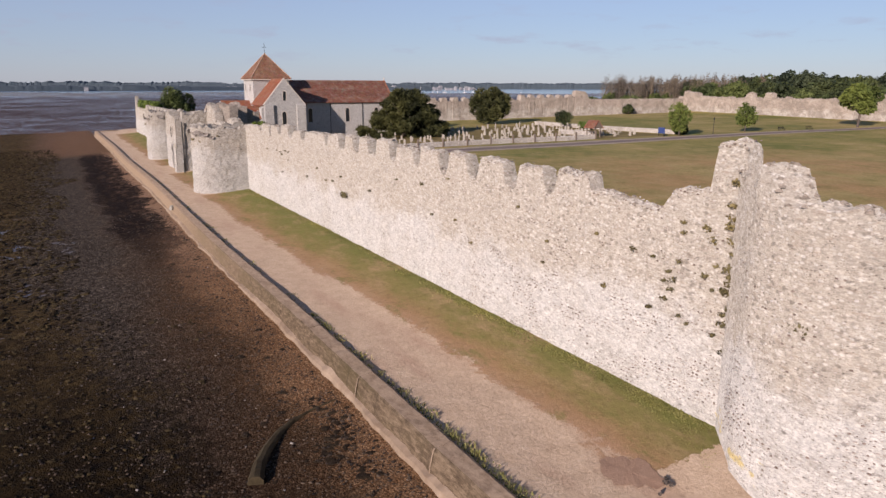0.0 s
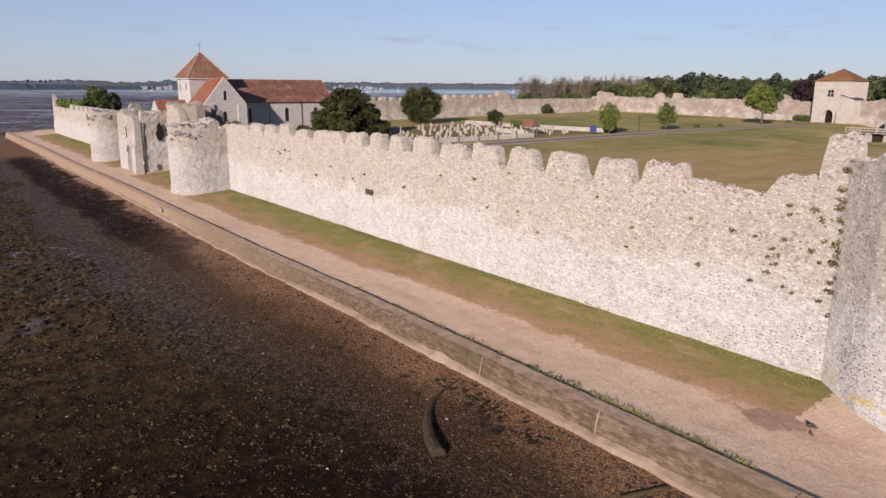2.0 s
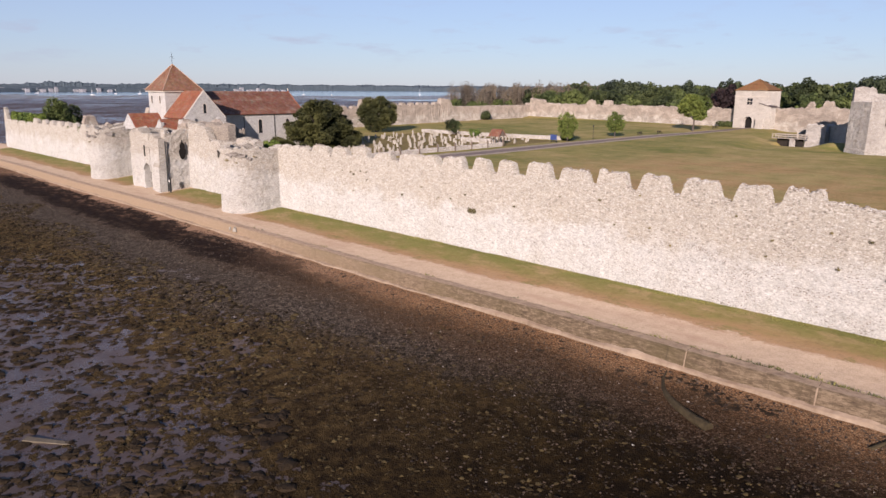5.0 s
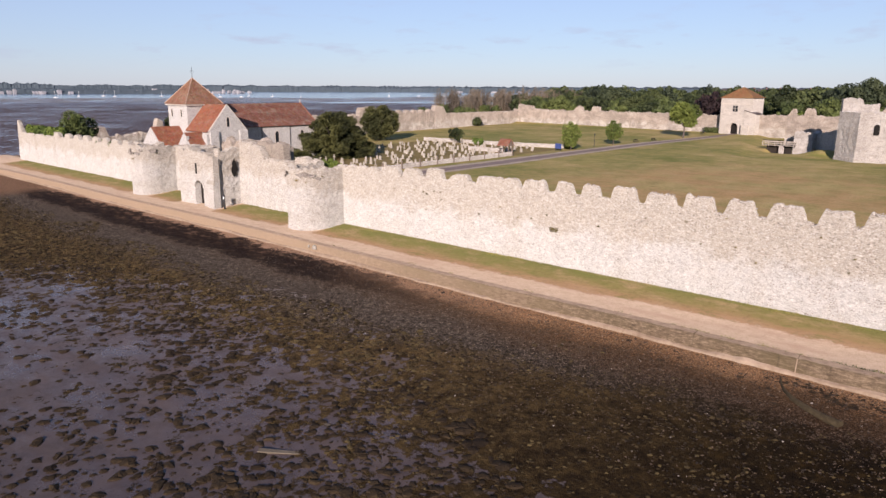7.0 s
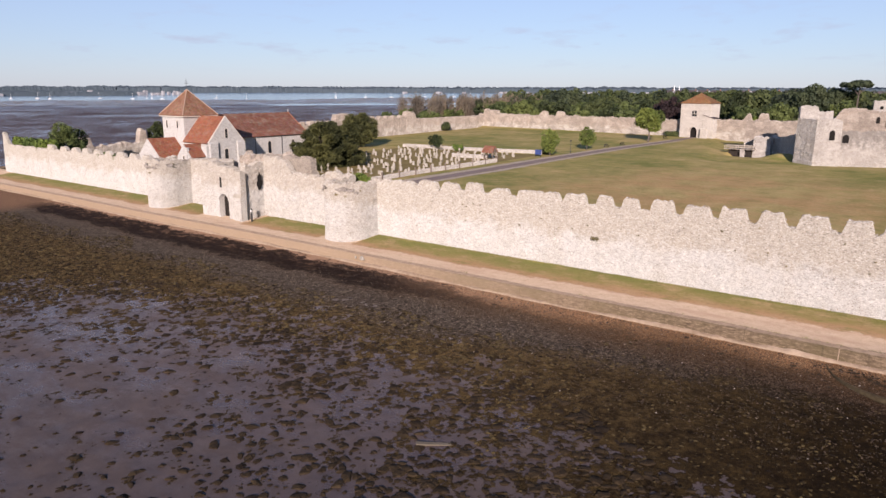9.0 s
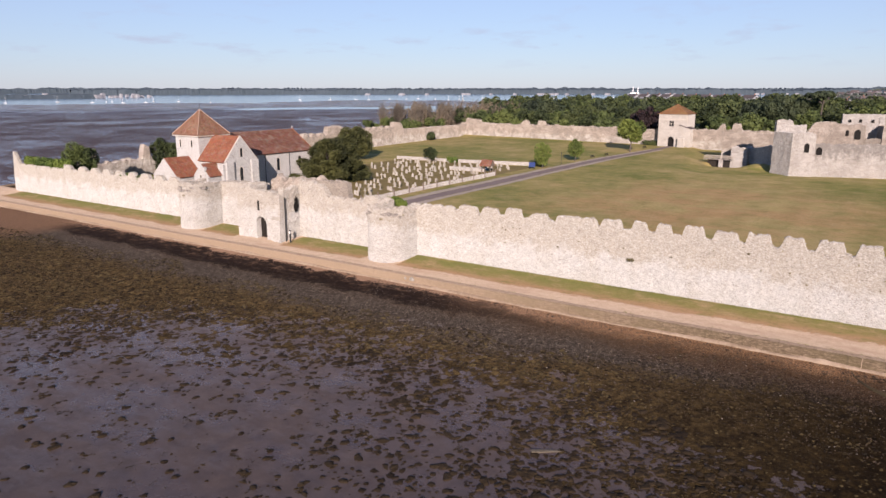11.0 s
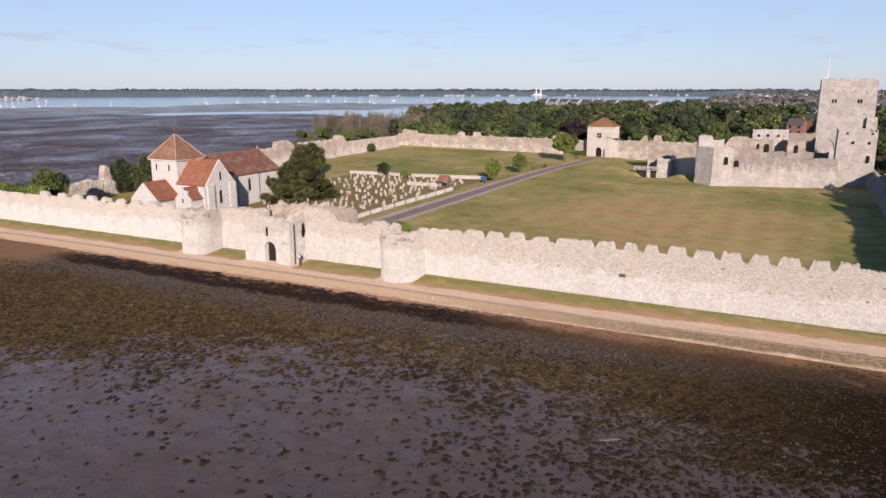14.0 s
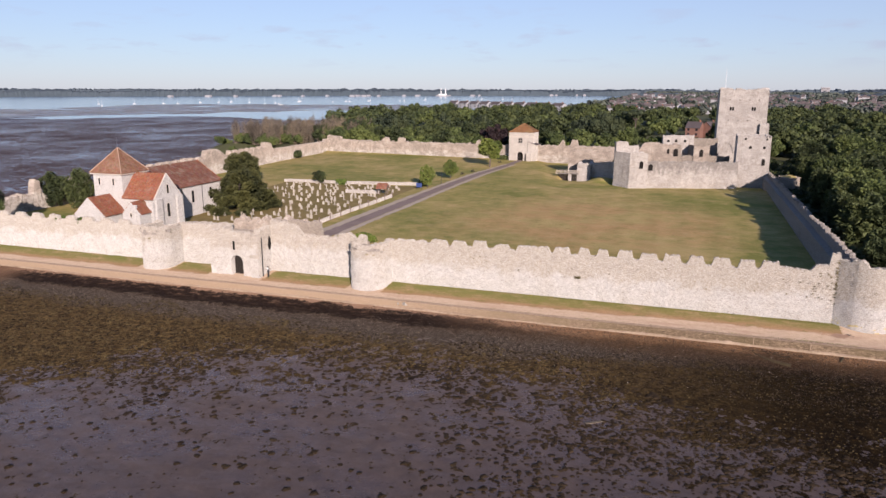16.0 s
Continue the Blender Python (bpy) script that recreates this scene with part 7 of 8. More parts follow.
def low_wall(label, pts, h, thick=0.45, posts=0.0):
    w = thing("churchyard_wall", label, "wall")
    part("wall", rough_wall(pts, lambda x, y, s: inside_z(x, y) + h + 0.08 * fuzz(x, y, 0, 0.8), lambda x, y: inside_z(x, y) - 0.1, thick, None, None, 0.6, 2.5, 0.04, 0.0), w, ASHLAR)
    if posts:
        for x, y in sample_path(pts, posts):
            part("post", box(x - 0.14, x + 0.14, y - 0.14, y + 0.14, inside_z(x, y) - 0.1, inside_z(x, y) + h + 0.75, 0.02), w, WOOD)


low_wall("low stone churchyard wall with fence posts along the path", [(-7.6, 29), (-7.2, 55), (-6.4, 80.5)], 0.9, 0.4, 5.5)
low_wall("low pale boundary wall behind the graves", [(-53, 99), (-30, 101), (-5.2, 105.2)], 0.9)
low_wall("short white wall beside the small gate shelter", [(-23.0, 84.0), (-12.5, 85.2)], 1.0)


def headstone(w, h, t, style):
    bm = bmesh.new()
    if style == "cross":
        pts = [(-w * 0.15, 0), (w * 0.15, 0), (w * 0.15, h * 0.6), (w * 0.5, h * 0.6), (w * 0.5, h * 0.78), (w * 0.15, h * 0.78), (w * 0.15, h), (-w * 0.15, h), (-w * 0.15, h * 0.78), (-w * 0.5, h * 0.78), (-w * 0.5, h * 0.6), (-w * 0.15, h * 0.6)]
    elif style == "round":
        pts = [(-w / 2, 0), (w / 2, 0)] + [(w / 2 * math.cos(i * math.pi / 8), h - w / 2 + w / 2 * math.sin(i * math.pi / 8)) for i in range(9)]
    else:
        pts = [(-w / 2, 0), (w / 2, 0), (w / 2, h * 0.82), (w * 0.25, h * 0.92), (0, h), (-w * 0.25, h * 0.92), (-w / 2, h * 0.82)]
    f = bm.faces.new([bm.verts.new((x, -t / 2, z)) for x, z in pts])
    r = bmesh.ops.extrude_face_region(bm, geom=[f])
    bmesh.ops.translate(bm, vec=(0, t, 0), verts=[v for v in r["geom"] if isinstance(v, bmesh.types.BMVert)])
    bmesh.ops.recalc_face_normals(bm, faces=bm.faces[:])
    return bm


def graves():
    labels = {"round": "pale round-topped headstone in the churchyard", "shoulder": "weathered pointed headstone in the churchyard", "cross": "stone cross grave marker in the churchyard"}
    protos = []
    r = rng_of(15)
    spots = []
    for row in range(15):
        y = 36 + row * 4.3
        x = -48.0 + 3 * r.rand()
        while x < -9.5:
            px, py = x, y + 2.4 * r.rand()
            clear = math.hypot(px + 37.3, py - 51.2) > 9.5 and (px > -40 or py > 60) and not (-24 < px < -11 and 82 < py < 87)
            if clear and r.rand() < 0.8:
                spots.append((px, py))
            x += 1.2 + 2.2 * r.rand()
    for i, (x, y) in enumerate(spots):
        st = ("round", "shoulder", "round", "cross", "shoulder", "round")[i % 6]
        k = i % 6
        if i < 6:
            g = thing("headstone", labels[st], "gravestone", "headstones in the churchyard")
            part("slab", headstone(0.52 + 0.04 * k, 0.9 + 0.1 * (k % 4) + (0.35 if st == "cross" else 0), 0.13, st), g, STONE)
            part("plinth", box(-0.4, 0.4, -0.18, 0.18, -0.15, 0.1, 0.02), g, STONE)
            protos.append(g)
            g.matrix_basis = pose(x, y, inside_z(x, y) + 0.03, 4 * r.rand() - 2, 0, 12 * r.rand() - 6)
        else:
            copy_thing(protos[k], pose(x, y, inside_z(x, y) + 0.03, 10 * r.rand() - 5, 8 * r.rand() - 4, 16 * r.rand() - 8))


graves()


def lych_gate():
    g = thing("lych_gate", "small timber gate shelter with a red tiled roof", "shelter", at=pose(-10.6, 83.5, inside_z(-10.6, 83.5)))
    for x in (-1.3, 1.3):
        for y in (-0.7, 0.7):
            part("post", box(x - 0.09, x + 0.09, y - 0.09, y + 0.09, -0.1, 2.2), g, WOOD)
    part("roof", slope((-1.7, -1.3, 1.95), (1.7, -1.3, 1.95), (1.6, 0, 3.6), (-1.6, 0, 3.6), 0.06, 8, 8, 0), g, TILE_OLD)
    part("roof", slope((1.7, 1.3, 1.95), (-1.7, 1.3, 1.95), (-1.6, 0, 3.6), (1.6, 0, 3.6), 0.06, 8, 8, 0), g, TILE_OLD)
    for a, b in ((-1.5, -1.44), (1.44, 1.5)):
        part("gable", ([(x, y, z) for x in (a, b) for y, z in ((-1.2, 2.0), (1.2, 2.0), (0, 3.5))], [(0, 2, 1), (3, 4, 5), (0, 1, 4, 3), (1, 2, 5, 4), (2, 0, 3, 5)]), g, WOOD)


lych_gate()


def bench(x, y, turn):
    b = thing("bench", "dark wooden park bench beside the path", "bench", "benches by the path", at=pose(x, y, inside_z(x, y), 0, 0, turn))
    for i in range(3):
        part("slat", box(-0.9, 0.9, -0.25 + 0.17 * i, -0.11 + 0.17 * i, 0.42, 0.46), b, DARKWOOD)
    for i in range(2):
        part("slat", box(-0.9, 0.9, 0.27, 0.31, 0.58 + 0.18 * i, 0.71 + 0.18 * i), b, DARKWOOD)
    for sx in (-0.75, 0.75):
        for sy in (-0.2, 0.28):
            part("leg", box(sx - 0.04, sx + 0.04, sy - 0.04, sy + 0.04, 0, 0.44 if sy < 0 else 0.9), b, DARKWOOD)


bench(-2.0, 134.5, 80)
bench(-0.6, 143.0, 80)
bench(1.6, 174.0, 75)
sign = thing("sign_board", "blue information board on two posts", "sign", at=pose(-4.6, 97.5, inside_z(-4.6, 97.5)))
part("panel", box(-0.95, 0.95, -0.04, 0.04, 0.6, 1.9, 0.02), sign, BLUE)
for sx in (-0.8, 0.8):
    part("post", box(sx - 0.05, sx + 0.05, 0.04, 0.14, -0.1, 1.95), sign, IRON)
lamp = thing("street_lamp", "slim black lamp post beside the path", "lamp post", at=pose(-1.8, 110.5, inside_z(-1.8, 110.5)))
part("post", rod((0, 0, -0.1), (0, 0, 3.2), 0.07, 0.05), lamp, IRON)
part("lantern", joined([rod((0, 0, 3.2), (0, 0, 3.6), 0.1, 0.2, 6), rod((0, 0, 3.6), (0, 0, 3.8), 0.22, 0.05, 6)]), lamp, IRON)
board = thing("sign_board", "small information panel on a dark post beside the gate", "sign", at=pose(6.1, -3.4, 0.15))
part("post", box(-0.12, 0.12, -0.08, 0.08, -0.1, 1.9, 0.02), board, IRON)
part("panel", box(-0.14, 0.14, -0.13, -0.08, 1.35, 1.7, 0.01), board, WHITE)


# ---- foreshore clutter ----
def lumps(spots, seed, squash=0.35):
    """Low ragged mounds (x, y, z, size), joined, as (verts, faces)."""
    r = rng_of(seed)
    vs, fs = [], []
    for x, y, z, s in spots:
        k = len(vs)
        turn, st = 6.28 * r.rand(), 0.55 + 0.45 * r.rand()
        n = 7
        for ring, (q, h) in enumerate(((1.0, -0.04), (0.66, squash * 0.65))):
            for i in range(n):
                a = 2 * math.pi * i / n
                w = s * q * (0.5 + 0.85 * r.rand())
                px, py = w * math.cos(a), w * st * math.sin(a)
                vs.append((x + px * math.cos(turn) - py * math.sin(turn), y + px * math.sin(turn) + py * math.cos(turn), z + h * s * (0.7 + 0.6 * r.rand())))
        vs.append((x, y, z + squash * s))
        for i in range(n):
            fs.append((k + i, k + (i + 1) % n, k + n + (i + 1) % n, k + n + i))
            fs.append((k + n + i, k + n + (i + 1) % n, k + 2 * n))
    return vs, fs


def flats(x, y):
    """How far out on the wet flats a place lies, in metres."""
    return -y - 26.0 - 0.25 * min(max(40 - x, 0), 80) - 0.55 * min(max(x - 57, 0), 20) - 0.6 * min(max(16 - x, 0), 30) + 7 * fuzz(x, y, 0, 0.06, 3)


SEAWEED, _n, _l, _b = material("brown_seaweed", 0.9, 0.08, 1.0)
_c1 = ramp(_n, _l, _n.new("ShaderNodeNewGeometry").outputs["Random Per Island"], (0.0, (0.016, 0.010, 0.007)), (0.55, (0.066, 0.047, 0.022)), (1.0, (0.165, 0.122, 0.054)))
_l.new(mix(_n, _l, noise_tex(_n, _l, coords(_n, _l, (1, 1, 1), "Position"), 6.0, 5, 0.7), (0.01, 0.008, 0.006), _c1), _b.inputs["Base Color"])
bump(_n, _l, _b, noise_tex(_n, _l, coords(_n, _l, (1, 1, 1), "Position"), 12.0, 4, 0.7), 1.0, 0.06)


SEAWEED_DARK = make_plain("dark_wet_seaweed", (0.012, 0.008, 0.006), (0.066, 0.045, 0.024), 2.5, 0.85, 0.9, (1, 1, 1), 0.1)


def seaweed():
    r = rng_of(23)
    out, inn = [], []
    while len(out) < 26500:
        x, y = -110 + 270 * r.rand(), -118 + 92 * r.rand()
        f = flats(x, y)
        patch = fuzz(x, y, 0, 0.09, 5) + 0.6 * fuzz(x, y, 0, 0.3, 2)
        p = 0.10 + 0.9 * smooth(16, -1, f) * smooth(-0.5, 0.3, patch) + 0.6 * smooth(0.15, 0.5, patch) * smooth(30, 12, f)
        if x > 50:
            p += 0.75 * smooth(46, 62, x) * smooth(150, 96, x)
        if -4 < f and r.rand() < p:
            out.append((x, y, shore_z(x, y), 0.12 + 0.36 * r.rand() ** 2 + (0.2 if patch > 0.4 and r.rand() < 0.3 else 0)))
    ob = part("seaweed", lumps(out, 1, 0.24), None, SEAWEED_DARK)
    tagged(ob, "dark brown seaweed clumps scattered over the wet mud", "seaweed", "", "stuff")
    while len(inn) < 22000:
        x, y = -60 + 162 * r.rand() ** 0.9, -44 + 31 * r.rand()
        d = -(y + 9.3) + 4 * fuzz(x, y, 0, 0.12)
        if flats(x, y) < 3 and d > 4.5 + 5.0 * smooth(75, 55, x) and r.rand() < 0.35 + 0.65 * smooth(5, 11, d):
            inn.append((x, y, shore_z(x, y), (0.07 + 0.23 * r.rand() ** 1.8) * (1 - 0.45 * smooth(58, 72, x))))
    ob = part("seaweed", lumps(inn, 2, 0.42), None, SEAWEED)
    tagged(ob, "mat of olive and brown bladderwrack over the stones", "seaweed", "", "stuff")


seaweed()

PEBBLE, _n, _l, _b = material("beach_pebbles", 0.8, 0.3)
_l.new(ramp(_n, _l, _n.new("ShaderNodeNewGeometry").outputs["Random Per Island"], (0.0, (0.01, 0.007, 0.005)), (0.6, (0.05, 0.034, 0.022)), (0.98, (0.12, 0.085, 0.057)), (0.997, (0.34, 0.30, 0.26))), _b.inputs["Base Color"])


def pebbles():
    r = rng_of(31)
    spots = []
    while len(spots) < 16000:
        x = 104 - 74 * r.rand() ** 1.5
        y = -9.6 - 16 * r.rand() ** 1.3
        spots.append((x, y, shore_z(x, y), 0.03 + 0.055 * r.rand() ** 2))
    tagged(part("pebbles", lumps(spots, 3, 0.6), None, PEBBLE), "loose flint pebbles and white shells on the beach", "pebbles", "", "stuff")
    spots = []
    while len(spots) < 220:
        x, y = 104 - 90 * r.rand(), -9.5 - 5.0 * r.rand() ** 1.5
        spots.append((x, y, shore_z(x, y), 0.08 + 0.22 * r.rand() ** 3))
    for k in range(26):
        spots.append((80.5 + 5.5 * r.rand(), -10.0 - 0.9 * r.rand() - 0.12 * k / 26, shore_z(83, -10.4), 0.1 + 0.14 * r.rand()))
    for x, y, s in ((84.9, -11.3, 0.6), (85.4, -11.5, 0.45), (86.9, -10.7, 0.5), (83.2, -10.3, 0.45), (84.3, -11.0, 0.35), (87.3, -10.9, 0.3)):
        for k in range(int(46 * s)):
            a, q = 6.28 * r.rand(), s * 1.15 * r.rand() ** 0.7
            u, w = x + q * math.cos(a) * 1.25, y + q * math.sin(a) * 0.8
            spots.append((u, w, shore_z(u, w), 0.07 + 0.16 * r.rand() ** 2))
    tagged(part("wrack", lumps(spots, 4, 0.12), None, SEAWEED_DARK), "dried black wrack washed up along the shingle", "seaweed", "", "stuff")


pebbles()


def bent_log(pts, r0, r1, name, label):
    t = thing(name, label, "log")
    vs, fs = [], []
    n, seg = len(pts), 9
    fine = []
    for k in range(n - 1):
        for i in range(6):
            fine.append([a + (b - a) * i / 6 for a, b in zip(pts[k], pts[k + 1])])
    fine.append(list(pts[-1]))
    for i, p in enumerate(fine):
        a, b = fine[max(0, i - 1)], fine[min(len(fine) - 1, i + 1)]
        q = (Vector(b) - Vector(a)).to_track_quat("Z", "Y").to_matrix()
        rr = r0 + (r1 - r0) * i / (len(fine) - 1)
        for s in range(seg):
            an = 2 * math.pi * s / seg
            w = rr * (1 + 0.14 * fuzz(p[0] * 3, p[1] * 3, an, 1.0))
            vs.append(tuple(Vector(p) + q @ Vector((w * math.cos(an), w * math.sin(an), 0))))
    for i in range(len(fine) - 1):
        for s in range(seg):
            fs.append((i * seg + s, i * seg + (s + 1) % seg, (i + 1) * seg + (s + 1) % seg, (i + 1) * seg + s))
    fs += [tuple(range(seg))[::-1], tuple((len(fine) - 1) * seg + s for s in range(seg))]
    part("trunk", (vs, fs), t, LOGWOOD)


bent_log([(85.75, -14.2, -1.12), (84.8, -13.85, -1.1), (83.9, -13.35, -1.08), (82.9, -12.6, -1.05), (82.2, -11.8, -1.03), (81.7, -10.9, -1.0), (81.3, -9.7, -0.95)], 0.28, 0.05, "driftwood_log", "curved algae-covered driftwood log lying on the beach")
bent_log([(91.6, -11.3, -1.0), (91.9, -10.5, -0.95), (92.2, -9.7, -0.9)], 0.12, 0.09, "driftwood_log", "short pale driftwood post lying on the shingle")


def beach_bits():
    """A bleached plank on the mud, a knocked-off lump of the wall, and twigs on the path."""
    pale = make_plain("bleached_timber", (0.09, 0.072, 0.05), (0.19, 0.155, 0.11), 3.0, 0.9, 0.4)
    p = thing("driftwood_plank", "bleached driftwood plank half sunk in wet mud", "plank", at=pose(65.3, -35.7, -1.58, 4, 3, 40))
    bm = box(-1.5, 1.5, -0.17, 0.17, -0.05, 0.06, 0.02)
    for v in bm.verts:
        v.co.y *= 1.0 - 0.35 * smooth(0.2, 1.5, v.co.x)
        v.co.z += 0.03 * fuzz(v.co.x, v.co.y, 0, 1.0)
    part("board", bm, p, pale)
    p = thing("driftwood_plank", "short bleached timber lying in the mud", "plank", at=pose(64.2, -32.6, -1.58, 3, -2, 25))
    part("board", box(-0.5, 0.5, -0.12, 0.12, -0.05, 0.06, 0.02), p, pale)
    for k, (x, y, z, s) in enumerate(((33.3, -9.05, -0.28, 0.5), (32.3, -9.0, -0.3, 0.34))):
        b = thing("stone_block", "white broken stone lying against the sea wall", "stone", at=pose(x, y, z, 0, 0, 50 * k))
        part("block", lumps([(0, 0, 0, s)], 40 + k, 0.8), b, STONE)
    v, f = leaf_cloud([(93.9, -3.75, 0.2, 0.18, 0.10, 0.06), (93.7, -3.6, 0.2, 0.08, 0.06, 0.04), (94.2, -4.4, 0.2, 0.06, 0.05, 0.04)], 90, 0.05, 5, 0.1)
    tagged(part("twigs", (v, f), None, BARK), "dark twigs and dead leaves on the gravel", "twigs", "", "stuff")


beach_bits()


# ---- loose stones on the broken wall heads ----
def rim_hollows():
    """Dark gaps and tufts where the rims of the bastions have crumbled."""
    r = rng_of(97)
    for cx, base in ((24.55, 7.35), (-17.0, 7.6)):
        for k in range(9):
            a = radians(196 + 150 * r.rand())
            w = 0.25 + 0.4 * r.rand()
            p = Vector((cx + 2.98 * math.cos(a), -2.4 + 2.98 * math.sin(a), base - 0.35 - 0.9 * r.rand()))
            q = [0.6 + 0.6 * r.rand() for _ in range(9)]
            vs = [(w * q[i] * math.cos(i * 0.698), 0.0, 0.45 * w * q[i] * math.sin(i * 0.698)) for i in range(9)] + [(0.0, 0.22, 0.0)]
            # the gap's shade is coloured in with the darker flint
            part("hollow", (vs, [(i, (i + 1) % 9, 9) for i in range(9)]), fort, FLINT_SHADED_CORE, at=pose(p.x + 0.13 * math.cos(a), p.y + 0.13 * math.sin(a), p.z, 0, 0, math.degrees(a) + 90))


rim_hollows()


def wall_head_rubble():
    r = rng_of(81)
    for owner, label in ((fort, "loose flints along the ruined wall heads"), (bpy.data.objects["water_gate"], "loose rubble on the broken gate walls")):
        spots, far = [], []
        for ob in list(owner.children):
            if ob.name.split(".")[0] in ("curtain", "bastion", "front", "flank", "rear_wall", "pier"):
                for q in ob.data.polygons:
                    if q.normal.z > 0.45 and q.center.z > 5.0:
                        distant = q.center.y > 60 or q.center.x < -84
                        n = q.area * (1.2 if distant else 7.0)
                        n = int(n) + (r.rand() < n - int(n))
                        vs = [ob.data.vertices[i].co for i in q.vertices]
                        for _ in range(n):
                            p = vs[0].lerp(vs[1], r.rand()).lerp(vs[-1].lerp(vs[2], r.rand()), r.rand())
                            (far if distant else spots).append((p.x, p.y, p.z - 0.02, 0.22 + 0.2 * r.rand() if distant else 0.06 + 0.13 * r.rand() ** 2))
        if len(spots) > 11000:
            spots = [spots[i] for i in r.permutation(len(spots))[:11000]]
        tagged(part("loose_flints", lumps(spots + far[:2500], 9, 0.7), owner, FLINT_OLD_SHADED if owner is fort else FLINT), label, "", "", "stuff")


wall_head_rubble()


# ---- weeds and grass ----
def blades(spots, seed, mat, name, label, h=0.2, per=12, spread=0.25):
    r = rng_of(seed)
    vs, fs = [], []
    for x, y, z, s in spots:
        for _ in range(per):
            a = 6.28 * r.rand()
            bx, by = x + spread * s * r.normal(), y + spread * s * r.normal()
            dx, dy, hh = 0.5 * h * s * math.cos(a) * r.rand(), 0.5 * h * s * math.sin(a) * r.rand(), h * s * (0.5 + 0.7 * r.rand())
            w = 0.022 + 0.02 * r.rand()
            k = len(vs)
            vs += [(bx - w * math.sin(a), by + w * math.cos(a), z), (bx + w * math.sin(a), by - w * math.cos(a), z), (bx + dx, by + dy, z + hh)]
            fs.append((k, k + 1, k + 2))
    tagged(part(name, (vs, fs), None, mat), label, "grass", "", "stuff")


TUFT = make_leaves("coarse_grass", (0.15, 0.155, 0.045), (0.27, 0.25, 0.088))
_r = rng_of(51)
_spots = []
for _i in range(520):
    x = 92.5 - 65 * _r.rand() ** 1.2
    y = -0.05 - 0.45 * _r.rand() ** 2
    _spots.append((x, y, bank_z(x, y), 0.5 + 0.8 * _r.rand()))
for _i in range(140):
    x = 94.5 - 14 * _r.rand()
    y = -0.2 - 0.9 * _r.rand() - 0.35 * max(0.0, x - 91.5)
    if math.hypot(x - 96.7, y - 2.2) > 4.7:
        _spots.append((x, y, bank_z(x, y), 0.25 + 0.35 * _r.rand()))
blades(_spots, 1, TUFT, h=0.07, per=12, name="grass_tufts", label="uneven grass tufts along the foot of the wall")
_spots = []
for _i in range(260):
    x = 94 - 22 * _r.rand() ** 1.4 if _i % 3 else 94 - 90 * _r.rand()
    y = SEA_WALL_Y + 0.45 + 0.35 * _r.rand() ** 2
    _spots.append((x, y, 0.08, 0.3 + 0.5 * _r.rand() * (1.3 if 84 < x < 92 else 0.7)))
blades(_spots, 2, TUFT, "grass_tufts", "weeds growing along the path side of the sea wall")


def wall_weeds():
    r = rng_of(61)
    vs, fs = [], []
    spots = [(57.9, -0.1, 3.85, 0.5)]
    for i in range(34):
        x = 92 - 60 * r.rand() ** 1.7
        z = 3.6 + 3.4 * r.rand()
        spots.append((x, 0.08, z, 0.06 + 0.15 * r.rand() ** 2))
    for i in range(34):
        x = 92.25 + 0.3 * r.rand() if i % 3 else 88.5 + 3.8 * r.rand()
        spots.append((x, 0.05, 2.0 + 7.0 * r.rand() ** 0.7, 0.10 + 0.2 * r.rand() ** 2))
    for i in range(15):
        a = radians(180 + 100 * r.rand())
        rr, cx, cy = (4.5, 96.7, 2.2) if i % 4 == 0 else ((3.0, 24.55, -2.4) if i % 3 == 1 else (3.0, -17.0, -2.4))
        if i % 3:
            a = radians(270 + 90 * r.rand())
        spots.append((cx + rr * math.cos(a), cy + rr * math.sin(a), 5.6 + 1.6 * r.rand(), 0.14 + 0.24 * r.rand() ** 2))
    for k, (x, y, z, s) in enumerate(spots):
        v, f = leaf_cloud([(x, y - 0.05, z, s, 0.16, s * 0.55)], 26 if s < 0.4 else 120, 0.055 if s < 0.4 else 0.07, 900 + k, 0.2)
        n0 = len(vs)
        vs += v
        fs += [tuple(i + n0 for i in q) for q in f]
    tagged(part("wall_weeds", (vs, fs), None, WEED), "dry brown-green weeds rooted in the wall joints", "weeds", "", "stuff")


wall_weeds()

# damp soil patch on the path
_v, _f = [], []
for _i in range(28):
    _a = 2 * math.pi * _i / 28
    _q = 1.0 + 0.3 * fuzz(math.cos(_a) * 2, math.sin(_a) * 2, 0, 1.0, 4) + 0.3 * fuzz(math.cos(_a) * 7, math.sin(_a) * 7, 0, 1.0)
    _x, _y = 92.75 + 1.1 * _q * math.cos(_a), -4.15 + 0.8 * _q * math.sin(_a)
    _v.append((_x, _y, bank_z(_x, _y) + 0.03))
_v.append((92.75, -4.15, bank_z(92.75, -4.15) + 0.05))
tagged(part("soil_patch", (_v, [(i, (i + 1) % 28, 28) for i in range(28)]), None, make_plain("damp_soil", (0.36, 0.22, 0.145), (0.48, 0.32, 0.22), 4.0, 0.95, 0.5)), "dark damp soil patch on the gravel path", "soil", "", "structure")


# ---- single flints of the nearest masonry ----
FLINTS, _n, _l, _b = material("knapped_flint", 0.75, 0.35)
_f1 = ramp(_n, _l, _n.new("ShaderNodeNewGeometry").outputs["Random Per Island"], (0.0, (0.15, 0.11, 0.09)), (0.45, (0.30, 0.235, 0.195)), (0.60, (0.50, 0.455, 0.41)), (1.0, (0.66, 0.625, 0.585)))
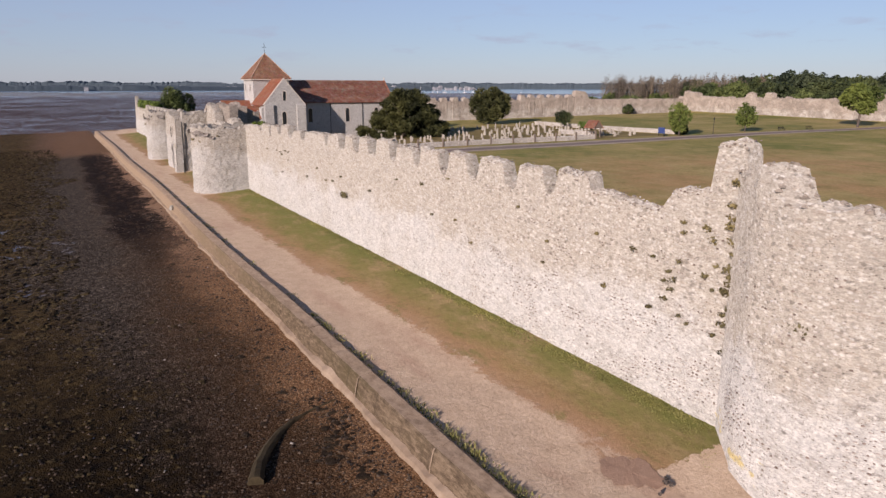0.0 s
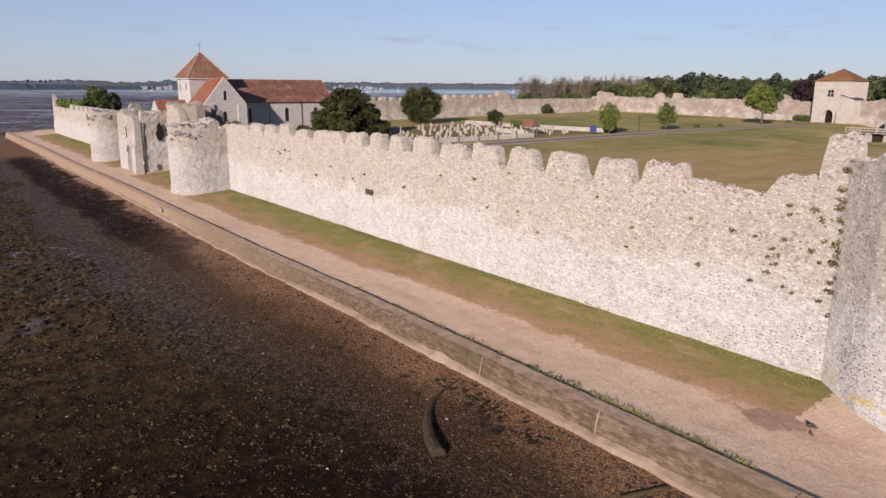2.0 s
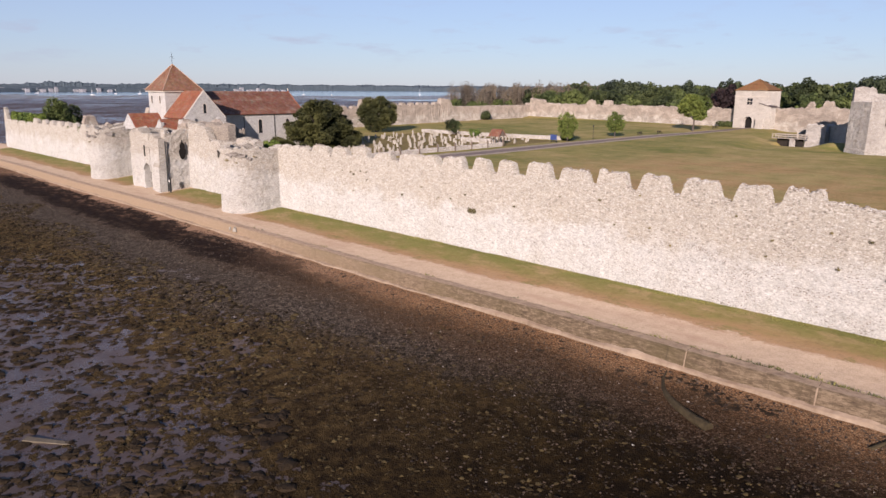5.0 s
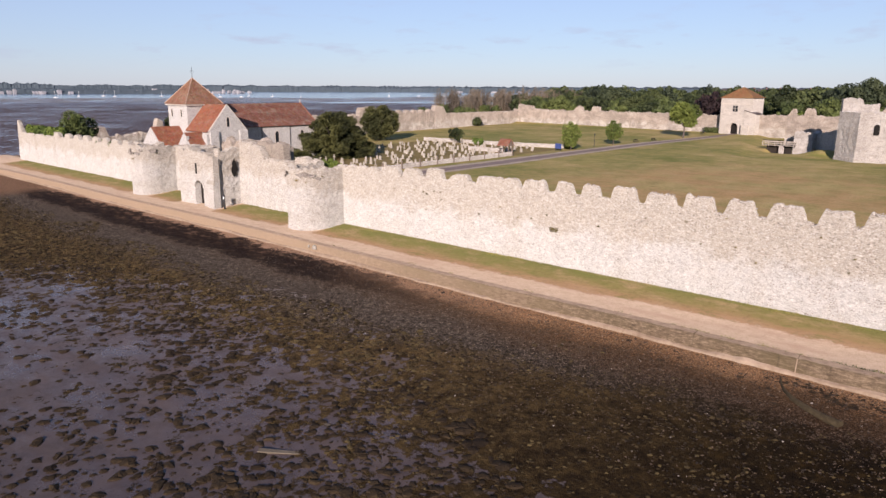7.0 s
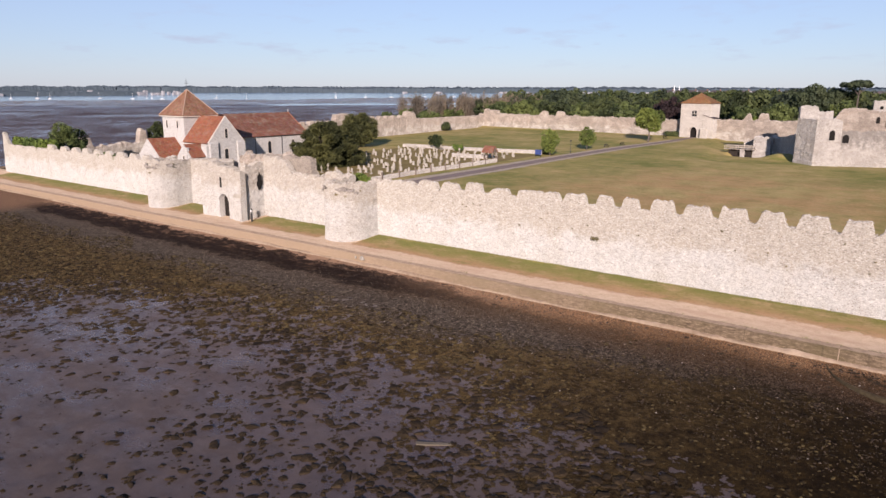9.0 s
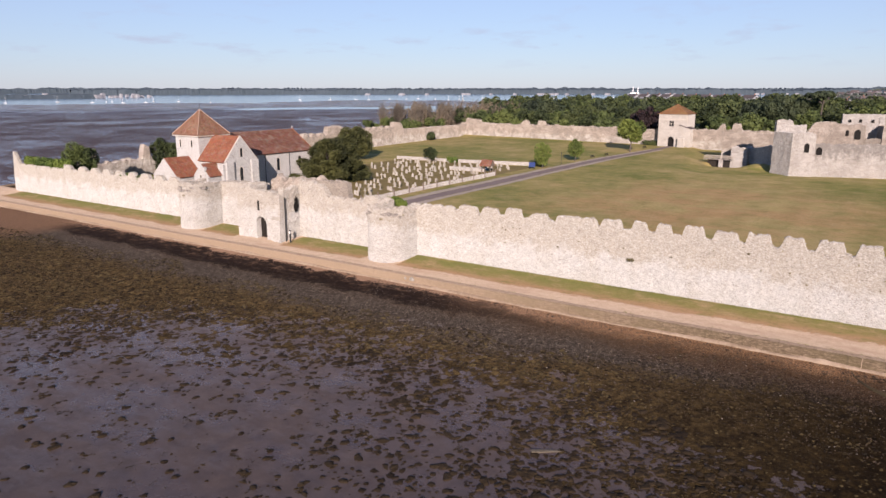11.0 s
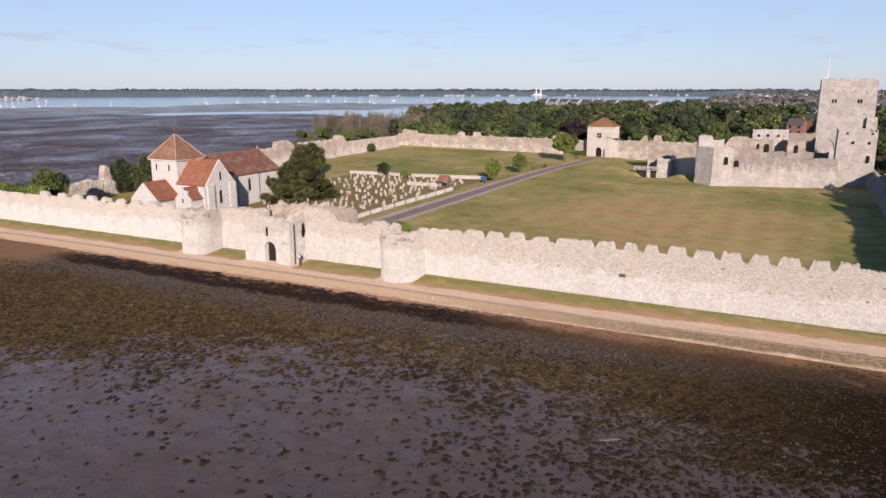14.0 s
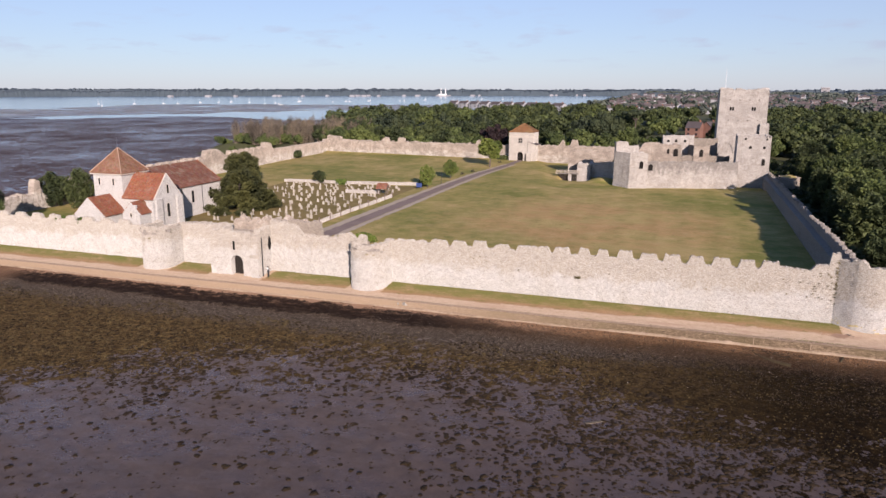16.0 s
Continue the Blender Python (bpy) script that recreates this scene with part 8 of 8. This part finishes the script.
_f2 = ramp(_n, _l, _n.new("ShaderNodeObjectInfo").outputs["Random"], (0.0, (0.5, 0.44, 0.41)), (0.25, (0.85, 0.83, 0.82)), (1.0, (1.0, 1.0, 1.0)))
_l.new(mix(_n, _l, 1.0, _f1, _f2, "MULTIPLY"), _b.inputs["Base Color"])
bump(_n, _l, _b, noise_tex(_n, _l, coords(_n, _l, (1, 1, 1), "Position"), 20.0, 3), 0.5, 0.02)


def flint_shape(seed):
    r = rng_of(seed)
    vs = []
    for q, h in ((1.0, -0.02), (0.66, 0.028)):
        for i in range(6):
            a = 2 * math.pi * i / 6 + 0.3 * r.rand()
            w = q * (0.8 + 0.4 * r.rand())
            vs.append((0.048 * w * math.cos(a), -h * 0.6, 0.027 * w * math.sin(a)))
    vs.append((0.01, -0.024, 0.0))
    fs = [(i, (i + 1) % 6, 6 + (i + 1) % 6, 6 + i) for i in range(6)] + [(6 + i, 6 + (i + 1) % 6, 12) for i in range(6)]
    return vs, fs


def flints():
    r = rng_of(71)
    shapes = [flint_shape(i) for i in range(6)]
    meshes = [mesh_of("flint", v, f, FLINTS) for v, f in shapes]
    vs, fs = [], []
    single = 0
    places = []
    z = 0.35
    while z < 7.2:
        z += 0.15
        x = 70.0
        dense = 0.85 if z < 3.8 else 0.3
        while x < 92.4:
            x += 0.13 + 0.11 * r.rand()
            if r.rand() < (dense * smooth(70, 82, x) + 0.04) * smooth(-0.25, 0.4, fuzz(x, 0, z * 2.5, 0.45, 3)):
                places.append((x, 0.07, z + 0.035 * (r.rand() - 0.5) + 0.05 * fuzz(x, 0, z, 0.5), 0.0))
        a = 222.0
        while a < 300:
            a += (0.13 + 0.11 * r.rand()) / 4.5 * 57.3
            if r.rand() < dense * smooth(-0.2, 0.4, fuzz(a * 0.08, 7, z * 2.5, 0.45, 5)):
                w = radians(a)
                rr = 4.52
                places.append((96.7 + rr * math.cos(w), 2.2 + rr * math.sin(w), z + 0.06 * (r.rand() - 0.5), a - 270))
    x = 66.0
    while x < 92.6:
        x += 0.13 + 0.1 * r.rand()
        zt = east_top(x, 0.0, 0.0)
        for k in range(3):
            places.append((x, 0.3 + 0.25 * k, zt + 0.03, 0.0))
        places.append((x, 0.06, zt - 0.15 * r.rand(), 0.0))
    order = r.permutation(len(places))
    for k in order:
        x, y, z, turn = places[k]
        j = int(r.randint(6))
        s = 0.75 + 0.5 * r.rand()
        ob_m = pose(x, y, z, 0, 20 * r.rand() - 10, turn) @ Matrix.Scale(s, 4)
        if single < 290 and (x > 86 and z < 5):
            ob = new("flint", meshes[j])
            ob.parent = fort
            ob.matrix_basis = ob_m
            single += 1
            continue
        n0 = len(vs)
        vs += [tuple(ob_m @ Vector(q)) for q in shapes[j][0]]
        fs += [tuple(i + n0 for i in q) for q in shapes[j][1]]
    ob = part("flint_facing", (vs, fs), fort, FLINTS)
    tagged(ob, "coursed flints set in pale mortar", "", "", "stuff")


flints()
